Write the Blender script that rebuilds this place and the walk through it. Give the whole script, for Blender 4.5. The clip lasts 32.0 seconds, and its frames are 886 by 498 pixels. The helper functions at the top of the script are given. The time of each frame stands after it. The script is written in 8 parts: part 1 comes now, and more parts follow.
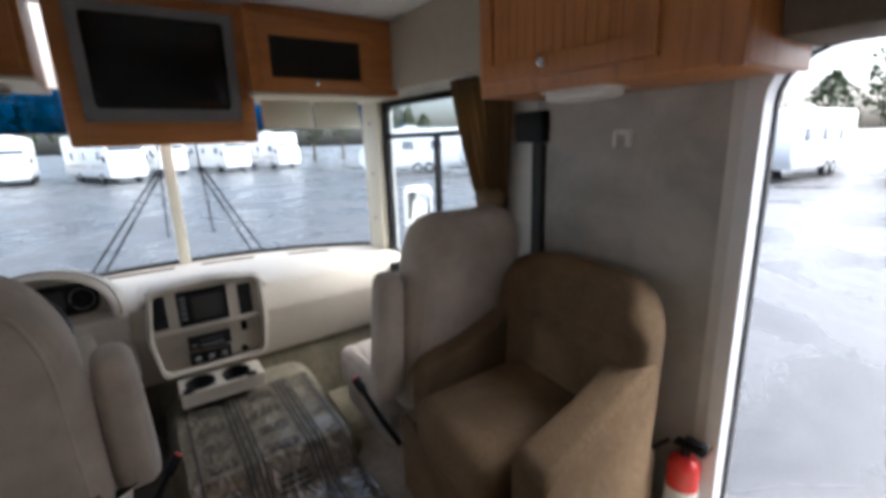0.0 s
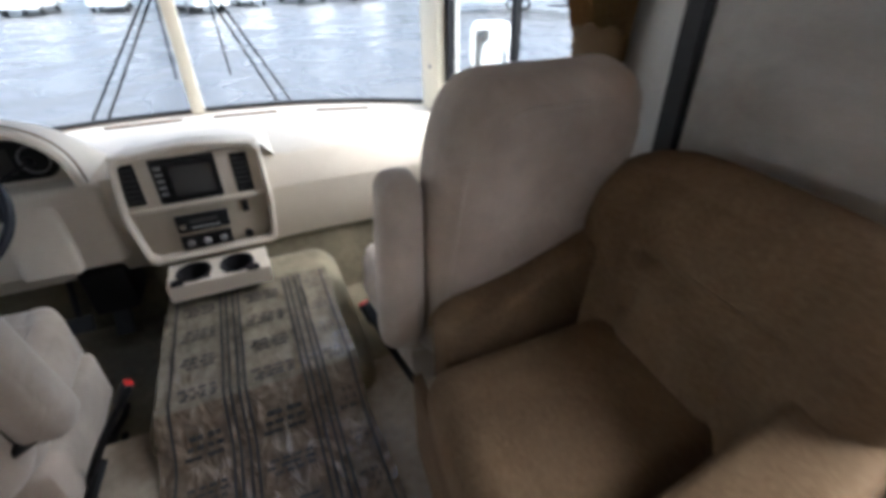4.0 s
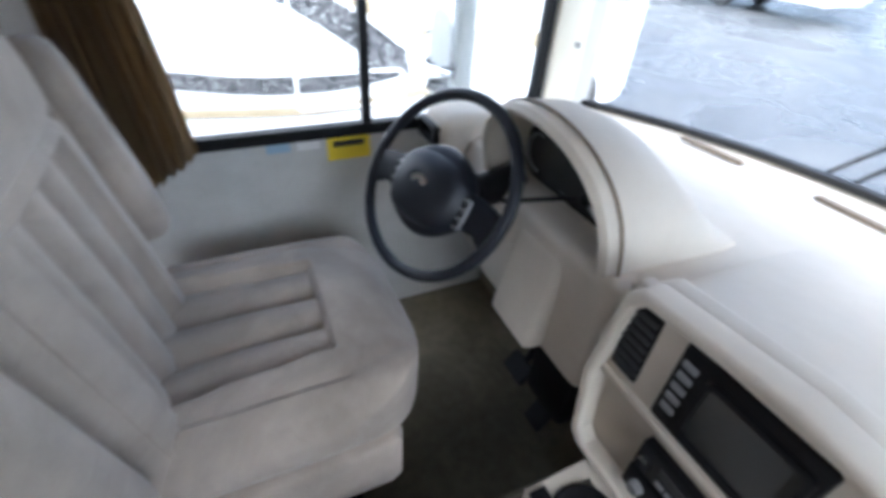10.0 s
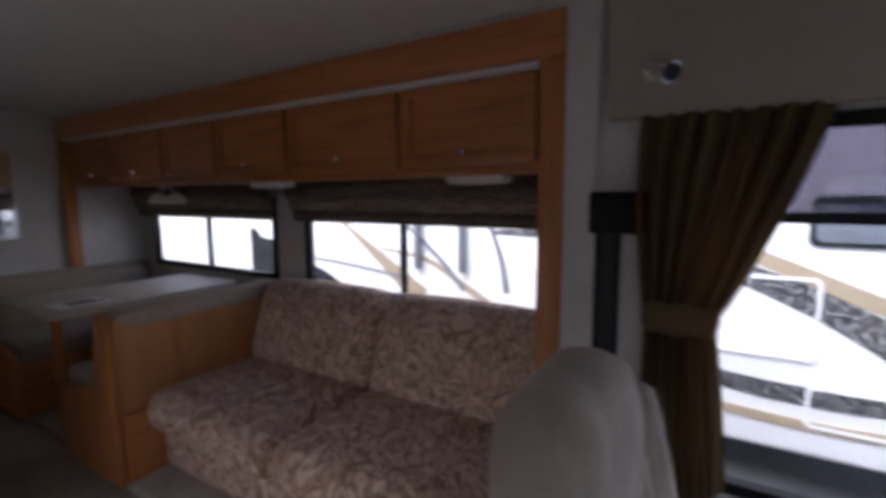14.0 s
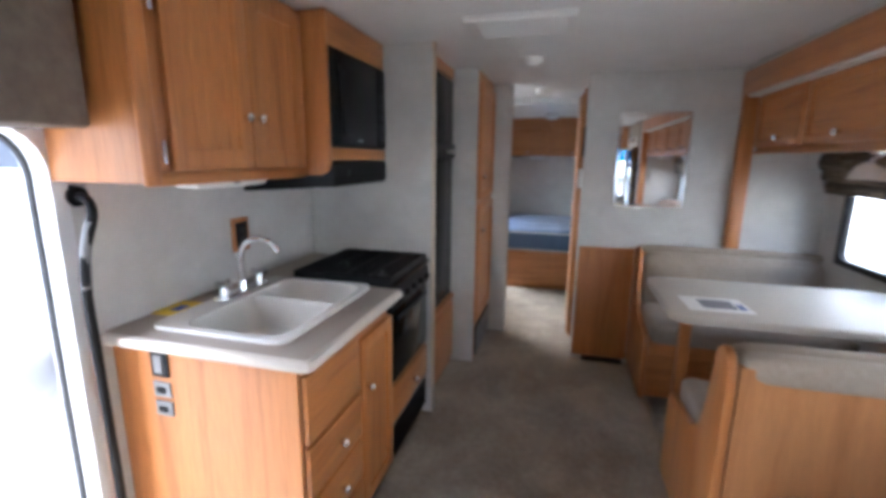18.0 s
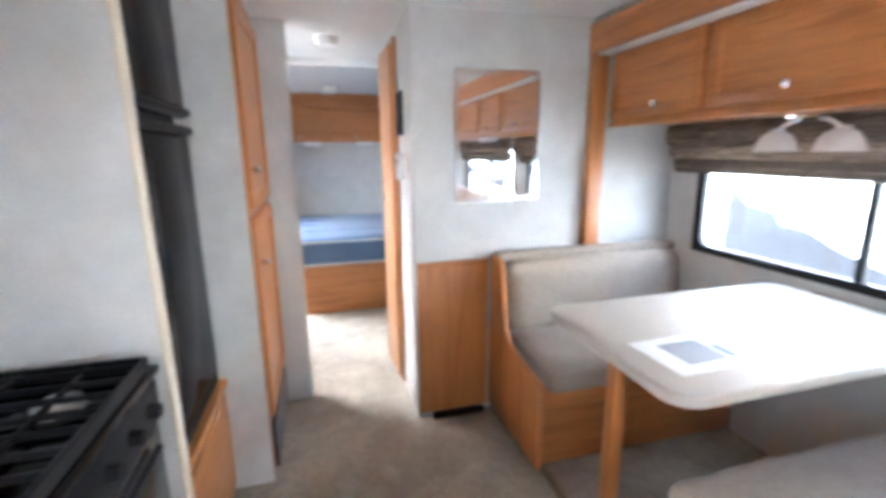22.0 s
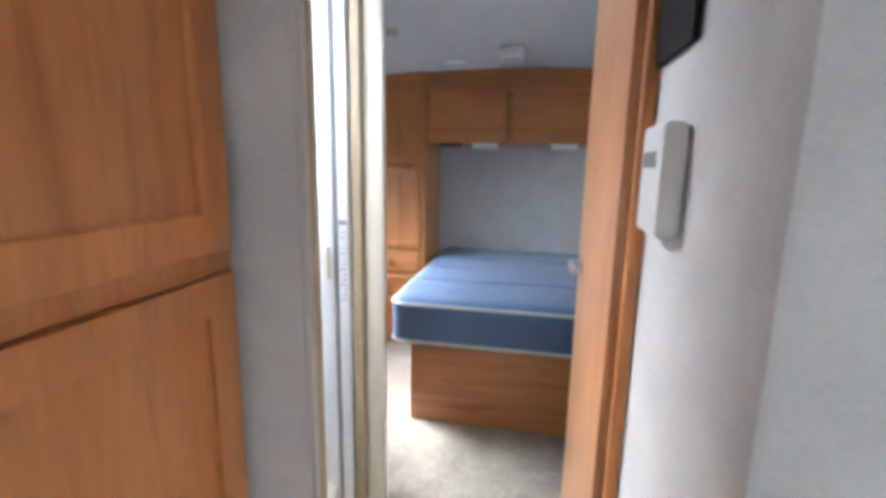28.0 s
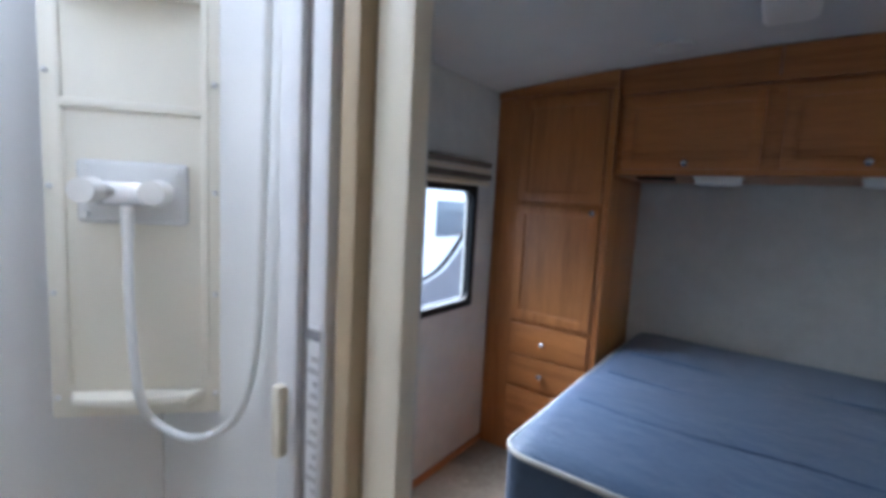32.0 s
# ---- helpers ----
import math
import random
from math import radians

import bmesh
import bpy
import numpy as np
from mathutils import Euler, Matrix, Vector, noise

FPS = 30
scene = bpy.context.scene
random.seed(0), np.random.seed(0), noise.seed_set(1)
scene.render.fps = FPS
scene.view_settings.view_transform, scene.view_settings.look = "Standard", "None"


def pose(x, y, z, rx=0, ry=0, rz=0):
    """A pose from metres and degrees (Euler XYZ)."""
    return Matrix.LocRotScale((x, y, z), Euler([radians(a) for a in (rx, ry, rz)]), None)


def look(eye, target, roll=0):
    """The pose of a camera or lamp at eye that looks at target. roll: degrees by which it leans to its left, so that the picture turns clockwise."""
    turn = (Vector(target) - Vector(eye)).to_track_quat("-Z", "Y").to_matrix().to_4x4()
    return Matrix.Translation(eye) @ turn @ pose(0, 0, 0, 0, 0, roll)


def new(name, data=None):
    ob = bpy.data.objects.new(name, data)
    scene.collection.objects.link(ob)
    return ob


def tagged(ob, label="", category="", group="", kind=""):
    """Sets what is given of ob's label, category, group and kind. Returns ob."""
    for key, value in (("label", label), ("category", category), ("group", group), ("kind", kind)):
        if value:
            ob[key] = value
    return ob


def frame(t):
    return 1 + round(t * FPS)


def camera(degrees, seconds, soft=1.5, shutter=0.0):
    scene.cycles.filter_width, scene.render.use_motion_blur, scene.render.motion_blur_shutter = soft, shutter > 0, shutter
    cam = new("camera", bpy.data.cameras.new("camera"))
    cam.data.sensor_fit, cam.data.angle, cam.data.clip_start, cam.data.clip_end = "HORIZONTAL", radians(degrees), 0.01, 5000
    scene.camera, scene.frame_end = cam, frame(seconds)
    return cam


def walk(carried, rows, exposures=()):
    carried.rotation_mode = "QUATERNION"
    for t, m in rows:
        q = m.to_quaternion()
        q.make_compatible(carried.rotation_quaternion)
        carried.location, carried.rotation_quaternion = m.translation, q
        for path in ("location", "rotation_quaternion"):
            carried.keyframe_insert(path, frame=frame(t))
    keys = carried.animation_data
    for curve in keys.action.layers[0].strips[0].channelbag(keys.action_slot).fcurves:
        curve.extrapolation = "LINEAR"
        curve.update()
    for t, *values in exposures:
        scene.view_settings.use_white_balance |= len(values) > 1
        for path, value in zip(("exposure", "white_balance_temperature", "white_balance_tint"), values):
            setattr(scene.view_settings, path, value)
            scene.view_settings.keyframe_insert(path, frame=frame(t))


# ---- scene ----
cam = camera(89.7, 32.0, 4.2, 0.5)

PATH = [
    (0, (0.414, 0.587, 1.337), (1.516, 2.187, 0.862), -1.9),
    (0.5, (0.41, 0.582, 1.314), (1.542, 2.088, 0.644), -2.7),
    (1, (0.407, 0.59, 1.293), (1.539, 2.06, 0.547), -2.1),
    (1.5, (0.411, 0.599, 1.253), (1.539, 1.98, 0.347), -2.2),
    (2, (0.422, 0.609, 1.234), (1.579, 1.94, 0.291), -1.1),
    (2.5, (0.489, 0.675, 1.252), (1.549, 2.049, 0.259), -2.5),
    (3, (0.646, 0.779, 1.254), (1.569, 2.26, 0.277), -0.5),
    (3.5, (0.771, 0.903, 1.232), (1.541, 2.416, 0.175), 0.9),
    (4, (0.864, 1.129, 1.233), (1.539, 2.689, 0.178), -1.0),
    (4.5, (0.935, 1.359, 1.255), (1.307, 3.031, 0.221), -1.1),
    (6.5, (0.958, 1.925, 1.142), (1.265, 3.465, -0.097), -3.4),
    (7, (0.954, 1.98, 1.125), (1.002, 3.539, -0.127), -3.6),
    (7.5, (0.932, 2.045, 1.118), (0.738, 3.596, -0.13), -3.1),
    (8, (0.885, 2.115, 1.126), (0.529, 3.64, -0.118), -1.7),
    (8.5, (0.804, 2.188, 1.141), (0.249, 3.686, -0.063), -0.1),
    (9, (0.726, 2.238, 1.135), (0.043, 3.648, -0.109), -0.7),
    (9.5, (0.708, 2.322, 1.142), (-0.363, 3.472, -0.096), -0.5),
    (10, (0.745, 2.407, 1.163), (-0.682, 3.12, -0.044), 4.2),
    (10.5, (0.785, 2.405, 1.153), (-0.762, 2.888, -0.019), 2.2),
    (11, (0.823, 2.393, 1.184), (-0.809, 2.872, 0.131), 0.2),
    (11.5, (0.877, 2.375, 1.242), (-0.868, 2.847, 0.387), -0.5),
    (12, (0.978, 2.357, 1.317), (-0.903, 2.751, 0.763), -2.1),
    (12.5, (1.04, 2.311, 1.345), (-0.921, 2.543, 1.025), -3.0),
    (13, (1.041, 2.292, 1.373), (-0.948, 2.268, 1.163), -3.4),
    (13.5, (0.966, 2.277, 1.416), (-0.944, 1.757, 1.133), -2.2),
    (14, (0.841, 2.205, 1.436), (-0.86, 1.182, 1.193), -0.4),
    (14.5, (0.757, 2.033, 1.456), (-0.717, 0.712, 1.173), -2.2),
    (15, (0.658, 1.937, 1.459), (-0.509, 0.371, 1.024), -2.6),
    (15.5, (0.559, 1.892, 1.429), (-0.216, 0.098, 1.005), -0.3),
    (17.5, (0.515, 1.533, 1.439), (0.757, -0.418, 1.068), 2.6),
    (18, (0.465, 1.292, 1.463), (0.97, -0.601, 1.062), 0.6),
    (18.5, (0.38, 1.049, 1.459), (1.143, -0.761, 1.084), 4.2),
    (19, (0.366, 0.821, 1.464), (1.291, -0.905, 1.06), 2.5),
    (19.5, (0.469, 0.595, 1.463), (1.437, -1.098, 1.015), 1.1),
    (20, (0.516, 0.382, 1.42), (1.631, -1.173, 0.838), -1.5),
    (20.5, (0.566, 0.201, 1.414), (1.751, -1.325, 0.899), -0.2),
    (21, (0.625, 0.101, 1.42), (1.516, -1.628, 0.955), -0.2),
    (21.5, (0.742, 0.048, 1.413), (0.874, -1.904, 0.994), -3.0),
    (22, (0.748, 0.111, 1.4), (0.249, -1.777, 0.969), -0.6),
    (22.5, (0.71, 0.138, 1.401), (-0.068, -1.652, 0.965), -0.7),
    (23, (0.685, 0.163, 1.402), (-0.281, -1.532, 0.964), -0.6),
    (23.5, (0.674, 0.165, 1.401), (-0.437, -1.433, 0.942), -0.9),
    (24, (0.669, 0.124, 1.405), (-0.458, -1.474, 0.982), 0.1),
    (24.5, (0.621, 0.015, 1.396), (-0.373, -1.665, 0.961), 0.3),
    (25, (0.551, -0.16, 1.396), (-0.256, -1.958, 1.059), 1.7),
    (25.5, (0.574, -0.398, 1.392), (-0.172, -2.209, 0.988), 0.3),
    (26, (0.637, -0.652, 1.381), (0.152, -2.545, 0.951), -0.2),
    (26.5, (0.619, -0.911, 1.365), (0.531, -2.866, 0.954), 1.2),
    (28.5, (0.502, -1.888, 1.32), (1.039, -3.785, 0.982), 1.1),
    (29, (0.507, -2.108, 1.312), (1.313, -3.905, 0.967), 1.3),
    (29.5, (0.583, -2.276, 1.313), (1.609, -3.944, 0.907), 0.5),
    (30, (0.623, -2.342, 1.309), (1.934, -3.779, 0.846), 1.5),
    (30.5, (0.62, -2.357, 1.328), (1.962, -3.79, 0.948), 0.8),
    (31, (0.613, -2.361, 1.347), (1.706, -4.022, 1.135), 1.1),
    (31.5, (0.638, -2.47, 1.334), (1.711, -4.145, 1.126), 0.2),
    (32, (0.619, -2.663, 1.339), (1.8, -4.263, 1.126), 3.0),
]

EXPOSURES = [(0.0, 2.04, 5750, 10), (1.0, 1.94, 5600, 10), (2.0, 1.84, 5600, 10), (3.0, 2.05, 5650, 10), (4.5, 2.70, 5750, 10), (6.5, 2.84, 5500, 10), (9.0, 2.70, 5350, 10), (11.0, 2.60, 5450, 10), (12.0, 2.12, 5450, 14), (13.0, 1.32, 5500, 18), (14.0, 1.36, 5700, 22), (15.0, 1.80, 5800, 22), (15.5, 2.22, 5850, 22), (17.5, 3.74, 5480, 13), (19.0, 4.12, 5400, 11), (20.0, 4.66, 5380, 6), (21.0, 4.86, 5300, 7), (22.0, 5.20, 5300, 10), (23.0, 5.12, 5220, 10), (24.0, 4.68, 5180, 10), (25.0, 4.44, 5200, 10), (26.5, 4.26, 5320, 10), (28.5, 4.30, 5360, 9), (29.0, 4.26, 5400, 8), (30.0, 3.72, 5250, 10), (31.0, 3.54, 5200, 10), (32.0, 3.04, 5280, 10)]
walk(cam, [(t, look(eye, target, roll)) for t, eye, target, roll in PATH], EXPOSURES)

# ---- world, sun, exposure ----
world = bpy.data.worlds.new("overcast")
scene.world = world
world.use_nodes = True
sky = world.node_tree.nodes.new("ShaderNodeTexSky")
sky.sky_type = "NISHITA"
sky.sun_disc = False
sky.sun_elevation, sky.sun_rotation = radians(52), radians(118)
sky.air_density, sky.dust_density, sky.ozone_density = 1.0, 6.0, 1.0
world.node_tree.nodes["Background"].inputs[1].default_value = 0.15
grey = world.node_tree.nodes.new("ShaderNodeHueSaturation")
grey.inputs["Saturation"].default_value = 0.6
world.node_tree.links.new(sky.outputs[0], grey.inputs["Color"])
world.node_tree.links.new(grey.outputs[0], world.node_tree.nodes["Background"].inputs[0])
sun = new("sun", bpy.data.lights.new("sun", "SUN"))
sun.data.energy, sun.data.angle, sun.data.color = 1.5, radians(110), (1.0, 0.975, 0.945)
sun.rotation_euler = (radians(38), 0, radians(62))

# the sky's light in the bedroom window
pane_light = new("bedroom_window_light", bpy.data.lights.new("bedroom_window_light", "AREA"))
pane_light.data.shape, pane_light.data.size, pane_light.data.size_y = "RECTANGLE", 0.30, 0.66
pane_light.data.energy, pane_light.data.color = 0.45, (0.97, 0.98, 1.0)
pane_light.data.spread = radians(95)
pane_light.location, pane_light.rotation_euler = (1.80, -4.10, 1.20), (0, radians(42), 0)
# ---- helpers of this scene ----
V = Vector
ORG = {}
START = V((0, 0, 0))  # where the space being drawn has its origin


def part(name, bm, material, parent=None, label=""):
    """Links a bmesh, in metres from START, as one mesh object, alone or under a thing or a part."""
    bmesh.ops.translate(bm, verts=bm.verts, vec=START)
    me = bpy.data.meshes.new(name)
    base = ORG[parent.name] if parent else None
    if base is None:
        lo = [min(v.co[i] for v in bm.verts) for i in range(3)]
        hi = [max(v.co[i] for v in bm.verts) for i in range(3)]
        base = V(((lo[0] + hi[0]) / 2, (lo[1] + hi[1]) / 2, lo[2]))
    bmesh.ops.translate(bm, verts=bm.verts, vec=-base)
    bmesh.ops.recalc_face_normals(bm, faces=bm.faces)
    bm.to_mesh(me)
    bm.free()
    me.shade_smooth()
    me.set_sharp_from_angle(angle=radians(38))
    me.materials.append(material)
    ob = new(name, me)
    if parent:
        ob.parent = parent
    else:
        ob.location = base
    ORG[ob.name] = base
    if label:
        ob["label"] = label
    return ob


def thing(name, at, label, category, group="", kind=""):
    ob = new(name)
    ob.empty_display_size = 0.05
    ob.location = V(at) + START
    ORG[ob.name] = V(at) + START
    return tagged(ob, label, category, group, kind)


def single(name, bm, material, label, category, group="", kind=""):
    return tagged(part(name, bm, material), label, category, group, kind)


def setting(name, bm, material, label, category):
    return tagged(part(name, bm, material), label, category, "", "structure")


def box(bm, x0, x1, y0, y1, z0, z1, bev=0.0, seg=2):
    """A box, its edges rounded by bev."""
    x0, x1 = min(x0, x1), max(x0, x1)
    y0, y1 = min(y0, y1), max(y0, y1)
    z0, z1 = min(z0, z1), max(z0, z1)
    m = Matrix.LocRotScale(((x0 + x1) / 2, (y0 + y1) / 2, (z0 + z1) / 2), None, (x1 - x0, y1 - y0, z1 - z0))
    made = bmesh.ops.create_cube(bm, size=1.0, matrix=m)["verts"]
    if bev > 0:
        edges = list({e for v in made for e in v.link_edges})
        bmesh.ops.bevel(bm, geom=edges, offset=bev, segments=seg, profile=0.5, affect="EDGES")
    return bm


def boxes(*rows, bev=0.0, seg=2):
    bm = bmesh.new()
    for r in rows:
        box(bm, *r, bev=bev, seg=seg)
    return bm


def turned(bm, m):
    bmesh.ops.transform(bm, matrix=m, verts=bm.verts)
    return bm


def soft(cx, cy, cz, sx, sy, sz, r=0.05, crown=(0, 0, 0), n=9, bm=None, crowd=0.6):
    """A cushion: a rounded box of half sizes sx, sy, sz whose faces swell by crown."""
    own = bm or bmesh.new()
    tmp = bmesh.new()
    bmesh.ops.create_cube(tmp, size=2.0)
    bmesh.ops.subdivide_edges(tmp, edges=tmp.edges, cuts=n, use_grid_fill=True)
    s = (sx, sy, sz)
    for v in tmp.verts:
        p = [v.co[i] for i in range(3)]
        # crowd the rows towards the edges, where the roundness is
        p = [math.copysign(abs(a) ** crowd, a) for a in p]
        w = [p[i] * s[i] for i in range(3)]
        q = [max(-(s[i] - r), min(s[i] - r, w[i])) for i in range(3)]
        d = V([w[i] - q[i] for i in range(3)])
        if d.length > 1e-9:
            d = d.normalized() * r
        out = [q[i] + d[i] for i in range(3)]
        for i in range(3):
            a, b = (i + 1) % 3, (i + 2) % 3
            swell = (1 - p[a] ** 2) * (1 - p[b] ** 2)
            out[i] += crown[i] * swell * p[i]
        v.co = (out[0] + cx, out[1] + cy, out[2] + cz)
    me = bpy.data.meshes.new("tmp")
    tmp.to_mesh(me)
    tmp.free()
    own.from_mesh(me)
    bpy.data.meshes.remove(me)
    return own


def rod(bm, a, b, r, r2=None, n=12):
    """A round bar from a to b."""
    a, b = V(a), V(b)
    q = (b - a).to_track_quat("Z", "Y").to_matrix().to_4x4()
    m = Matrix.Translation((a + b) / 2) @ q
    bmesh.ops.create_cone(bm, cap_ends=True, segments=n, radius1=r, radius2=r if r2 is None else r2, depth=(b - a).length, matrix=m)
    return bm


def tube(bm, points, r, n=10, close=False):
    """A round tube along points."""
    pts = [V(p) for p in points]
    rings, up = [], V((0, 0, 1))
    count = len(pts)
    prev = None
    for i, p in enumerate(pts):
        a = pts[(i - 1) % count] if close or i else p
        b = pts[(i + 1) % count] if close or i < count - 1 else p
        d = (b - a).normalized()
        side = d.cross(up) if prev is None else prev - d * prev.dot(d)
        if side.length < 1e-4:
            side = d.cross(V((1, 0, 0)))
        side.normalize()
        prev = side
        top = side.cross(d).normalized()
        rings.append([bm.verts.new(p + (side * math.cos(k * math.tau / n) + top * math.sin(k * math.tau / n)) * r) for k in range(n)])
    for i in range(count if close else count - 1):
        A, B = rings[i], rings[(i + 1) % count]
        for k in range(n):
            bm.faces.new((A[k], A[(k + 1) % n], B[(k + 1) % n], B[k]))
    if not close:
        bm.faces.new(rings[0])
        bm.faces.new(rings[-1][::-1])
    return bm


def spline(points, n=8):
    """Points on a smooth curve through the given ones."""
    p = [V(a) for a in points]
    p = [p[0] * 2 - p[1]] + p + [p[-1] * 2 - p[-2]]
    out = []
    for i in range(1, len(p) - 2):
        for k in range(n):
            t = k / n
            a, b, c, d = p[i - 1], p[i], p[i + 1], p[i + 2]
            out.append(0.5 * ((2 * b) + (c - a) * t + (2 * a - 5 * b + 4 * c - d) * t * t + (3 * b - a - 3 * c + d) * t ** 3))
    return out + [p[-2]]


def prism(bm, outline, axis, lo, hi, bev=0.0, seg=2):
    """An outline of (a, b) pulled along an axis from lo to hi. axis x: (y, z); y: (x, z); z: (x, y)."""
    put = {"x": lambda a, b, c: (c, a, b), "y": lambda a, b, c: (a, c, b), "z": lambda a, b, c: (a, b, c)}[axis]
    A = [bm.verts.new(put(a, b, lo)) for a, b in outline]
    B = [bm.verts.new(put(a, b, hi)) for a, b in outline]
    n = len(A)
    faces = [bm.faces.new(A), bm.faces.new(B[::-1])]
    faces += [bm.faces.new((A[i], B[i], B[(i + 1) % n], A[(i + 1) % n])) for i in range(n)]
    if bev > 0:
        bmesh.ops.recalc_face_normals(bm, faces=faces)
        edges = list({e for f in faces[:2] for e in f.edges})
        bmesh.ops.bevel(bm, geom=edges, offset=bev, segments=seg, profile=0.5, affect="EDGES")
    return bm


def rounded(a0, a1, b0, b1, r, n=5):
    """The outline of a rectangle with round corners."""
    out = []
    for cx, cy, s in ((a1 - r, b1 - r, 0), (a0 + r, b1 - r, 90), (a0 + r, b0 + r, 180), (a1 - r, b0 + r, 270)):
        for k in range(n + 1):
            t = radians(s + 90 * k / n)
            out.append((cx + r * math.cos(t), cy + r * math.sin(t)))
    return out


def ring(bm, outer, inner, axis, lo, hi):
    """A frame between two outlines of equal count."""
    put = {"x": lambda a, b, c: (c, a, b), "y": lambda a, b, c: (a, c, b), "z": lambda a, b, c: (a, b, c)}[axis]
    L = [[bm.verts.new(put(a, b, c)) for a, b in o] for o in (outer, inner) for c in (lo, hi)]
    n = len(outer)
    for i in range(n):
        j = (i + 1) % n
        for A, B in ((0, 1), (1, 3), (3, 2), (2, 0)):
            bm.faces.new((L[A][i], L[A][j], L[B][j], L[B][i]))
    return bm


def holed(cuts_a, cuts_b, axis, lo, hi, holes):
    """A wall, floor or ceiling slab with rectangular openings. cuts are its extents; holes (a0, a1, b0, b1)."""
    put = {"x": lambda a, b, c: (c, a, b), "y": lambda a, b, c: (a, c, b), "z": lambda a, b, c: (a, b, c)}[axis]
    A = sorted({*cuts_a, *(h[i] for h in holes for i in (0, 1))})
    B = sorted({*cuts_b, *(h[i] for h in holes for i in (2, 3))})
    A = [a for a in A if cuts_a[0] - 1e-6 <= a <= cuts_a[1] + 1e-6]
    B = [b for b in B if cuts_b[0] - 1e-6 <= b <= cuts_b[1] + 1e-6]

    def full(i, j):
        if not (0 <= i < len(A) - 1 and 0 <= j < len(B) - 1):
            return False
        a, b = (A[i] + A[i + 1]) / 2, (B[j] + B[j + 1]) / 2
        return not any(h[0] < a < h[1] and h[2] < b < h[3] for h in holes)

    bm, vs = bmesh.new(), {}

    def v(a, b, c):
        key = (round(a, 5), round(b, 5), round(c, 5))
        if key not in vs:
            vs[key] = bm.verts.new(put(a, b, c))
        return vs[key]

    for i in range(len(A) - 1):
        for j in range(len(B) - 1):
            if not full(i, j):
                continue
            a, b, c, d = A[i], A[i + 1], B[j], B[j + 1]
            for w in (lo, hi):
                bm.faces.new((v(a, c, w), v(b, c, w), v(b, d, w), v(a, d, w)))
            for di, dj, p, q in ((-1, 0, (a, c), (a, d)), (1, 0, (b, c), (b, d)), (0, -1, (a, c), (b, c)), (0, 1, (a, d), (b, d))):
                if not full(i + di, j + dj):
                    bm.faces.new((v(*p, lo), v(*q, lo), v(*q, hi), v(*p, hi)))
    return bm


# ---- materials ----
def mat(name, colour, rough=0.5, metal=0.0, spec=0.5, sheen=0.0):
    m = bpy.data.materials.new(name)
    m.use_nodes = True
    b = m.node_tree.nodes["Principled BSDF"]
    b.inputs["Base Color"].default_value = (*colour, 1)
    b.inputs["Roughness"].default_value = rough
    b.inputs["Metallic"].default_value = metal
    b.inputs["Specular IOR Level"].default_value = spec
    b.inputs["Sheen Weight"].default_value = sheen
    return m


def node(m, kind, **values):
    n = m.node_tree.nodes.new(kind)
    for k, v in values.items():
        n.inputs[k.replace("_", " ")].default_value = v
    return n


def link(m, a, b):
    m.node_tree.links.new(a, b)


def ramp(m, fac, stops):
    r = m.node_tree.nodes.new("ShaderNodeValToRGB")
    el = r.color_ramp.elements
    while len(el) < len(stops):
        el.new(0.5)
    for e, (p, c) in zip(el, stops):
        e.position, e.color = p, (*c, 1)
    link(m, fac, r.inputs[0])
    return r.outputs[0]


def spot(m, scale=(1, 1, 1), turn=(0, 0, 0)):
    """Object coordinates, scaled."""
    c = m.node_tree.nodes.new("ShaderNodeTexCoord")
    p = m.node_tree.nodes.new("ShaderNodeMapping")
    p.inputs["Scale"].default_value = scale
    p.inputs["Rotation"].default_value = [radians(a) for a in turn]
    link(m, c.outputs["Object"], p.inputs[0])
    return p.outputs[0]


def noise_tex(m, vec, scale, detail=3.0, rough=0.55, dist=0.0):
    n = node(m, "ShaderNodeTexNoise", Scale=scale, Detail=detail, Roughness=rough, Distortion=dist)
    link(m, vec, n.inputs["Vector"])
    return n.outputs["Fac"]


def bump(m, height, strength, distance):
    b = node(m, "ShaderNodeBump", Strength=strength, Distance=distance)
    link(m, height, b.inputs["Height"])
    p = m.node_tree.nodes["Principled BSDF"]
    link(m, b.outputs[0], p.inputs["Normal"])


def mixed(m, a, b, fac, mode="MIX"):
    x = m.node_tree.nodes.new("ShaderNodeMix")
    x.data_type, x.blend_type = "RGBA", mode
    for sock, value in ((x.inputs[0], fac), (x.inputs[6], a), (x.inputs[7], b)):
        if isinstance(value, (int, float)):
            sock.default_value = value
        elif isinstance(value, tuple):
            sock.default_value = (*value, 1)
        else:
            link(m, value, sock)
    return x.outputs[2]


def base(m):
    return m.node_tree.nodes["Principled BSDF"].inputs["Base Color"]


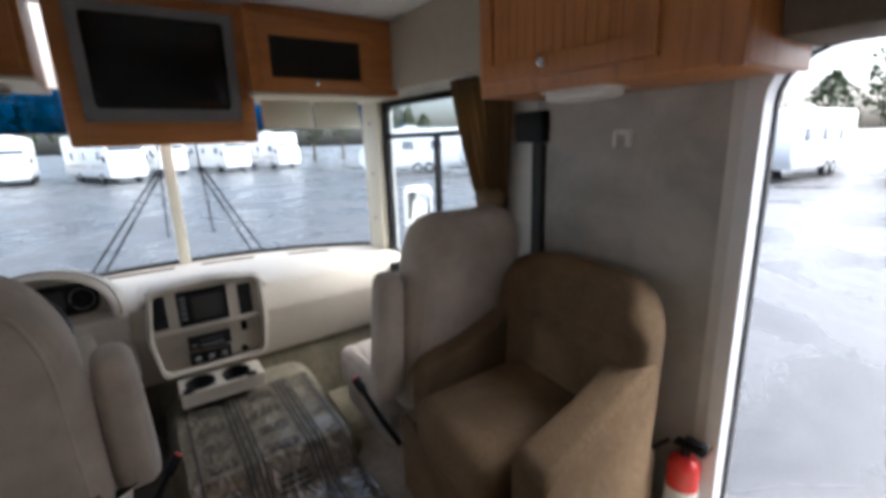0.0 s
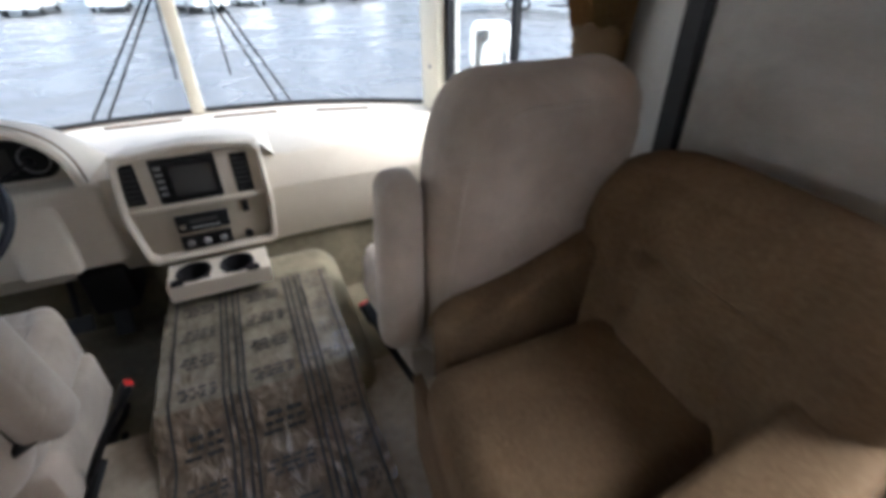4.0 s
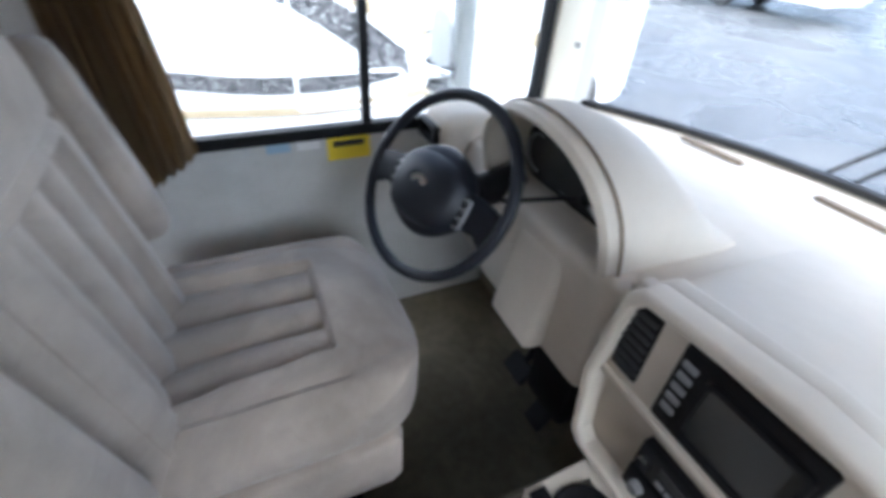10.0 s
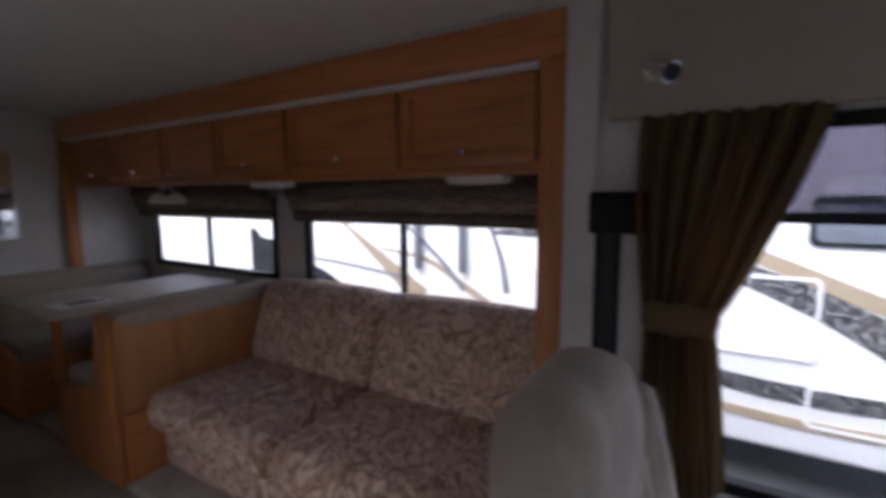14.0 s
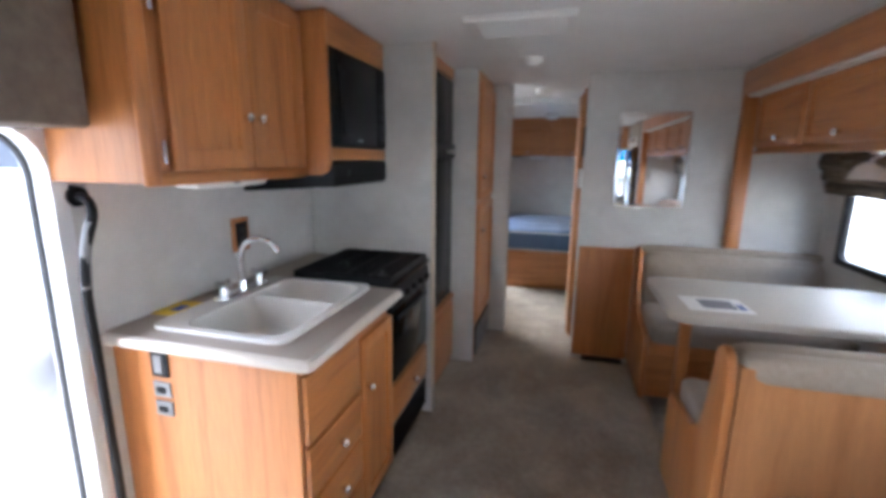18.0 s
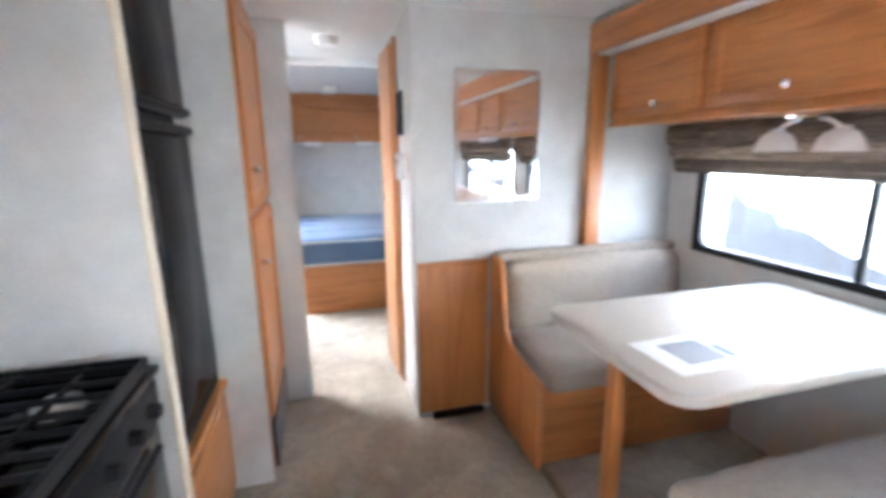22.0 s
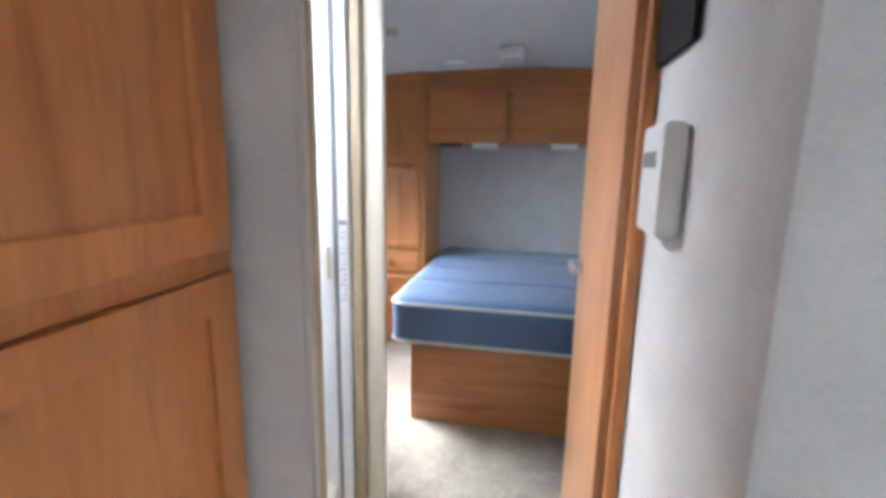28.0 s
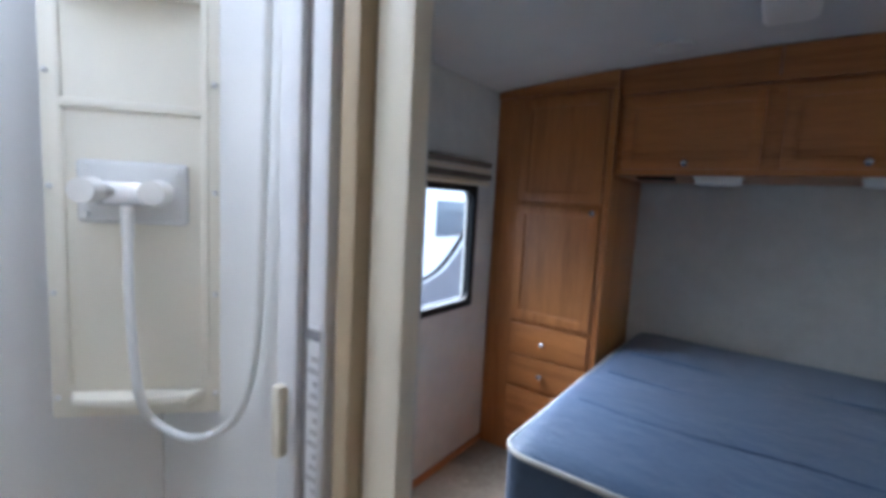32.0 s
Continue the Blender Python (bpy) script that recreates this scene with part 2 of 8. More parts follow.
def mottled(name, c0, c1, scale, rough=0.6, fine=0.0, fine_scale=300.0, blotch=0.0, relief=0.0, metal=0.0, sheen=0.0, spec=0.5):
    """A surface that varies between two colours, with a fine grain and larger blotches."""
    m = mat(name, c0, rough, metal, spec, sheen)
    v = spot(m)
    col = ramp(m, noise_tex(m, v, scale, 4), [(0.3, c0), (0.7, c1)])
    grain = noise_tex(m, v, fine_scale, 2)
    if fine:
        col = mixed(m, col, ramp(m, grain, [(0.25, (1 - fine,) * 3), (0.75, (1 + 0 * fine,) * 3)]), 1.0, "MULTIPLY")
    if blotch:
        big = noise_tex(m, v, 2.3, 5, 0.6, 0.6)
        col = mixed(m, col, ramp(m, big, [(0.38, (1 - blotch,) * 3), (0.62, (1, 1, 1))]), 1.0, "MULTIPLY")
    link(m, col, base(m))
    if relief:
        bump(m, grain, 0.6, relief)
    return m


def wood(name, light, dark, axis="z", rough=0.38, scale=1.0):
    """Oiled oak veneer with long grain along an axis."""
    m = mat(name, light, rough)
    stretch = {"x": (1.2, 22, 22), "y": (22, 1.2, 22), "z": (22, 22, 1.2)}[axis]
    v = spot(m, tuple(s * scale for s in stretch))
    w = noise_tex(m, v, 1.0, 6, 0.62, 0.5)
    f = noise_tex(m, spot(m, tuple(s * 9 * scale for s in stretch)), 1.0, 2)
    col = ramp(m, w, [(0.3, dark), (0.5, light), (0.75, tuple(min(1, a * 1.12) for a in light))])
    col = mixed(m, col, ramp(m, f, [(0.3, (0.84, 0.82, 0.8)), (0.62, (1, 1, 1))]), 1.0, "MULTIPLY")
    info = m.node_tree.nodes.new("ShaderNodeObjectInfo")
    col = mixed(m, col, ramp(m, info.outputs["Random"], [(0, (0.9, 0.9, 0.9)), (1, (1.06, 1.04, 1.02))]), 1.0, "MULTIPLY")
    link(m, col, base(m))
    bump(m, f, 0.25, 0.0006)
    return m


def glass(name, tint=(1, 1, 1)):
    """A clear pane: it lets light straight through and mirrors at a glance."""
    m = bpy.data.materials.new(name)
    m.use_nodes = True
    t = m.node_tree
    t.nodes.clear()
    out = t.nodes.new("ShaderNodeOutputMaterial")
    tr = t.nodes.new("ShaderNodeBsdfTransparent")
    tr.inputs[0].default_value = (*tint, 1)
    gl = t.nodes.new("ShaderNodeBsdfGlossy")
    gl.inputs["Roughness"].default_value = 0.02
    lw = t.nodes.new("ShaderNodeLayerWeight")
    lw.inputs[0].default_value = 0.5
    pw = t.nodes.new("ShaderNodeMath")
    pw.operation = "POWER"
    pw.inputs[1].default_value = 5.0
    t.links.new(lw.outputs["Facing"], pw.inputs[0])
    fr = t.nodes.new("ShaderNodeMath")
    fr.operation = "MULTIPLY_ADD"
    fr.inputs[1].default_value, fr.inputs[2].default_value = 0.9, 0.025
    t.links.new(pw.outputs[0], fr.inputs[0])
    mx = t.nodes.new("ShaderNodeMixShader")
    t.links.new(fr.outputs[0], mx.inputs[0])
    t.links.new(tr.outputs[0], mx.inputs[1])
    t.links.new(gl.outputs[0], mx.inputs[2])
    t.links.new(mx.outputs[0], out.inputs[0])
    return m


OAK_L, OAK_D = (0.50, 0.203, 0.058), (0.36, 0.132, 0.036)
OAK = wood("oak", OAK_L, OAK_D, "z")
OAK_X = wood("oak_across", OAK_L, OAK_D, "x")
OAK_Y = wood("oak_along", OAK_L, OAK_D, "y")
VINYL = mottled("wall_vinyl", (0.62, 0.61, 0.565), (0.67, 0.66, 0.615), 14, 0.6, 0.10, 160, 0.10, 0.0014)
CEIL = mottled("ceiling_vinyl", (0.72, 0.715, 0.69), (0.76, 0.755, 0.73), 6, 0.65, 0.05, 220, 0.03, 0.0006)
CARPET = mottled("carpet", (0.52, 0.45, 0.345), (0.66, 0.58, 0.46), 38, 0.95, 0.45, 420, 0.32, 0.005, sheen=0.08, spec=0.15)
CARPET_CAB = mottled("cab_carpet", (0.28, 0.245, 0.165), (0.37, 0.325, 0.225), 30, 0.95, 0.5, 330, 0.38, 0.005, sheen=0.08, spec=0.15)
SUEDE = mottled("suede", (0.45, 0.38, 0.31), (0.53, 0.452, 0.372), 9, 0.85, 0.12, 420, 0.30, 0.0005, sheen=0.25, spec=0.2)
sv = noise_tex(SUEDE, spot(SUEDE, (1.0, 1.0, 1.0)), 11, 5, 0.62, 1.4)
bump(SUEDE, sv, 0.5, 0.011)
TWEED = mottled("tweed", (0.225, 0.15, 0.084), (0.315, 0.218, 0.13), 110, 0.92, 0.50, 420, 0.34, 0.0032, sheen=0.0, spec=0.15)
GREYFAB = mottled("dinette_fabric", (0.39, 0.325, 0.25), (0.455, 0.385, 0.305), 60, 0.9, 0.18, 600, 0.10, 0.0008, sheen=0.1, spec=0.15)
DASH = mottled("dash_plastic", (0.60, 0.54, 0.445), (0.63, 0.57, 0.475), 20, 0.55, 0.06, 500, 0.03, 0.0003, spec=0.35)
DASH_D = mottled("console_plastic", (0.40, 0.35, 0.275), (0.43, 0.38, 0.30), 20, 0.5, 0.06, 500, 0.0, 0.0003, spec=0.35)
BLACK = mottled("black_plastic", (0.007, 0.007, 0.008), (0.011, 0.011, 0.012), 30, 0.5, 0.1, 500, 0, 0.0003, spec=0.2)
BLACKGLOSS = mottled("black_gloss", (0.008, 0.008, 0.009), (0.012, 0.012, 0.013), 3, 0.12, spec=0.3)
RUBBER = mottled("rubber", (0.02, 0.02, 0.021), (0.03, 0.03, 0.03), 40, 0.7, 0.1, 400)
NAVY = mottled("navy_plastic", (0.009, 0.010, 0.015), (0.013, 0.015, 0.021), 30, 0.42, 0.08, 500, 0, 0.0003, spec=0.35)
WHITE = mottled("white_plastic", (0.76, 0.76, 0.73), (0.80, 0.80, 0.77), 10, 0.35, 0.03, 300)
CREAM = mottled("cream_plastic", (0.74, 0.69, 0.55), (0.77, 0.72, 0.59), 8, 0.4, 0.03, 300)
CREAMTRIM = mottled("cream_trim", (0.62, 0.54, 0.40), (0.66, 0.58, 0.44), 12, 0.5, 0.05, 300)
ALU = mottled("white_metal", (0.70, 0.71, 0.72), (0.75, 0.76, 0.77), 12, 0.35, 0.03, 200)
GREY = mottled("grey_plastic", (0.20, 0.20, 0.20), (0.24, 0.24, 0.24), 12, 0.5, 0.05, 300)
SILVERBOX = mottled("tv_shell", (0.17, 0.165, 0.165), (0.20, 0.195, 0.195), 12, 0.45, 0.05, 300)
CHROME = mat("chrome", (0.75, 0.75, 0.76), 0.12, 1.0)
STEEL = mottled("brushed_steel", (0.5, 0.5, 0.5), (0.6, 0.6, 0.6), 40, 0.35, metal=1.0)
COUNTER = mottled("laminate", (0.40, 0.345, 0.285), (0.46, 0.40, 0.335), 220, 0.48, 0.2, 700, 0.04, spec=0.35)
SINK = mottled("sink_plastic", (0.80, 0.795, 0.75), (0.83, 0.825, 0.78), 6, 0.22, 0.02, 100)
CURTAIN = mottled("curtain_cloth", (0.24, 0.15, 0.058), (0.31, 0.20, 0.085), 120, 0.9, 0.2, 800, 0.1, 0.0006, sheen=0.05)
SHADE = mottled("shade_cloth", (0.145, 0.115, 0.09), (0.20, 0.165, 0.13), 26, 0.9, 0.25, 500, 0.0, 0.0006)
BLUE = mottled("mattress_blue", (0.085, 0.14, 0.25), (0.10, 0.165, 0.285), 5, 0.45, 0.08, 500, 0.12, 0.0004, sheen=0.2)
bv = noise_tex(BLUE, spot(BLUE, (1, 2.2, 1)), 9, 5, 0.65, 1.2)
bump(BLUE, bv, 0.55, 0.014)
PIPING = mottled("piping", (0.62, 0.61, 0.58), (0.68, 0.67, 0.64), 20, 0.6)
RED = mottled("red_paint", (0.55, 0.03, 0.025), (0.60, 0.04, 0.03), 10, 0.3)
YELLOW = mat("yellow_card", (0.80, 0.62, 0.03), 0.6)
PAPER = mat("paper", (0.80, 0.79, 0.76), 0.7)
INK = mat("ink", (0.02, 0.02, 0.02), 0.6)
GREYINK = mat("grey_ink", (0.2, 0.2, 0.22), 0.6)
BLUEINK = mat("blue_ink", (0.08, 0.12, 0.35), 0.6)
SCREEN = mat("dead_screen", (0.06, 0.06, 0.058), 0.18)
GLASS = glass("clear_glass", (0.93, 0.95, 0.95))
TOPTINT = glass("smoke_tint_glass", (0.33, 0.315, 0.36))
TINT = glass("blue_tint_glass", (0.03, 0.30, 0.50))
FROST = mat("frosted_glass", (0.85, 0.84, 0.80), 0.35)
MIRROR = mat("mirror_silver", (0.85, 0.86, 0.86), 0.015, 1.0)
ASPHALT = mottled("asphalt", (0.062, 0.062, 0.068), (0.10, 0.10, 0.106), 0.35, 0.38, 0.3, 60, 0.25, 0.006)
# wet asphalt: puddles are smooth and darker, dry patches rough and paler
av = spot(ASPHALT)
pud = noise_tex(ASPHALT, av, 0.45, 5, 0.6, 0.8)
ap = ASPHALT.node_tree.nodes["Principled BSDF"]
link(ASPHALT, ramp(ASPHALT, pud, [(0.42, (0.16, 0.16, 0.16)), (0.60, (0.5, 0.5, 0.5))]), ap.inputs["Roughness"])
fleck = noise_tex(ASPHALT, av, 95, 3, 0.7)
bump(ASPHALT, noise_tex(ASPHALT, av, 38, 5, 0.7), 0.9, 0.012)
wetc = ramp(ASPHALT, pud, [(0.38, (0.036, 0.037, 0.040)), (0.52, (0.062, 0.062, 0.064)), (0.68, (0.095, 0.094, 0.092))])
link(ASPHALT, mixed(ASPHALT, wetc, ramp(ASPHALT, fleck, [(0.35, (0.5, 0.5, 0.5)), (0.66, (1.2, 1.2, 1.2)), (0.78, (3.2, 3.2, 3.3))]), 1.0, "MULTIPLY"), ap.inputs["Base Color"])
RVWHITE = mottled("rv_white", (0.78, 0.78, 0.77), (0.82, 0.82, 0.81), 3, 0.3, 0.02, 50)
RVGOLD = mottled("rv_gold", (0.34, 0.275, 0.18), (0.40, 0.325, 0.215), 5, 0.35)
RVGREY = mottled("rv_grey", (0.17, 0.17, 0.19), (0.21, 0.21, 0.23), 5, 0.4)

# ---- the coach: floor, walls, ceiling ----
XR, XL, XS = 1.85, -0.60, -1.10  # inner faces: kerb side, driver side, slide-out
REAR, TOP = -5.35, 2.03

setting("floor", holed((-0.66, 1.91), (REAR, 2.34), "z", -0.06, 0.0, [(1.28, 1.91, 0.36, 1.14)]), CARPET, "worn beige-brown carpet through the living area", "floor")
setting("cab_floor", boxes((-0.66, 1.91, 2.34, 4.05, -0.26, -0.20)), CARPET_CAB, "lower cab floor with olive-beige carpet", "floor")
setting("cab_riser", boxes((-0.60, 1.85, 2.305, 2.34, -0.20, -0.06)), CARPET_CAB, "carpeted step down into the cab", "step")
setting("slide_floor", boxes((XS, -0.10, -1.96, 1.72, 0.0, 0.06), bev=0.012), CARPET, "raised carpeted floor of the slide-out", "floor")

setting("wall_kerb_side", holed((REAR, 3.56), (-0.50, 2.10), "x", XR, 1.91,
        [(0.36, 1.13, -0.50, 1.56), (2.20, 3.30, 0.57, 1.58), (-4.58, -3.85, 0.82, 1.42)]), VINYL, "pale textured vinyl wall on the door side", "wall")
# stained vinyl, its base colour also darkened for the shade behind the armchair
STAINED_SHADED = mottled("stained_shaded_vinyl", (0.44, 0.42, 0.37), (0.52, 0.50, 0.45), 9, 0.6, 0.12, 160, 0.28, 0.0014)
setting("wall_lining", boxes((XR - 0.0025, XR - 0.0005, 1.20, 1.94, 0.02, 1.62)), STAINED_SHADED, "stained grey-beige wall covering behind the armchair, with shade in its colour", "wall")
setting("wall_driver_side", holed((1.78, 3.66), (-0.26, 2.10), "x", -0.66, XL, [(2.14, 3.42, 0.585, 1.62)]), VINYL, "pale textured vinyl wall beside the driver", "wall")
setting("wall_driver_side_rear", holed((REAR, -2.0), (-0.06, 2.10), "x", -0.66, XL, [(-4.75, -4.30, 0.82, 1.42)]), VINYL, "pale vinyl wall of the bedroom", "wall")
setting("wall_slide", holed((-1.96, 1.72), (0.0, 1.90), "x", -1.135, XS,
        [(-1.75, -0.24, 0.89, 1.42), (0.05, 1.57, 0.862, 1.42)]), VINYL, "pale vinyl outer wall of the slide-out", "wall")
setting("wall_slide_rear", boxes((-1.16, -0.66, -2.0, -1.96, 0.0, 1.90)), VINYL, "end wall of the slide-out", "wall")
setting("wall_slide_front", boxes((-1.16, -0.66, 1.72, 1.78, 0.0, 1.90)), VINYL, "end wall of the slide-out behind the driver", "wall")
setting("slide_ceiling", boxes((-1.16, -0.60, -1.96, 1.72, 1.862, 1.90)), CEIL, "white ceiling inside the slide-out", "ceiling")
setting("wall_rear", boxes((-0.66, 1.91, REAR - 0.06, REAR, -0.06, 2.10)), VINYL, "pale vinyl wall behind the bed", "wall")
setting("wall_partition", boxes((-0.66, 0.33, -2.06, -2.0, 0.0, TOP)), VINYL, "pale textured partition with the mirror", "wall")
setting("wall_hall", boxes((0.27, 0.33, -3.20, -2.06, 0.0, TOP)), VINYL, "pale vinyl side wall of the hall", "wall")
setting("wall_galley_end", boxes((1.138, XR, -1.02, -0.985, 0.0, TOP)), VINYL, "pale partition between range and fridge", "wall")
setting("wall_fridge_end", boxes((1.037, XR, -1.722, -1.700, 0.0, TOP), bev=0.003), VINYL, "pale partition beside the fridge", "wall")
setting("wall_bath_front", boxes((0.90, XR, -2.379, -2.362, 0.0, TOP), bev=0.004), VINYL, "pale wall end beside the pantry", "wall")
setting("wall_bath_rear", boxes((1.16, XR, -3.24, -3.16, 0.0, TOP)), VINYL, "thin wall between shower and bedroom", "wall")
setting("ceiling", holed((-0.66, 1.91), (REAR, 3.6), "z", TOP, TOP + 0.06, [(1.20, 1.78, -3.04, -2.44)]), CEIL, "white textured vinyl ceiling", "ceiling")

# edges of the partitions
setting("trim_galley", boxes((1.126, 1.138, -1.023, -0.982, 0.0, TOP), bev=0.003), CREAMTRIM, "cream edge strip of the galley partition", "trim")

# windscreen wall: sills, corner posts, centre post
def shield_y(x):
    return 3.975 - 0.42 * (abs(x - 0.58) / 1.3) ** 2.3


def shield(z0, z1, thick, x0=-0.62, x1=1.84, n=28, dy=0.0):
    bm = bmesh.new()
    xs = [x0 + (x1 - x0) * i / n for i in range(n + 1)]
    rows = []
    for x in xs:
        y = shield_y(x) + dy
        rows.append([bm.verts.new((x, yy, z)) for yy, z in ((y, z0), (y, z1), (y + thick, z1), (y + thick, z0))])
    for a, b in zip(rows, rows[1:]):
        for k in range(4):
            bm.faces.new((a[k], a[(k + 1) % 4], b[(k + 1) % 4], b[k]))
    bm.faces.new(rows[0])
    bm.faces.new(rows[-1][::-1])
    return bm


setting("wall_front_lower", shield(-0.26, 0.60, 0.06), DASH, "front wall under the windscreen", "wall")
setting("wall_front_upper", shield(1.68, 2.12, 0.06), VINYL, "front wall over the windscreen", "wall")
ws = thing("window_windscreen", (0.61, 4.0, 0.6), "wide two-pane windscreen with a blue tint band", "window", kind="structure")
part("pane", shield(0.60, 1.68, 0.006, x0=0.665, n=14, dy=0.02), GLASS, ws)
part("pane", shield(0.60, 1.68, 0.006, x1=0.60, n=14, dy=0.02), GLASS, ws)
part("tint_band", shield(1.44, 1.68, 0.002, dy=0.012), TINT, ws, "blue shade band across the top of the glass")
part("seal", shield(0.592, 0.612, 0.03, dy=-0.006), RUBBER, ws)
part("centre_post", boxes((0.60, 0.665, 3.93, 3.99, 0.59, 1.70), bev=0.012), CREAM, ws)
for x, s, ya, yb in ((-0.63, 1, 3.43, 3.57), (1.85, -1, 3.31, 3.54)):
    post = thing("corner_post", (x, 3.6, 0.6), "cream screwed corner post beside the windscreen", "post", "corner posts", "structure")
    part("cover", boxes((x, x + s * 0.055, ya, yb, -0.20, TOP), bev=0.015), CREAM, post)
    if s > 0:
        part("edge", boxes((-0.66, -0.64, 3.572, 3.66, -0.20, TOP), bev=0.01), CREAM, post)
    for z in (0.82, 1.13, 1.46, 1.6):
        bm = bmesh.new()
        rod(bm, (x + s * 0.052, ya + 0.10, z), (x + s * 0.059, ya + 0.10, z), 0.011)
        part("screw_cap", bm, GREY, post)


def sash(name, axis, c, a0, a1, b0, b1, splits, label, depth=0.026, w=0.028, out=1, mat_frame=BLACK, bars=()):
    """A coach window with round inner corners: a frame, upright bars, and panes. out: the side on which it stands proud."""
    at = {"x": (c, (a0 + a1) / 2, b0), "y": ((a0 + a1) / 2, c, b0)}[axis]
    win = thing(name, at, label, "window", kind="structure")
    bm = bmesh.new()
    lo, hi = (c - 0.012, c + depth) if out > 0 else (c - depth, c + 0.012)
    ring(bm, rounded(a0 - 0.008, a1 + 0.008, b0 - 0.008, b1 + 0.008, 0.012, 6), rounded(a0 + w, a1 - w, b0 + w, b1 - w, 0.05, 6), axis, lo, hi)
    part("window_frame", bm, mat_frame, win)
    cuts = [a0 + w, *splits, a1 - w]
    mid = (lo + hi) / 2
    for s in splits:
        r = (mid - 0.014, mid + 0.014, s - 0.014, s + 0.014, b0 + 0.01, b1 - 0.01)
        part("mullion", boxes(r if axis == "x" else (r[2], r[3], r[0], r[1], r[4], r[5])), mat_frame, win)
    for p, q, z in bars:
        r = (mid - 0.016, mid + 0.016, p, q, z - 0.014, z + 0.014)
        part("transom", boxes(r), mat_frame, win)
    for p, q in zip(cuts, cuts[1:]):
        r = (mid - 0.003, mid + 0.003, p - 0.01, q + 0.01, b0 + 0.015, b1 - 0.015)
        pane = part("pane", boxes(r if axis == "x" else (r[2], r[3], r[0], r[1], r[4], r[5])), GLASS, win)
        pane.visible_shadow = False
    return win


sash("window_driver", "x", XL, 2.14, 3.42, 0.585, 1.62, [], "driver's sliding side window in a black frame", out=-1, bars=[(2.15, 3.41, 1.37)])
part("mullion", boxes((-0.621, -0.593, 2.761, 2.789, 0.60, 1.37)), BLACK, bpy.data.objects["window_driver"])
sash("window_passenger", "x", XR, 2.20, 3.30, 0.57, 1.58, [], "passenger's side window in a black frame", out=1, bars=[(2.21, 3.29, 1.37)])
part("mullion", boxes((1.843, 1.871, 2.69, 2.72, 0.59, 1.37)), BLACK, bpy.data.objects["window_passenger"])
sash("window_sofa", "x", XS, 0.05, 1.57, 0.862, 1.42, [0.785], "sliding window behind the sofa in a black frame", out=-1)
sash("window_dinette", "x", XS, -1.75, -0.24, 0.89, 1.42, [-1.0], "sliding window beside the dinette in a black frame", out=-1)
sash("window_bedroom", "x", XR, -4.58, -3.85, 0.82, 1.42, [], "bedroom window in a black frame", out=1)
sash("window_bedroom_far", "x", XL, -4.75, -4.30, 0.82, 1.42, [], "bedroom window in a black frame", out=-1)
part("upper_pane", boxes((-0.612, -0.608, 2.17, 3.39, 1.38, 1.60)), TOPTINT, bpy.data.objects["window_driver"], "smoke-tinted upper pane")
part("upper_pane", boxes((1.858, 1.862, 2.23, 3.27, 1.38, 1.56)), GLASS, bpy.data.objects["window_passenger"], "smoke-tinted upper pane")
for ob in bpy.data.objects:
    if ob.name.startswith(("pane", "tint_band", "upper_pane")):
        ob.visible_shadow = False

# skylight over the shower
sk = thing("window_skylight", (1.45, -2.69, TOP), "milky skylight dome over the shower", "skylight", kind="structure")
bm = bmesh.new()
ring(bm, rounded(1.18, 1.80, -3.06, -2.42, 0.05), rounded(1.22, 1.76, -3.02, -2.46, 0.05), "z", TOP - 0.012, TOP + 0.10)
part("window_frame", bm, WHITE, sk)
bm = bmesh.new()
prism(bm, rounded(1.19, 1.79, -3.05, -2.43, 0.05), "z", TOP + 0.101, TOP + 0.106)
part("dome", bm, glass("milky_dome", (0.95, 0.95, 0.95)), sk, "milky plastic dome")

# ---- cab ----
def knob(bm, p, way, r=0.016, l=0.022):
    """A small round cabinet knob at p that points along way."""
    p, way = V(p), V(way)
    rod(bm, p, p + way * l * 0.6, r * 0.45, r * 0.5, 10)
    bmesh.ops.create_uvsphere(bm, u_segments=12, v_segments=8, radius=r, matrix=Matrix.Translation(p + way * l))
    return bm


def face_box(axis, sign, c, a0, a1, b0, b1, w0, w1, bev=0.0):
    """A box on a face at axis = c, from w0 to w1 out of it along sign; a and b span the face."""
    lo, hi = c + sign * w0, c + sign * w1
    return (lo, hi, a0, a1, b0, b1) if axis == "x" else (a0, a1, lo, hi, b0, b1)


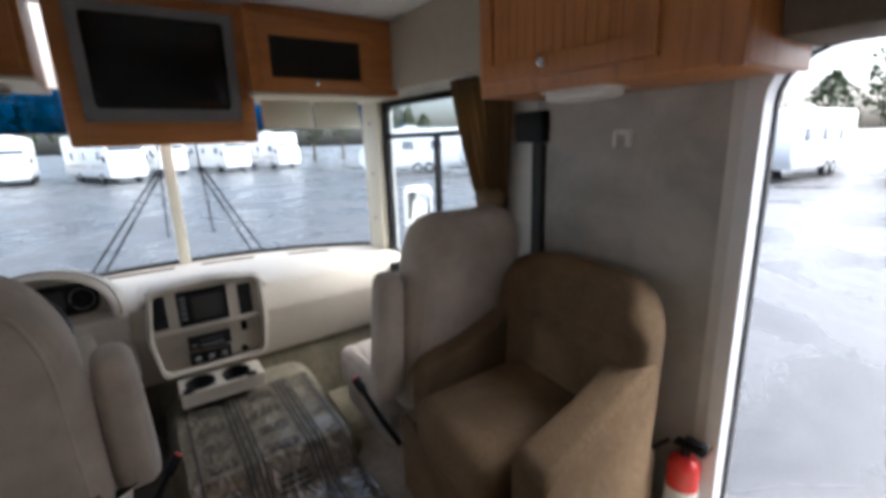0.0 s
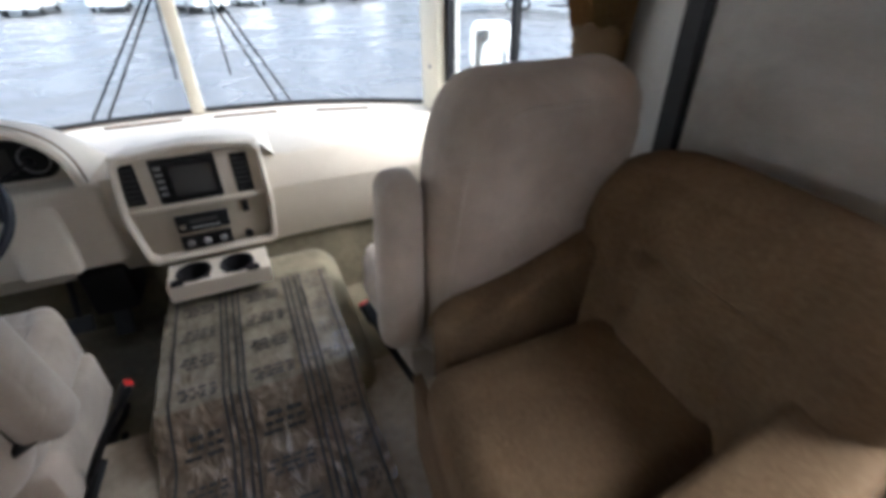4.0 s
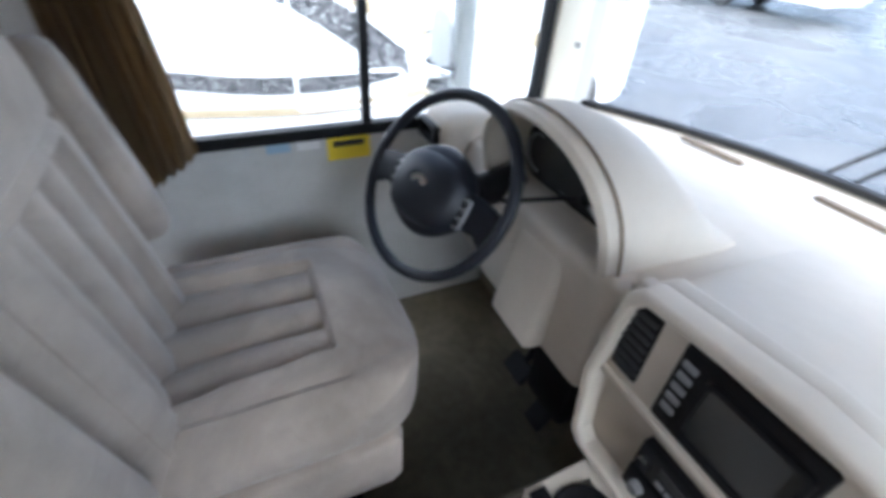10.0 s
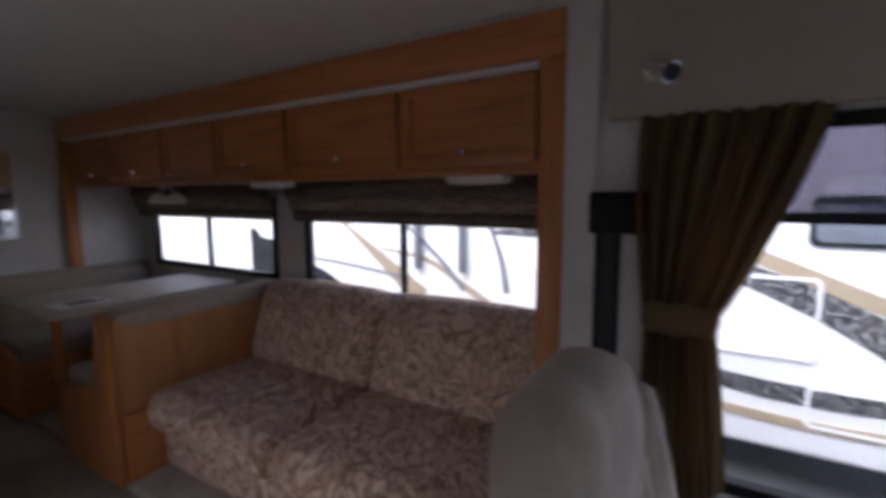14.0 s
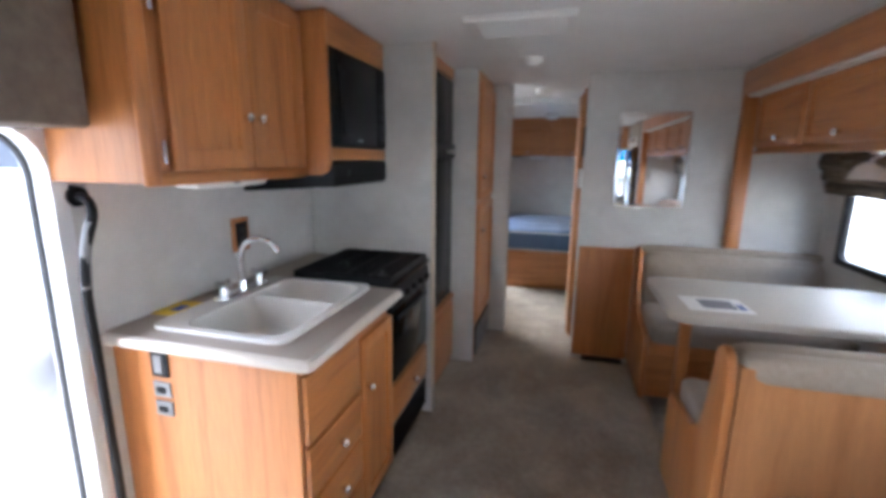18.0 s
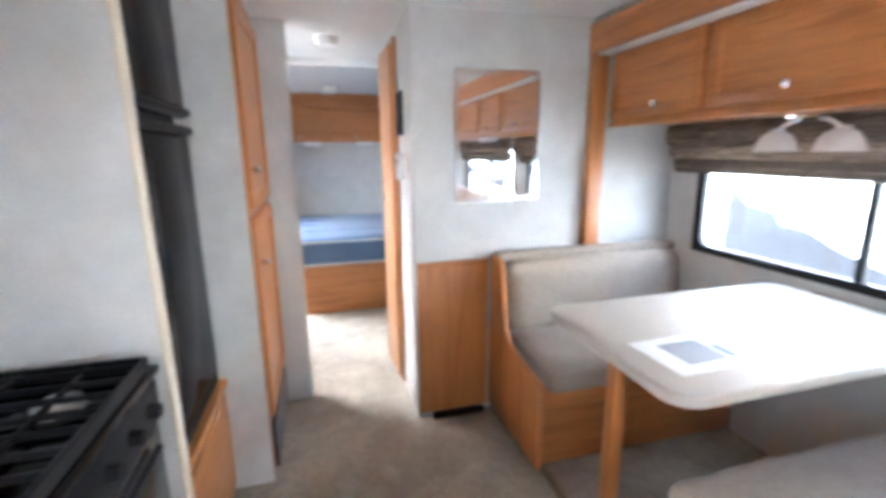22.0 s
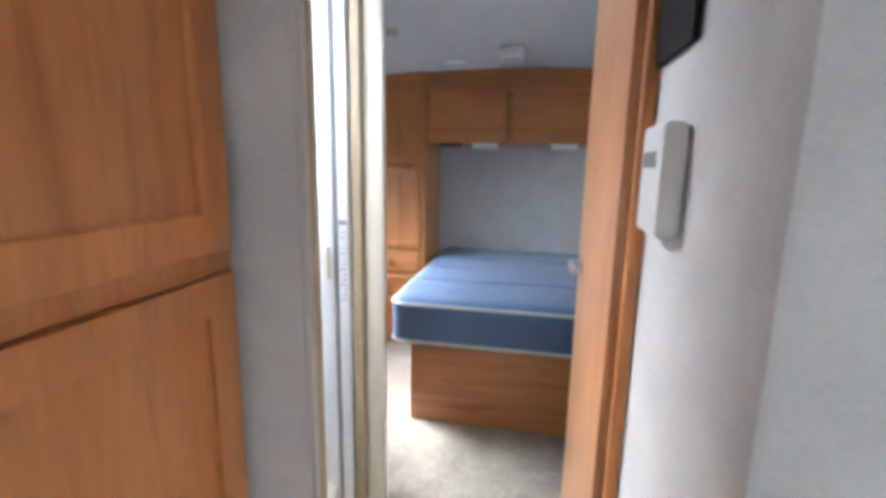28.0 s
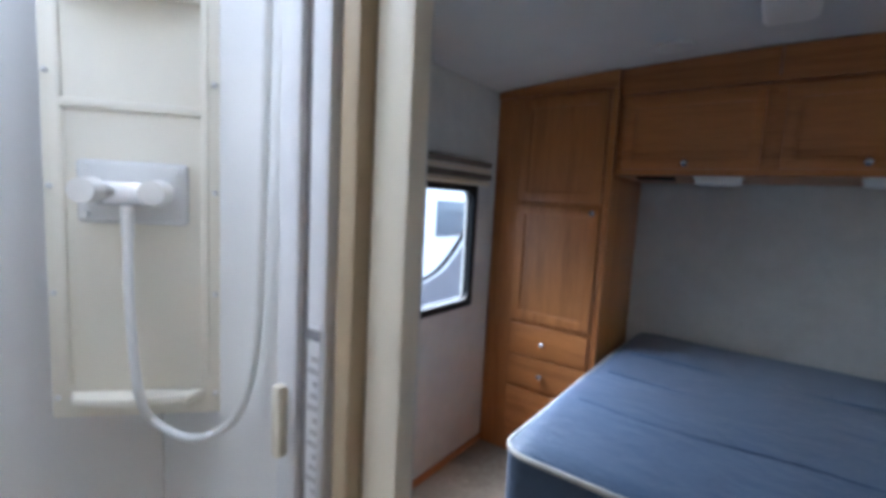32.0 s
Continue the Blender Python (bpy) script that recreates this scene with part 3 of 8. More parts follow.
def cab_door(parent, axis, sign, c, a0, a1, b0, b1, beads=0, knob_at=None, material=None, w=0.05, glazed=None, hinge=None):
    """A framed cabinet door with a sunk panel; beads: upright grooves in the panel; knob_at: (a, b)."""
    m = material or OAK
    a0, a1 = min(a0, a1) + 0.002, max(a0, a1) - 0.002
    lo, hi = sorted((c + sign * 0.002, c + sign * 0.022))
    sq = lambda d: [(a0 + d, b0 + d), (a1 - d, b0 + d), (a1 - d, b1 - d), (a0 + d, b1 - d)]
    bm = ring(bmesh.new(), sq(0), sq(w), axis, lo, hi)
    bmesh.ops.recalc_face_normals(bm, faces=bm.faces)
    bmesh.ops.bevel(bm, geom=[e for e in bm.edges if e.calc_face_angle(0) > 0.1], offset=0.004, segments=2, profile=0.5, affect="EDGES")
    door = part("door", bm, m, parent)
    pm = glazed or m
    bm = bmesh.new()
    if beads:
        step = (a1 - a0 - 2 * w) / beads
        front = []
        for i in range(beads):
            p = a0 + w + i * step
            front += [(p, 0.0085), (p + 0.004, 0.0125), (p + step - 0.004, 0.0125)]
        front += [(a1 - w, 0.0085), (a1 - w, 0.003), (a0 + w, 0.003)]
        prism(bm, [(c + sign * d, a) if axis == "x" else (a, c + sign * d) for a, d in front], "z", b0 + w - 0.002, b1 - w + 0.002)
    else:
        box(bm, *face_box(axis, sign, c, a0 + w - 0.004, a1 - w + 0.004, b0 + w - 0.004, b1 - w + 0.004, 0.003, 0.011))
    part("panel", bm, pm, door, "smoked glass panel" if glazed else "")
    if knob_at:
        bm = bmesh.new()
        a, b = knob_at
        o = c + sign * 0.022
        p = (o, a, b) if axis == "x" else (a, o, b)
        way = (sign, 0, 0) if axis == "x" else (0, sign, 0)
        part("knob", knob(bm, p, way), CHROME, door, "brushed metal knob")
    return door


SLOT = mottled("slot_brown", (0.20, 0.15, 0.10), (0.25, 0.19, 0.13), 30, 0.6)


# dashboard: one moulding over the whole width
def dash_profile(x):
    """Front edge, crease and foot of the dash at x, as (y, z)."""
    y = shield_y(x)
    return [(y + 0.0, 0.585), (y - 0.20, 0.603), (3.22, 0.612), (3.095, 0.610), (3.053, 0.598), (3.035, 0.572), (3.007, 0.478), (3.011, 0.460), (3.083, 0.205), (3.096, 0.186), (3.15, 0.186), (3.28, 0.5), (y, 0.5)]


dash = thing("dashboard", (0.61, 3.6, -0.2), "wide cream moulded dashboard under the windscreen", "dashboard")
bm = bmesh.new()
rows = []
for i in range(33):
    x = -0.57 + 2.39 * i / 32
    rows.append([bm.verts.new((x, y, z)) for y, z in dash_profile(x)])
for a, b in zip(rows, rows[1:]):
    for k in range(len(a)):
        bm.faces.new((a[k], a[(k + 1) % len(a)], b[(k + 1) % len(a)], b[k]))
bm.faces.new(rows[0])
bm.faces.new(rows[-1][::-1])
part("body", bm, DASH, dash)
for x0, x1, y0, turn in ((0.215, 0.558, 3.79, 0), (-0.207, 0.002, 3.761, 7), (0.709, 1.026, 3.757, -6), (1.22, 1.497, 3.628, -17)):
    bm = boxes((-(x1 - x0) / 2, (x1 - x0) / 2, -0.012, 0.012, -0.004, 0.006), bev=0.002)
    part("defrost_slot", turned(bm, pose((x0 + x1) / 2, y0, 0.606, 0, 0, turn)), SLOT, dash, "brown defroster slot")
part("slot", boxes((0.476, 0.607, 3.464, 3.476, 0.600, 0.613)), SLOT, dash)

vent = thing("air_vent", (1.70, 3.0, 0.575), "black louvred air vent in the dash end", "air vent")
VM = pose(1.755, 3.018, 0.562, -14, 0, 0)
bm = bmesh.new()
ring(bm, rounded(-0.066, 0.066, -0.028, 0.028, 0.008), rounded(-0.056, 0.056, -0.018, 0.018, 0.006), "y", -0.022, 0.01)
part("frame", turned(bm, VM), BLACK, vent)
for k in range(3):
    part("slat", turned(turned(boxes((-0.056, 0.056, -0.008, 0.009, -0.0015, 0.0015)), pose(0, -0.006, -0.011 + 0.011 * k, 30)), VM), BLACK, vent)
part("backing", turned(boxes((-0.062, 0.062, 0.0, 0.008, -0.024, 0.024)), VM), BLACKGLOSS, vent)

# instrument hood before the driver
hood = thing("instrument_hood", (0.03, 3.1, 0.4), "arched cream instrument hood with dark gauges behind the wheel", "instrument panel")
bm = bmesh.new()
rows = []
N = 28
for i in range(N + 1):
    t = math.pi * i / N
    cx, cz = 0.03, 0.605
    ex, ez = 0.252, 0.252
    loop = []
    for dy, f, g in ((0.06, 0.87, 1.0), (0.01, 0.89, 1.0), (0.0, 0.94, 1.0), (0.012, 0.99, 1.0), (0.05, 1.01, 1.0), (0.11, 1.03, 0.95), (0.18, 1.06, 0.82), (0.25, 1.08, 0.58), (0.31, 1.08, 0.32), (0.37, 1.06, 0.12)):
        h = math.sin(t) ** 0.7
        loop.append(bm.verts.new((cx + ex * f * math.cos(t), 2.99 + dy - 0.05 * h * (1 if dy < 0.1 else 0.4), cz + ez * f * h * g)))
    rows.append(loop)
for a, b in zip(rows, rows[1:]):
    for k in range(len(a) - 1):
        bm.faces.new((a[k], a[k + 1], b[k + 1], b[k]))
part("hood", bm, DASH, hood)
bm = bmesh.new()
tube(bm, [(0.03 + 0.252 * 1.012 * math.cos(math.pi * i / 28), 3.03 - 0.05 * math.sin(math.pi * i / 28) ** 0.7, 0.605 + 0.252 * 1.012 * math.sin(math.pi * i / 28) ** 0.7) for i in range(29)], 0.004, 6)
part("rim_groove", bm, SLOT, hood, "tan seam behind the hood rim")
bm = bmesh.new()
outl = [(0.03 + 0.218 * math.cos(math.pi * i / 20), 0.600 + 0.200 * math.sin(math.pi * i / 20) ** 0.75) for i in range(21)]
prism(bm, outl, "y", 3.095, 3.105)
part("back_panel", bm, DASH, hood)
bm = bmesh.new()
prism(bm, rounded(-0.145, 0.215, 0.628, 0.770, 0.05), "y", 3.070, 3.097, 0.006)
part("gauge_panel", bm, BLACK, hood)
for gx in (-0.085, 0.035, 0.155):
    bm = bmesh.new()
    ring(bm, [(gx + 0.047 * math.cos(a * math.tau / 24), 0.70 + 0.05 * math.sin(a * math.tau / 24)) for a in range(24)],
         [(gx + 0.042 * math.cos(a * math.tau / 24), 0.70 + 0.045 * math.sin(a * math.tau / 24)) for a in range(24)], "y", 3.064, 3.071)
    part("gauge_ring", bm, GREY, hood)
part("glass_cover", boxes((-0.065, 0.095, 3.060, 3.063, 0.655, 0.75), bev=0.001), SCREEN, hood)
part("lower_panel", boxes((-0.245, 0.315, 2.995, 3.14, 0.265, 0.605), bev=0.03, seg=3), DASH, hood)
part("knee_panel", turned(boxes((-0.10, 0.085, -0.02, 0.05, -0.15, 0.13), bev=0.025, seg=3), pose(0.09, 2.985, 0.43, -12)), DASH, hood)
part("side_pod", boxes((-0.565, -0.40, 2.95, 3.20, 0.50, 0.68), bev=0.04, seg=3), DASH, hood)
bm = bmesh.new()
ring(bm, rounded(-0.545, -0.425, 0.585, 0.645, 0.006), rounded(-0.535, -0.435, 0.595, 0.635, 0.005), "y", 2.93, 2.96)
part("vent_frame", bm, BLACK, hood)
part("vent_backing", boxes((-0.54, -0.43, 2.948, 2.955, 0.59, 0.64)), BLACKGLOSS, hood)

# steering wheel
sw = thing("steering_wheel", (-0.113, 2.807, 0.62), "dark navy four-spoke steering wheel with a plain oval badge", "steering wheel")
WM = pose(-0.098, 2.795, 0.650, 57, 0, 17)
bm = bmesh.new()
tube(bm, [(0.218 * math.cos(a * math.tau / 48), 0.218 * math.sin(a * math.tau / 48), 0.0) for a in range(48)], 0.0145, 12, True)
part("rim", turned(bm, WM), NAVY, sw)
bm = soft(0, -0.016, -0.006, 0.112, 0.098, 0.046, 0.044, (0, 0.014, 0.020), 13)
for v in bm.verts:
    u, w = v.co.x / 0.112, (v.co.y + 0.016) / 0.098
    v.co.x, v.co.y = v.co.x * (1.06 - 0.26 * w * w), -0.016 + (v.co.y + 0.016) * (1.0 - 0.22 * u * u)
part("hub", turned(bm, WM), NAVY, sw)
for s in (-1, 1):
    bm = bmesh.new()
    prism(bm, [(s * 0.07, 0.03), (s * 0.15, 0.026), (s * 0.208, 0.012), (s * 0.211, -0.055), (s * 0.195, -0.075), (s * 0.16, -0.055), (s * 0.07, -0.06)], "z", -0.018, 0.004, 0.004)
    part("spoke", turned(bm, WM), NAVY, sw)
bm = bmesh.new()
prism(bm, [(0.026 * math.cos(a * math.tau / 20), -0.002 + 0.012 * math.sin(a * math.tau / 20)) for a in range(20)], "z", 0.050, 0.0590)
part("badge", turned(bm, WM), CHROME, sw, "plain chrome oval badge")
for s in (-1, 1):
    part("button_pad", turned(boxes((s * 0.118 - 0.011, s * 0.118 + 0.011, -0.062, 0.012, 0.0, 0.017), bev=0.005), WM), GREY, sw, "grey button strip")
    for k in range(3):
        part("button", turned(boxes((s * 0.118 - 0.007, s * 0.118 + 0.007, -0.054 + 0.022 * k, -0.038 + 0.022 * k, 0.016, 0.020), bev=0.002), WM), BLACK, sw)
bm = bmesh.new()
rod(bm, (0, 0, -0.03), (0, 0, -0.13), 0.055, 0.06, 16)
rod(bm, (0, 0, -0.12), (0.03, 0.10, -0.26), 0.045, 0.045, 14)
part("column", turned(bm, WM), BLACK, sw)
bm = bmesh.new()
tube(bm, [(-0.05, 2.96, 0.60), (0.08, 3.02, 0.67), (0.142, 3.03, 0.70)], 0.006, 8)
bmesh.ops.create_uvsphere(bm, u_segments=10, v_segments=8, radius=0.018, matrix=Matrix.Translation((0.149, 3.03, 0.704)))
part("gear_lever", bm, BLACK, sw)

# centre console
con = thing("centre_console", (0.63, 3.0, 0.0), "cream dash console with screen, radio, vents and switches", "console")
bm = bmesh.new()
shape = [(0.385, 0.68), (0.41, 0.708), (0.65, 0.728), (0.855, 0.708), (0.885, 0.68), (0.892, 0.45), (0.877, 0.29), (0.853, 0.265), (0.41, 0.262), (0.385, 0.285), (0.36, 0.46)]
prism(bm, shape, "y", 2.970, 3.025, 0.014, 3)
part("body", bm, DASH, con)
bm = bmesh.new()
crest = [(0.345, 0.598), (0.365, 0.63), (0.395, 0.668), (0.45, 0.690), (0.54, 0.705), (0.65, 0.711), (0.76, 0.705), (0.84, 0.688), (0.885, 0.662), (0.915, 0.63), (0.94, 0.598)]
rows = []
for i in range(15):
    t = i / 14
    f = (1 - t) ** 1.25
    rows.append([bm.verts.new((0.64 + (x - 0.64) * (1 + 0.10 * t), 3.036 + 0.61 * t, 0.598 + (z - 0.598) * f)) for x, z in crest])
for a, b in zip(rows, rows[1:]):
    for k in range(len(a) - 1):
        bm.faces.new((a[k], b[k], b[k + 1], a[k + 1]))
part("cowl", bm, DASH, con, "cream cowl that runs into the dash")
bm = bmesh.new()
inner = [(0.632 + (x - 0.632) * 0.915, 0.49 + (z - 0.49) * 0.90) for x, z in shape]
ring(bm, shape, inner, "y", 2.925, 2.985)
bmesh.ops.recalc_face_normals(bm, faces=bm.faces)
bmesh.ops.bevel(bm, geom=[e for e in bm.edges if e.calc_face_angle(0) > 0.9], offset=0.009, segments=3, profile=0.5, affect="EDGES")
part("bezel", bm, DASH, con)
part("upper_plate", boxes((0.383, 0.876, 2.952, 2.982, 0.488, 0.702), bev=0.005), DASH, con)
part("ledge", boxes((0.383, 0.876, 2.941, 2.977, 0.479, 0.495), bev=0.006), DASH, con)
part("lower_panel", boxes((0.395, 0.865, 2.965, 2.979, 0.285, 0.472), bev=0.004), DASH_D, con, "tan lower panel")
CT = pose(0.615, 2.955, 0.59)
scr = part("screen_unit", turned(boxes((-0.115, 0.105, -0.012, 0.012, -0.088, 0.088), bev=0.008), CT), BLACK, con, "black camera monitor")
bm = bmesh.new()
ring(bm, rounded(-0.062, 0.096, -0.066, 0.066, 0.012), rounded(-0.054, 0.088, -0.058, 0.058, 0.012), "y", -0.02, -0.008)
part("surround", turned(bm, CT), BLACK, scr)
part("screen", turned(boxes((-0.058, 0.092, -0.0145, -0.011, -0.062, 0.062), bev=0.004), CT), SCREEN, scr, "grey unlit screen")
for k in range(5):
    part("key", turned(boxes((-0.104, -0.078, -0.016, -0.010, 0.048 - 0.025 * k, 0.061 - 0.025 * k), bev=0.002), CT), GREY, scr)
for x, z in ((0.424, 0.592), (0.800, 0.582)):
    v = part("vent", turned(boxes((-0.031, 0.031, -0.006, 0.02, -0.080, 0.080), bev=0.004), pose(x, 2.955, z)), BLACK, con, "black louvred vent")
    for k in range(7):
        part("slat", turned(boxes((-0.026, 0.026, -0.004, 0.008, -0.003, 0.003)), pose(x, 2.947, z - 0.060 + 0.020 * k, 35)), RUBBER, v)
RM = pose(0.615, 2.96, 0.407)
rad = part("radio", turned(boxes((-0.095, 0.095, -0.018, 0.01, -0.034, 0.034), bev=0.004), RM), BLACK, con, "black car radio")
part("display", turned(boxes((-0.045, 0.055, -0.021, -0.017, 0.002, 0.020)), RM), SCREEN, rad)
part("dial", turned(rod(bmesh.new(), (-0.072, -0.017, -0.004), (-0.072, -0.030, -0.004), 0.014, 0.013, 14), RM), CHROME, rad)
for k in range(5):
    part("key", turned(boxes((-0.042 + 0.021 * k, -0.026 + 0.021 * k, -0.021, -0.017, -0.022, -0.012)), RM), GREY, rad)
hv = part("climate_panel", turned(boxes((-0.094, 0.094, -0.014, 0.01, -0.030, 0.030), bev=0.004), pose(0.610, 2.963, 0.322)), BLACK, con)
for k in (-0.06, 0.0, 0.06):
    part("dial", rod(bmesh.new(), (0.610 + k, 2.949, 0.322), (0.610 + k, 2.934, 0.322), 0.015, 0.012, 14), GREY, hv)
part("rocker_switch", boxes((0.766, 0.793, 2.953, 2.965, 0.415, 0.462), bev=0.003), BLACK, con)
part("power_socket", rod(bmesh.new(), (0.768, 2.965, 0.315), (0.768, 2.947, 0.315), 0.017, 0.017, 14), BLACK, con)

# cup holder tray
cup = thing("cup_holder_tray", (0.63, 2.86, 0.13), "cream tray with two black cup wells below the console", "cup holder")
CM = pose(0.63, 2.862, 0.215, 3)
hole = lambda c, r: [(c + r * math.cos(a * math.tau / 28), 0.0 + r * math.sin(a * math.tau / 28)) for a in range(28)]
part("tray", turned(holed((-0.185, 0.185), (-0.078, 0.080), "z", -0.045, 0.025, [(-0.150, -0.035, -0.058, 0.058), (0.010, 0.125, -0.058, 0.058)]), CM), DASH, cup)
for c in (-0.0925, 0.0675):
    bm = bmesh.new()
    loops = [[bm.verts.new((x, y, z)) for x, y in hole(c, r)] for r, z in ((0.066, 0.0255), (0.064, 0.031), (0.057, 0.031), (0.054, 0.022), (0.050, -0.043), (0.046, -0.046))]
    for p, q in zip(loops, loops[1:]):
        for a in range(28):
            bm.faces.new((p[a], p[(a + 1) % 28], q[(a + 1) % 28], q[a]))
    bm.faces.new(loops[-1])
    part("cup_well", turned(bm, CM), BLACK, cup, "black cup well")
    s = -1 if c < 0 else 1
    bm = soft(c + s * 0.058, -0.058, 0.028, 0.024, 0.020, 0.005, 0.004, (0, 0, 0), 4)
    part("cup_notch", turned(bm, CM), BLACK, cup, "black notch for a mug handle")

# engine cover, under carpet
bm = soft(0.735, 2.66, -0.06, 0.365, 0.47, 0.155, 0.11, (0.01, 0.0, 0.012), 13)
for v in bm.verts:
    v.co.x += (v.co.y - 2.66) * 0.02
    if v.co.z > 0:
        v.co.z += 0.035 * max(0, (v.co.y - 2.4))
tagged(part("engine_cover", bm, CARPET_CAB), "olive-beige carpeted engine cover between the seats", "engine cover")

# printed floor runner over the cover and down to the floor
def film(name, c0, c1, depth):
    """Crinkled clear film over carpet of a given colour, any shade on it included."""
    m = mat(name, c0, 0.12)
    v = spot(m)
    link(m, ramp(m, noise_tex(m, v, 25, 4), [(0.3, c0), (0.7, c1)]), base(m))
    bump(m, noise_tex(m, spot(m, (1.0, 0.55, 1.0), (0, 0, 0.5)), 21, 2, 0.5, 0.6), 0.9, depth)
    b = m.node_tree.nodes["Principled BSDF"]
    b.inputs["Coat Weight"].default_value, b.inputs["Coat Roughness"].default_value = 0.7, 0.04
    return m


# floor part: brown carpet and the shade on it, both in the film's colour
FILM_SHADED = film("printed_film_shaded", (0.12, 0.092, 0.064), (0.19, 0.15, 0.108), 0.034)


def runner_z(y):
    if y > 2.30:
        return 0.112 + 0.03 * max(0, y - 2.4)
    if y > 2.12:
        t = (2.30 - y) / 0.18
        return 0.112 * (1 - t * t * (3 - 2 * t)) + 0.006
    return 0.006


run = thing("floor_runner", (0.68, 2.2, 0.006), "crinkled clear plastic floor runner with printed dark bars", "floor runner")
bm = bmesh.new()
grid = {}
NX, NY = 44, 110
for i in range(NX + 1):
    for j in range(NY + 1):
        x, y = 0.41 + 0.62 * i / NX, 1.66 + 1.20 * j / NY
        z = runner_z(y) + 0.004 + 0.004 * noise.noise(V((x * 9, y * 9, 1))) + 0.0045 * noise.noise(V((x * 22 + y * 14, y * 34 - x * 10, 4)))
        grid[i, j] = bm.verts.new((x + 0.012 * noise.noise(V((y * 3, 0, 2))), y, z))
for i in range(NX):
    for j in range(NY):
        bm.faces.new((grid[i, j], grid[i + 1, j], grid[i + 1, j + 1], grid[i, j + 1]))
upper = bm.copy()
cut = lambda b, keep: bmesh.ops.delete(b, geom=[f for f in b.faces if (f.calc_center_median().y > 2.27) != keep], context="FACES")
cut(upper, True)
cut(bm, False)
part("film", bm, FILM_SHADED, run)
part("film", upper, film("clear_film", (0.15, 0.130, 0.095), (0.21, 0.185, 0.14), 0.014), run, "clear film over the olive carpet")


def bar(bm, x0, x1, y0, y1):
    n = max(1, int((y1 - y0) / 0.04))
    for k in range(n):
        p, q = y0 + (y1 - y0) * k / n, y0 + (y1 - y0) * (k + 1) / n
        zp, zq = runner_z(p) + 0.0125, runner_z(q) + 0.0125
        bm.faces.new([bm.verts.new(c) for c in ((x0, p, zp), (x1, p, zp), (x1, q, zq), (x0, q, zq))])


for x in (0.45, 0.605, 0.625, 0.65, 0.67, 0.85, 0.87, 0.895, 0.915, 1.005):
    bm = bmesh.new()
    bar(bm, x - 0.004, x + 0.004, 1.68, 2.83)
    bmesh.ops.remove_doubles(bm, verts=bm.verts, dist=0.0005)
    part("printed_line", bm, INK, run)
for r in range(8):
    y = 1.72 + 0.142 * r
    for x0, x1 in ((0.47, 0.59), (0.69, 0.83), (0.93, 0.995)):
        for k in range(3):
            a = x0 + 0.010 * ((r + k) % 3)
            for w in range(4):
                s0 = a + (x1 - a) * (w + 0.12 * ((r + 2 * k + w) % 2)) / 4
                bm = bmesh.new()
                bar(bm, s0, s0 + (x1 - a) / 4 - 0.006 - 0.004 * ((w + k) % 2), y + 0.022 * k, y + 0.022 * k + 0.011)
                part("printed_word", bm, INK, run)


# cab seats
def step_up(t):
    t = max(0.0, min(1.0, t))
    return t * t * (3 - 2 * t)


def flutes(u, v, half, lo, hi, count=3):
    """How deep the sunk, fluted middle panel of a cushion lies at (u, v)."""
    inside = step_up((half - abs(u)) / 0.022) * step_up((v - lo) / 0.03) * step_up((hi - v) / 0.022)
    w = 2 * half / count
    k = ((u + half) % w) / w * 2 - 1
    return inside * (0.056 - 0.032 * (1 - abs(k) ** 2.5))


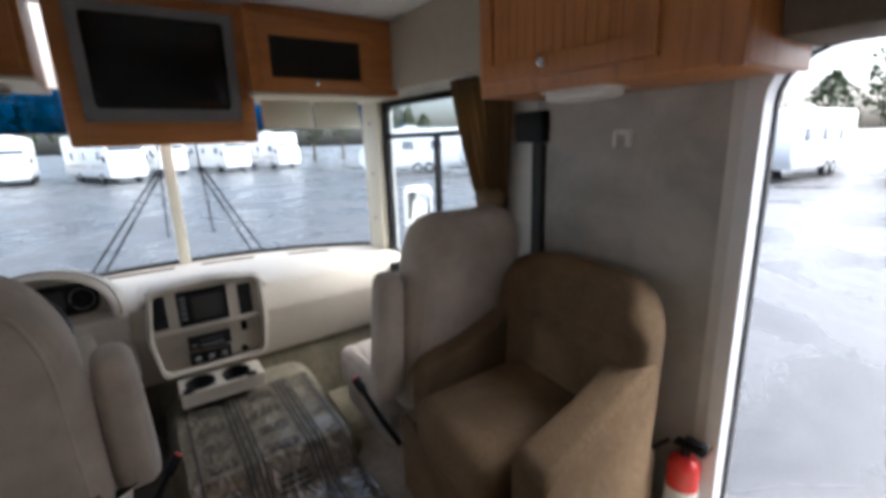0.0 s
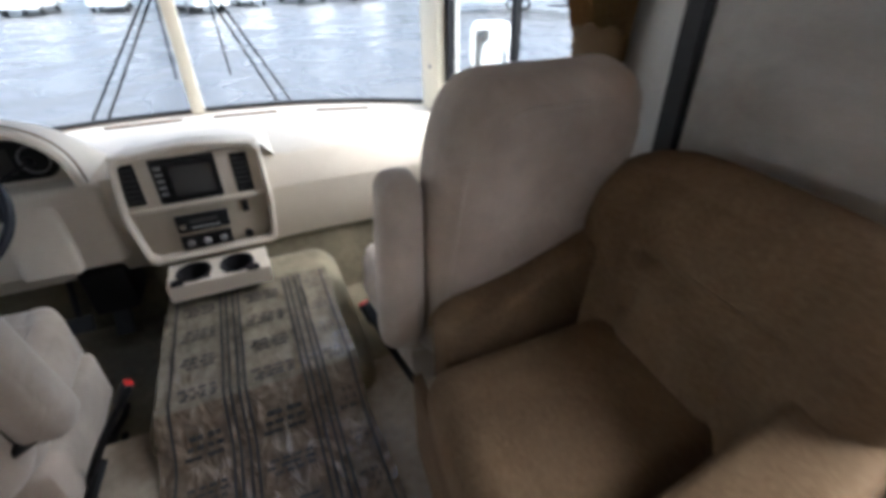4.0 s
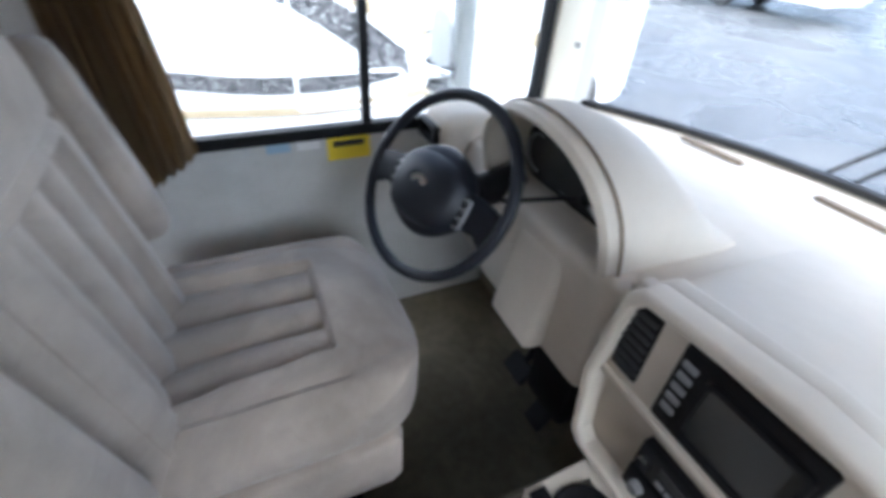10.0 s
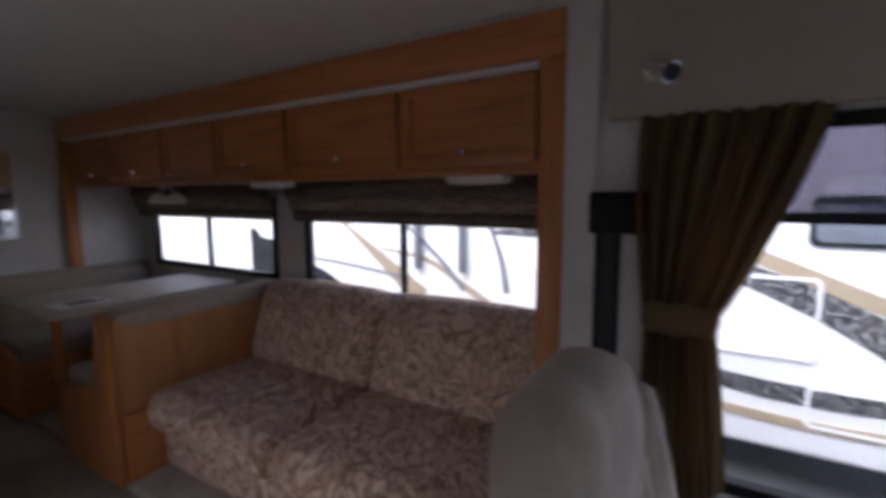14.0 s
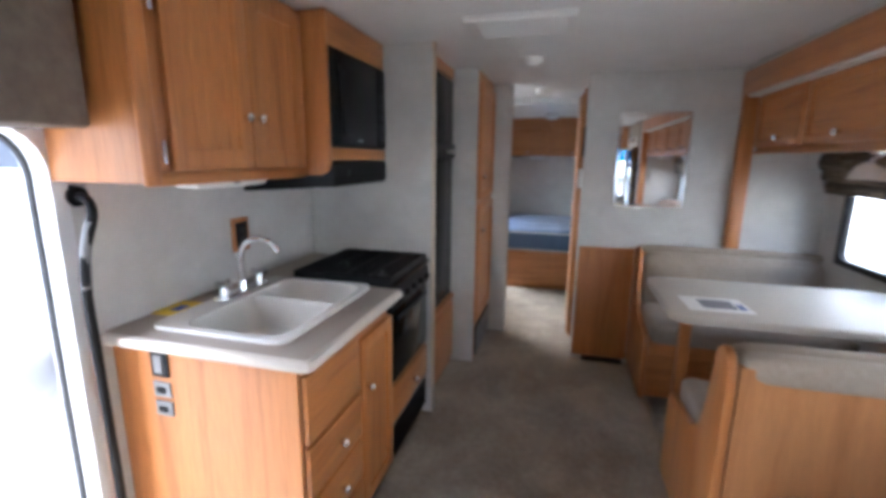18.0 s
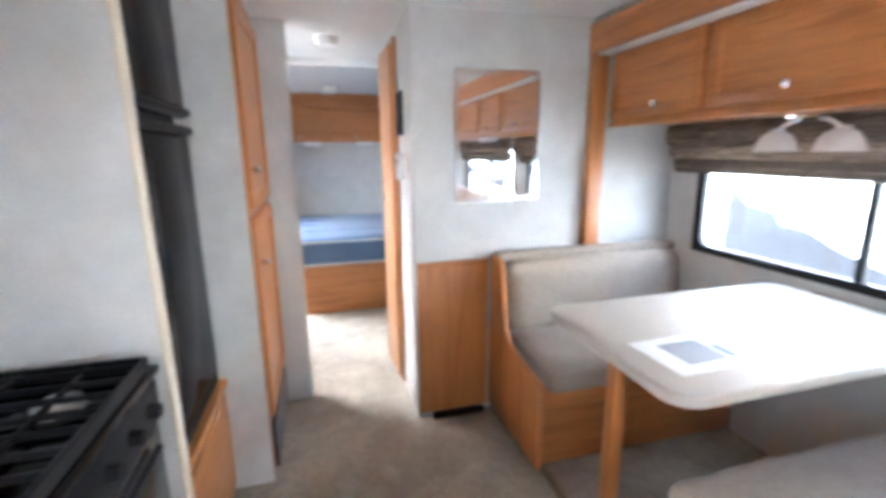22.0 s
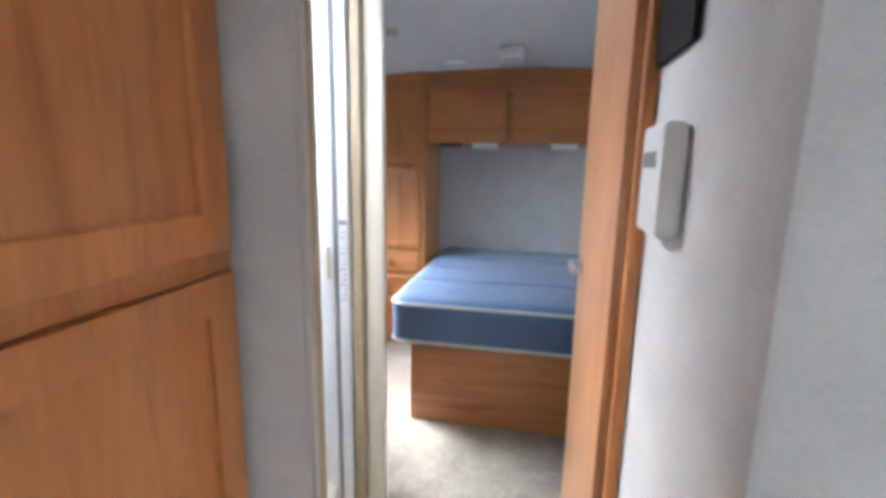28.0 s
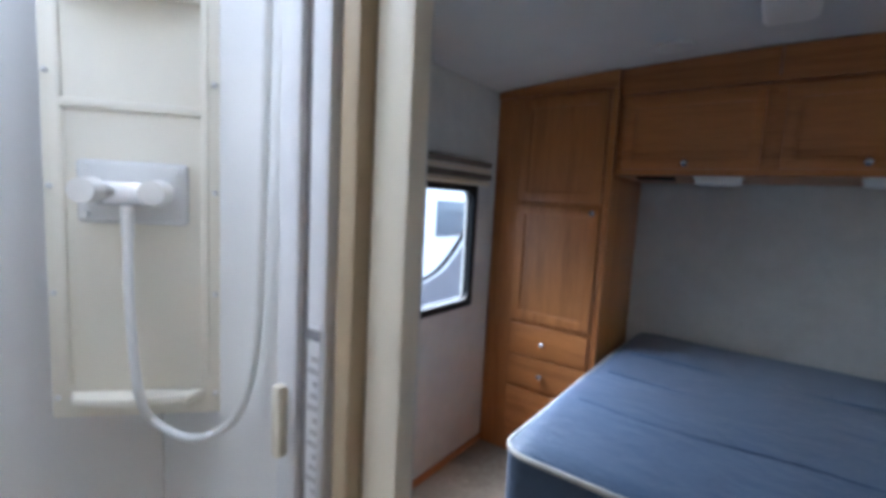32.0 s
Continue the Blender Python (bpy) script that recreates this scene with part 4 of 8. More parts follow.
def cab_seat(name, cx, y, lean, tall, arm, hw, label):
    """A captain's chair that faces along +y; lean: how far the back tilts; arm: height and half length of the raised armrests."""
    s = thing(name, (cx, y, -0.2), label, "seat", "cab seats")
    m = pose(cx, y, -0.2)
    put = lambda bm: turned(bm, m)
    part("pedestal", put(boxes((-0.17, 0.17, -0.18, 0.18, 0, 0.22), bev=0.02)), DASH_D, s)
    skirt = soft(0, 0.02, 0.285, 0.275, 0.25, 0.105, 0.04, (0.0, 0.0, 0.0), 7)
    part("skirt", put(skirt), SUEDE, s)
    up = (hw - 0.31) * 0.8 if cx > 1 else 0.045
    deep = max(0.0, hw - 0.31) if cx > 1 else 0.02
    bm = soft(0, 0.06 + deep * 0.9, 0.40 + up, hw, 0.30 + deep * 0.7, 0.095, 0.088, (0.012, 0.012, 0.016), 41, None, 0.9)
    fr = 0.36 + deep * 1.6
    for v in bm.verts:
        # round corners at the front
        cr = 0.21
        fx, fy = abs(v.co.x) - (hw - cr), v.co.y - (fr - cr)
        if fx > 0 and fy > 0 and math.hypot(fx, fy) > cr:
            k = cr / math.hypot(fx, fy)
            v.co.x, v.co.y = math.copysign(hw - cr + fx * k, v.co.x), fr - cr + fy * k
        if v.co.z > 0.40 + up:
            v.co.z -= flutes(v.co.x * (1 + 0.5 * (v.co.y - 0.1)), v.co.y, hw * 0.53, -0.30, 0.155 + up)
            # welt along the side rolls, curving out to the front corners
            welt = hw - 0.085 - 0.30 * max(0.0, v.co.y - fr + 0.20)
            v.co.z -= 0.010 * max(0.0, 1 - abs(abs(v.co.x) - welt) / 0.016) * step_up((fr - 0.03 - v.co.y) / 0.03)
            if v.co.y > 0.17:
                v.co.z -= (0.10 if cx > 1 else 0.05) * (v.co.y - 0.17)
            v.co.z += 0.003 * noise.noise(v.co * 9)
    if cx < 1:
        bmesh.ops.translate(bm, verts=bm.verts, vec=(-0.05, -0.035, 0.028))
    part("seat_cushion", put(bm), SUEDE, s)
    back = pose(0, -0.245 if cx > 1 else -0.205, 0.42, lean)
    hz = tall / 2
    bw = 0.265 if cx > 1 else 0.28
    bm = soft(0, -0.03, hz, bw, 0.095, hz, 0.085, (0.006, 0.014, 0.0), 41, None, 0.9)
    for v in bm.verts:
        t = (v.co.z - tall * 0.7) / (tall * 0.3)
        if t > 0:
            v.co.x *= 1 - (0.20 if cx > 1 else 0.36) * t ** 2
            v.co.y += 0.012 * math.sin(math.pi * min(1, t)) * (1 if v.co.y > 0 else 0)
        if v.co.y > 0.0:
            v.co.y -= flutes(v.co.x, v.co.z, bw * 0.6, 0.02, tall * 0.66)
            seam = abs(v.co.z - tall * 0.69)
            v.co.y -= 0.014 * max(0.0, 1 - seam / 0.02)
        v.co.y += 0.003 * noise.noise(v.co * 8)
    b = part("backrest", put(turned(bm, back)), SUEDE, s)
    for side_y in (-0.118, 0.056):
        bm = bmesh.new()
        edge = []
        for i in range(29):
            a = math.pi * i / 28
            zz = tall * 0.70 + (tall * 0.30 - 0.044) * math.sin(a) ** 0.62
            t = max(0.0, (zz - tall * 0.7) / (tall * 0.3))
            xx = (bw - 0.044) * (1 - (0.20 if cx > 1 else 0.36) * t ** 2)
            edge.append((math.copysign(min(xx, (bw - 0.042) * abs(math.cos(a)) ** 0.55), math.cos(a)), side_y, zz))
        edge = [(bw - 0.042, side_y, 0.06)] + edge + [(0.042 - bw, side_y, 0.06)]
        tube(bm, edge, 0.0055, 6)
        part("piping", put(turned(bm, back)), SUEDE, b)
    bm = bmesh.new()
    tube(bm, [(-0.26, -0.128, 0.22), (-0.1, -0.139, 0.20), (0.1, -0.139, 0.20), (0.26, -0.128, 0.23)], 0.005, 6)
    part("back_seam", put(turned(bm, back)), TWEED, b)
    az, ah = arm
    for sx in (-1, 1):
        a = soft(0, 0.0, 0.0, 0.055, 0.058, ah, 0.042, (0.004, 0.006, 0), 11)
        for v in a.verts:
            v.co.x *= 1 - 0.12 * v.co.z / ah
        down = cx > 1 and sx > 0
        ay, tilt = (-0.15, -84) if down else ((-0.37, lean * 0.6) if cx > 1 else ((-0.275, 10) if sx > 0 else (-0.25, 12)))
        rest = part("armrest", put(turned(a, pose(sx * (bw - 0.010 if down else bw + 0.062), ay, 0.69 if down else az + (0.0 if cx > 1 else 0.01 if sx > 0 else 0.125), tilt))), SUEDE, s, "lowered armrest" if down else "folded-up armrest")
        bm = bmesh.new()
        rod(bm, (sx * 0.20, -0.27, 0.50), (sx * 0.355, -0.29, 0.62 if down else az - ah + 0.06), 0.012)
        part("arm_pivot", put(bm), BLACK, rest)
    return s


dseat = cab_seat("driver_seat", -0.050, 2.345, 10, 0.88, (0.77, 0.24), 0.325, "beige suede captain's chair with folded armrests before the wheel")
pseat = cab_seat("passenger_seat", 1.460, 2.40, 13, 0.88, (0.80, 0.27), 0.312, "beige suede captain's chair with folded armrests beside the armchair")
for s, low, mid, tip in ((dseat, (0.20, 2.185, -0.03), (0.27, 2.215, 0.10), (0.36, 2.255, 0.225)), (pseat, (1.19, 2.09, 0.06), (1.135, 2.15, 0.18), (1.09, 2.21, 0.30))):
    way = (V(tip) - V(mid)).normalized()
    BM = Matrix.Translation(V(tip) + way * 0.03) @ way.to_track_quat("Z", "Y").to_matrix().to_4x4()
    st = part("belt_stalk", tube(bmesh.new(), spline([low, mid, tip]), 0.012, 6), BLACK, s, "black belt stalk with a red button")
    part("buckle", turned(boxes((-0.018, 0.018, -0.012, 0.012, -0.035, 0.035), bev=0.005), BM), BLACK, st)
    part("release_button", turned(boxes((-0.012, 0.012, -0.010, 0.010, 0.034, 0.040)), BM), RED, st)
for pts in ([(0.21, 2.44, -0.07), (0.245, 2.50, -0.055), (0.245, 2.56, -0.06)], [(0.21, 2.34, -0.08), (0.255, 2.38, -0.07), (0.26, 2.42, -0.055)]):
    part("adjust_lever", tube(bmesh.new(), pts, 0.011, 8), BLACK, dseat)
part("recline_lever", tube(bmesh.new(), spline([(0.215, 2.12, -0.02), (0.245, 2.17, 0.03), (0.26, 2.24, 0.05)]), 0.016, 8), BLACK, dseat, "black recline lever")
part("lever_plate", boxes((0.195, 0.212, 2.26, 2.50, -0.12, -0.04), bev=0.006), BLACK, dseat)

# pedals
ped = thing("pedals", (0.1, 3.08, -0.2), "black foot pedals under the dash", "pedals")
part("brake_pedal", turned(boxes((-0.05, 0.05, -0.012, 0.012, -0.035, 0.035), bev=0.005), pose(0.02, 3.08, -0.02, -40)), RUBBER, ped)
part("gas_pedal", turned(boxes((-0.035, 0.035, -0.012, 0.012, -0.09, 0.09), bev=0.005), pose(0.17, 3.10, -0.03, -35)), RUBBER, ped)
for px, py, pz in ((0.02, 3.10, -0.01), (0.17, 3.12, 0.02)):
    part("pedal_arm", rod(bmesh.new(), (px, py, pz), (px, py + 0.10, 0.2), 0.012), BLACK, ped)
part("cover_box", boxes((0.10, 0.27, 3.04, 3.28, 0.02, 0.235), bev=0.02), BLACK, ped)

setting("cab_firewall", boxes((-0.60, 0.36, 3.28, 3.32, -0.20, 0.5)), CARPET_CAB, "carpeted bulkhead under the dash", "wall")
setting("cab_firewall_side", boxes((0.34, 0.36, 3.12, 3.28, -0.20, 0.5)), CARPET_CAB, "carpeted return of the bulkhead", "wall")
setting("cab_firewall_kerb", boxes((0.36, 1.39, 3.12, 3.16, -0.20, 0.5), (1.39, 1.85, 3.12, 3.16, -0.035, 0.5)), CARPET_CAB, "carpeted bulkhead with an open foot recess", "wall")
setting("cab_recess_side", boxes((1.37, 1.39, 3.16, 3.50, -0.20, 0.2)), CARPET_CAB, "carpeted side of the foot recess", "wall")

# windscreen wipers, outside
for foot, top in ((0.095, 0.575), (1.15, 0.83)):
    w = thing("wiper", (foot, 4.04, 0.56), "black twin-arm windscreen wiper", "wiper", "wipers")
    s = 1 if top > foot else -1
    for k in (0.0, 0.075):
        part("arm", tube(bmesh.new(), [(foot + s * k, shield_y(foot) + 0.06, 0.56), (top + s * k * 0.4, 4.05, 1.21)], 0.007, 6), BLACK, w)
    part("blade", tube(bmesh.new(), [(top - s * 0.01, 4.035, 0.76), (top + s * 0.02, 4.035, 1.40)], 0.006, 6), BLACK, w)

# overhead cabinets over the windscreen
YF = 3.10
ovl = thing("overhead_cabinet", (-0.24, 3.3, 1.66), "oak overhead cabinet with a smoked door over the windscreen", "cabinet", "cab cabinets")
part("body", boxes((-0.598, 0.165, YF, 3.50, 1.642, TOP - 0.004)), OAK_X, ovl)
cab_door(ovl, "y", -1, YF, -0.44, 0.14, 1.665, 1.99, glazed=BLACKGLOSS, material=OAK_X, knob_at=(-0.15, 1.69), w=0.055)
ovr = thing("overhead_cabinet", (1.4, 3.3, 1.66), "oak overhead cabinet with a smoked door over the windscreen", "cabinet", "cab cabinets")
part("body", boxes((1.0, 1.848, YF, 3.66, 1.61, TOP - 0.004)), OAK_X, ovr)
cab_door(ovr, "y", -1, YF, 1.045, 1.66, 1.625, 1.94, glazed=BLACKGLOSS, material=OAK_X, knob_at=(1.33, 1.66), w=0.055)
tvc = thing("tv_cabinet", (0.54, 3.2, 1.38), "oak box with a boxy television hung over the windscreen", "cabinet")
TM = pose(0.625, 3.19, 1.70, 5)
bm = bmesh.new()
box(bm, -0.40, 0.40, 0.02, 0.42, -0.345, 0.32)
part("body", turned(bm, TM), OAK_X, tvc)
bm = bmesh.new()
for r in ((-0.40, -0.33, -0.345, 0.32), (0.33, 0.40, -0.345, 0.32), (-0.33, 0.33, -0.345, -0.235), (-0.33, 0.33, 0.27, 0.32)):
    box(bm, r[0], r[1], -0.004, 0.022, r[2], r[3], bev=0.004)
part("front_frame", turned(bm, TM), OAK_X, tvc)
tv = thing("television", (0.54, 3.02, 1.46), "grey tube television with a dark screen set in the oak box", "television")
bm = bmesh.new()
ring(bm, rounded(-0.328, 0.328, -0.232, 0.268, 0.02), rounded(-0.282, 0.282, -0.175, 0.228, 0.02), "y", -0.03, 0.02)
part("shell", turned(bm, TM), SILVERBOX, tv)
bm = soft(0, 0.01, 0.027, 0.295, 0.02, 0.215, 0.018, (0, 0.012, 0), 9)
part("screen", turned(bm, TM), BLACKGLOSS, tv, "dark curved screen")
# driver's folded visor: underside shade painted into a darker vinyl colour
VISOR_SHADED = mottled("shaded_visor_vinyl", (0.34, 0.31, 0.265), (0.40, 0.365, 0.315), 20, 0.6, 0.1, 400, 0.1, 0.0004)
for x0, x1, zt, tilt in ((-0.50, 0.06, 1.612, -82), (1.09, 1.69, 1.60, -12)):
    vs = thing("sun_visor", ((x0 + x1) / 2, 3.35, 1.5), "pale two-panel sun visor %s under the overhead cabinet" % ("folded up" if tilt < -50 else "hung down"), "sun visor", "sun visors")
    mid = (x0 + x1) / 2
    for a, b in ((x0, mid - 0.004), (mid + 0.004, x1)):
        part("panel", turned(boxes((a, b, -0.008, 0.008, -0.165, 0.0), bev=0.006), pose(0, 3.35, zt - 0.008, tilt)), VISOR_SHADED if tilt < -50 else CREAM, vs)
    bm = bmesh.new()
    rod(bm, (x0 + 0.01, 3.352, zt - 0.006), (x1 - 0.01, 3.352, zt - 0.006), 0.008)
    part("hinge_rod", bm, BLACK, vs)
for a, b, z in ((-0.572, 0.165, 1.62), (1.0, 1.795, 1.588)):
    setting("trim_windscreen_head", boxes((a, b, 3.10, 3.62, z, z + 0.02), bev=0.004), CREAM, "cream soffit under the cab cabinets", "trim")


# curtains and belts beside the cab seats
# curtain cloth darkened: the shade of the tie's folds is in the colour
TIE_SHADED = mottled("shaded_tie_cloth", (0.125, 0.078, 0.032), (0.165, 0.105, 0.045), 120, 0.95, 0.2, 800, 0.1, 0.0006)
def curtain(name, x, sx, y0, y1, z0, z1, label):
    """A gathered curtain tied at two thirds of its drop; sx: the way into the room."""
    c = thing(name, (x, (y0 + y1) / 2, z0), label, "curtain", "cab curtains")
    bm = bmesh.new()
    rows = []
    NZ, NF = 26, 90
    for j in range(NZ + 1):
        t = j / NZ
        z = z1 + (z0 - z1) * t
        if t < 0.5:
            k = 1 - 0.55 * (t / 0.5) ** 1.5
        else:
            k = 0.43 + 0.10 * math.sin((t - 0.5) * math.pi) - 0.03 * (t - 0.5)
        yc = y0 + (y1 - y0) * (0.5 - 0.22 * min(1, t / 0.5) + 0.14 * max(0, t - 0.5))
        half = (y1 - y0) / 2 * k
        row = []
        for i in range(NF + 1):
            u = i / NF * 2 - 1
            fold = math.sin(i / NF * math.tau * 8 + 0.7 * math.sin(i * 0.4)) * (0.022 + 0.006 * math.sin(t * 5 + i))
            row.append(bm.verts.new((x + sx * (0.045 + fold), yc + half * u, z + max(0, t - 0.55) * 0.16 * u)))
        rows.append(row)
    for a, b in zip(rows, rows[1:]):
        for i in range(NF):
            bm.faces.new((a[i], a[i + 1], b[i + 1], b[i]))
    bmesh.ops.solidify(bm, geom=bm.faces, thickness=0.003)
    part("cloth", bm, CURTAIN, c)
    zt = z1 + (z0 - z1) * 0.5
    yc = y0 + (y1 - y0) * 0.28
    h = (y1 - y0) * 0.23
    bm = bmesh.new()
    loops = []
    for k in range(6):
        w = math.sin(math.pi * k / 5) ** 0.5
        loops.append([bm.verts.new((x + sx * (0.047 + (0.022 + 0.016 * w) * math.sin(a * math.tau / 32)), yc + (h - 0.012 + 0.014 * w) * math.cos(a * math.tau / 32),
                                    zt - 0.045 + 0.018 * k + 0.006 * math.sin(a * 1.3 + k))) for a in range(32)])
    for p, q in zip(loops, loops[1:]):
        for a in range(32):
            bm.faces.new((p[a], p[(a + 1) % 32], q[(a + 1) % 32], q[a]))
    part("tie", bm, TIE_SHADED, c, "gathered cloth tie")
    return c


curtain("curtain", -0.60, 1, 2.025, 2.45, 0.516, 1.65, "brown gathered curtain tied back beside the driver's window")
curtain("curtain", 1.85, -1, 2.06, 2.52, 0.50, 1.62, "brown gathered curtain tied back beside the passenger's window")

for x, sx, y in ((-0.60, 1, 1.96), (1.85, -1, 1.95)):
    b = thing("seat_belt", (x, y, 0.3), "black shoulder belt with a black cover on the wall", "seat belt", "seat belts")
    part("anchor_cover", boxes((x, x + sx * 0.045, y - 0.075, y + 0.085, 1.315, 1.44), bev=0.008), BLACK, b)
    part("strap", boxes((x + sx * 0.012, x + sx * 0.016, y - 0.045, y + 0.005, 0.35, 1.33)), RUBBER, b)
    part("track_cover", boxes((x, x + sx * 0.011, y - 0.06, y + 0.015, 0.30, 1.312), bev=0.004), BLACK, b)

val = thing("wall_board", (-0.58, 2.55, 1.69), "padded beige vinyl board over the driver's window", "panel")
part("board", boxes((-0.598, -0.555, 1.93, YF - 0.002, 1.645, TOP - 0.004), bev=0.008), DASH_D, val)
for y, z in ((2.17, 1.97), (2.19, 1.74), (2.98, 1.73)):
    bm = bmesh.new()
    rod(bm, (-0.556, y, z), (-0.549, y, z), 0.014)
    part("button", bm, DASH_D, val)
lamp = thing("reading_lamp", (-0.55, 2.1, 1.79), "small chrome swivel reading lamp on the board", "lamp")
bm = bmesh.new()
rod(bm, (-0.555, 2.05, 1.77), (-0.53, 2.05, 1.77), 0.03, 0.025, 16)
part("base", bm, CREAM, lamp)
bm = bmesh.new()
rod(bm, (-0.535, 2.04, 1.785), (-0.47, 2.10, 1.74), 0.018, 0.028, 16)
head = part("head", bm, CHROME, lamp)
bm = bmesh.new()
rod(bm, (-0.471, 2.099, 1.741), (-0.4655, 2.104, 1.737), 0.023, 0.023, 16)
part("lens", bm, BLACKGLOSS, head, "dark lamp lens")
val2 = thing("wall_board", (1.83, 2.5, 1.62), "padded beige vinyl board over the passenger's window", "panel")
part("board", boxes((1.81, 1.848, 1.98, YF - 0.002, 1.64, TOP - 0.004), bev=0.008), DASH_D, val2)

tag = thing("hang_tag", (-0.58, 2.9, 0.6), "yellow card hung below the driver's window", "tag")
part("card", turned(boxes((-0.001, 0.001, -0.07, 0.07, -0.035, 0.04)), pose(-0.592, 2.71, 0.535, 0, 0, 0)), YELLOW, tag)
part("print", boxes((-0.5905, -0.5900, 2.66, 2.76, 0.545, 0.565)), INK, tag)
for y0, y1, m in ((2.46, 2.53, mat("pale_blue_ink", (0.35, 0.5, 0.62), 0.6)), (2.55, 2.62, PAPER)):
    d = thing("sticker", (-0.597, y0, 0.60), "small printed sticker below the driver's window", "sticker", "stickers")
    part("sheet", boxes((-0.599, -0.597, y0, y1, 0.545, 0.585)), m, d)
sw2 = thing("wall_switch", (1.84, 2.9, 0.5), "small black switch on the passenger's side wall", "switch")
part("plate", boxes((1.838, 1.849, 2.758, 2.803, 0.355, 0.445), bev=0.004), BLACK, sw2)

# ---- entry and armchair ----
def askew(bm):
    """The armchair stands slightly turned from the wall."""
    for v in bm.verts:
        v.co.x += 0.10 * (v.co.y - 1.25)
    return bm


ac = thing("armchair", (1.45, 1.6, 0.0), "brown tweed armchair with a low skirt against the wall", "armchair")
bm = bmesh.new()
box(bm, 1.10, 1.74, 1.26, 1.92, 0.01, 0.30, bev=0.03, seg=3)
part("base", askew(bm), TWEED, ac)
for y0, y1, dz in ((1.205, 1.345, 0.0), (1.835, 1.965, -0.010)):
    bm = bmesh.new()
    top = spline([(1.115, 0, 0.34), (1.115, 0, 0.475), (1.130, 0, 0.518), (1.175, 0, 0.540), (1.32, 0, 0.578), (1.48, 0, 0.645), (1.60, 0, 0.69)], 4)
    prism(bm, [(1.60, 0.012), (1.110, 0.012)] + [(p.x, p.z + dz) for p in top], "y", y0, y1, 0.028, 4)
    part("arm", askew(bm), TWEED, ac)
    bm = bmesh.new()
    yo = y0 if dz == 0 else y1
    tube(bm, [(p.x, yo, p.z + dz - 0.026) for p in top[4:]], 0.004, 6)
    part("piping", askew(bm), TWEED, ac)
bm = soft(1.33, 1.60, 0.375, 0.285, 0.215, 0.095, 0.06, (0.01, 0.004, 0.018), 11)
part("seat_cushion", askew(bm), TWEED, ac)
bm = soft(1.625, 1.585, 0.545, 0.105, 0.36, 0.335, 0.10, (0.02, 0.01, 0.012), 35)
for v in bm.verts:
    if v.co.x < 1.625 and abs(v.co.y - 1.565) < 0.17:
        v.co.x += 0.030 * max(0.0, 1 - abs(v.co.z - 0.69 + 0.05 * (v.co.y - 1.57)) / 0.026)
    if v.co.x < 1.625 and v.co.z < 0.69:
        v.co.x += 0.022 * max(0.0, 1 - abs(abs(v.co.y - 1.585) - 0.10 - 0.25 * (0.69 - v.co.z)) / 0.022)
    k = max(0.0, v.co.z - 0.35)
    v.co.x += 0.14 * k
    wrap = max(0.0, abs(v.co.y - 1.585) / 0.36 - 0.55)
    v.co.x -= 0.16 * wrap * (0.6 + k)
    if v.co.z > 0.75:
        v.co.z -= 0.05 * ((v.co.y - 1.585) / 0.36) ** 4
part("backrest", askew(bm), TWEED, ac)
part("skirt", askew(boxes((1.045, 1.072, 1.30, 1.92, 0.012, 0.33), bev=0.003)), TWEED, ac)
part("skirt_flap", turned(boxes((-0.035, 0.035, -0.004, 0.004, -0.12, 0.115), bev=0.003), pose(1.120, 1.190, 0.135, 4, 0, 14)), TWEED, ac)
for x in (1.20, 1.275):
    part("tag", boxes((x, x + 0.045, 1.192, 1.198, 0.19, 0.32)), BLACK, ac, "small black tag")

oc = thing("overhead_cabinet", (1.68, 1.5, 1.49), "oak overhead cabinet with a beaded door over the armchair", "cabinet")
part("body", boxes((1.50, XR - 0.002, 1.03, 1.89, 1.475, TOP - 0.004), bev=0.004), OAK, oc)
cab_door(oc, "x", -1, 1.50, 1.22, 1.87, 1.515, 2.0, beads=14, knob_at=(1.56, 1.55), material=OAK, w=0.06)
part("corner_post", boxes((1.485, 1.50, 1.03, 1.08, 1.465, TOP - 0.004), bev=0.006), OAK, oc)
ul = thing("under_cabinet_light", (1.6, 1.5, 1.46), "white plastic light under the cabinet", "light fixture", "cabinet lights")
bm = soft(1.60, 1.52, 1.459, 0.055, 0.11, 0.016, 0.012, (0, 0, 0.006), 5)
part("lens", bm, WHITE, ul)
part("base", boxes((1.54, 1.66, 1.40, 1.64, 1.467, 1.4745)), WHITE, ul)
dv = thing("door_valance", (1.72, 0.72, 1.56), "dark brown fabric valance over the entry door", "valance")
part("box", boxes((1.62, XR - 0.002, 0.40, 1.025, 1.527, TOP - 0.004), bev=0.012), SHADE, dv)
hk = thing("wall_hook", (1.84, 1.57, 1.3), "small white double hook on the wall", "hook")
part("plate", boxes((1.842, 1.849, 1.502, 1.572, 1.335, 1.352), bev=0.002), WHITE, hk)
for y in (1.512, 1.562):
    part("prong", boxes((1.83, 1.849, y - 0.007, y + 0.007, 1.295, 1.345), bev=0.003), WHITE, hk)
for y, z, r in ((1.50, 1.02, 0.012), (1.68, 0.99, 0.009), (1.75, 1.04, 0.006)):
    st = bmesh.new()
    rod(st, (1.8485, y, z), (1.8499, y, z), r, r * 0.9, 9)
    single("wall_stain", st, mottled("rust_stain", (0.30, 0.16, 0.07), (0.42, 0.26, 0.13), 60, 0.8), "brown rust stain round a screw in the wall", "stain", "wall stains")

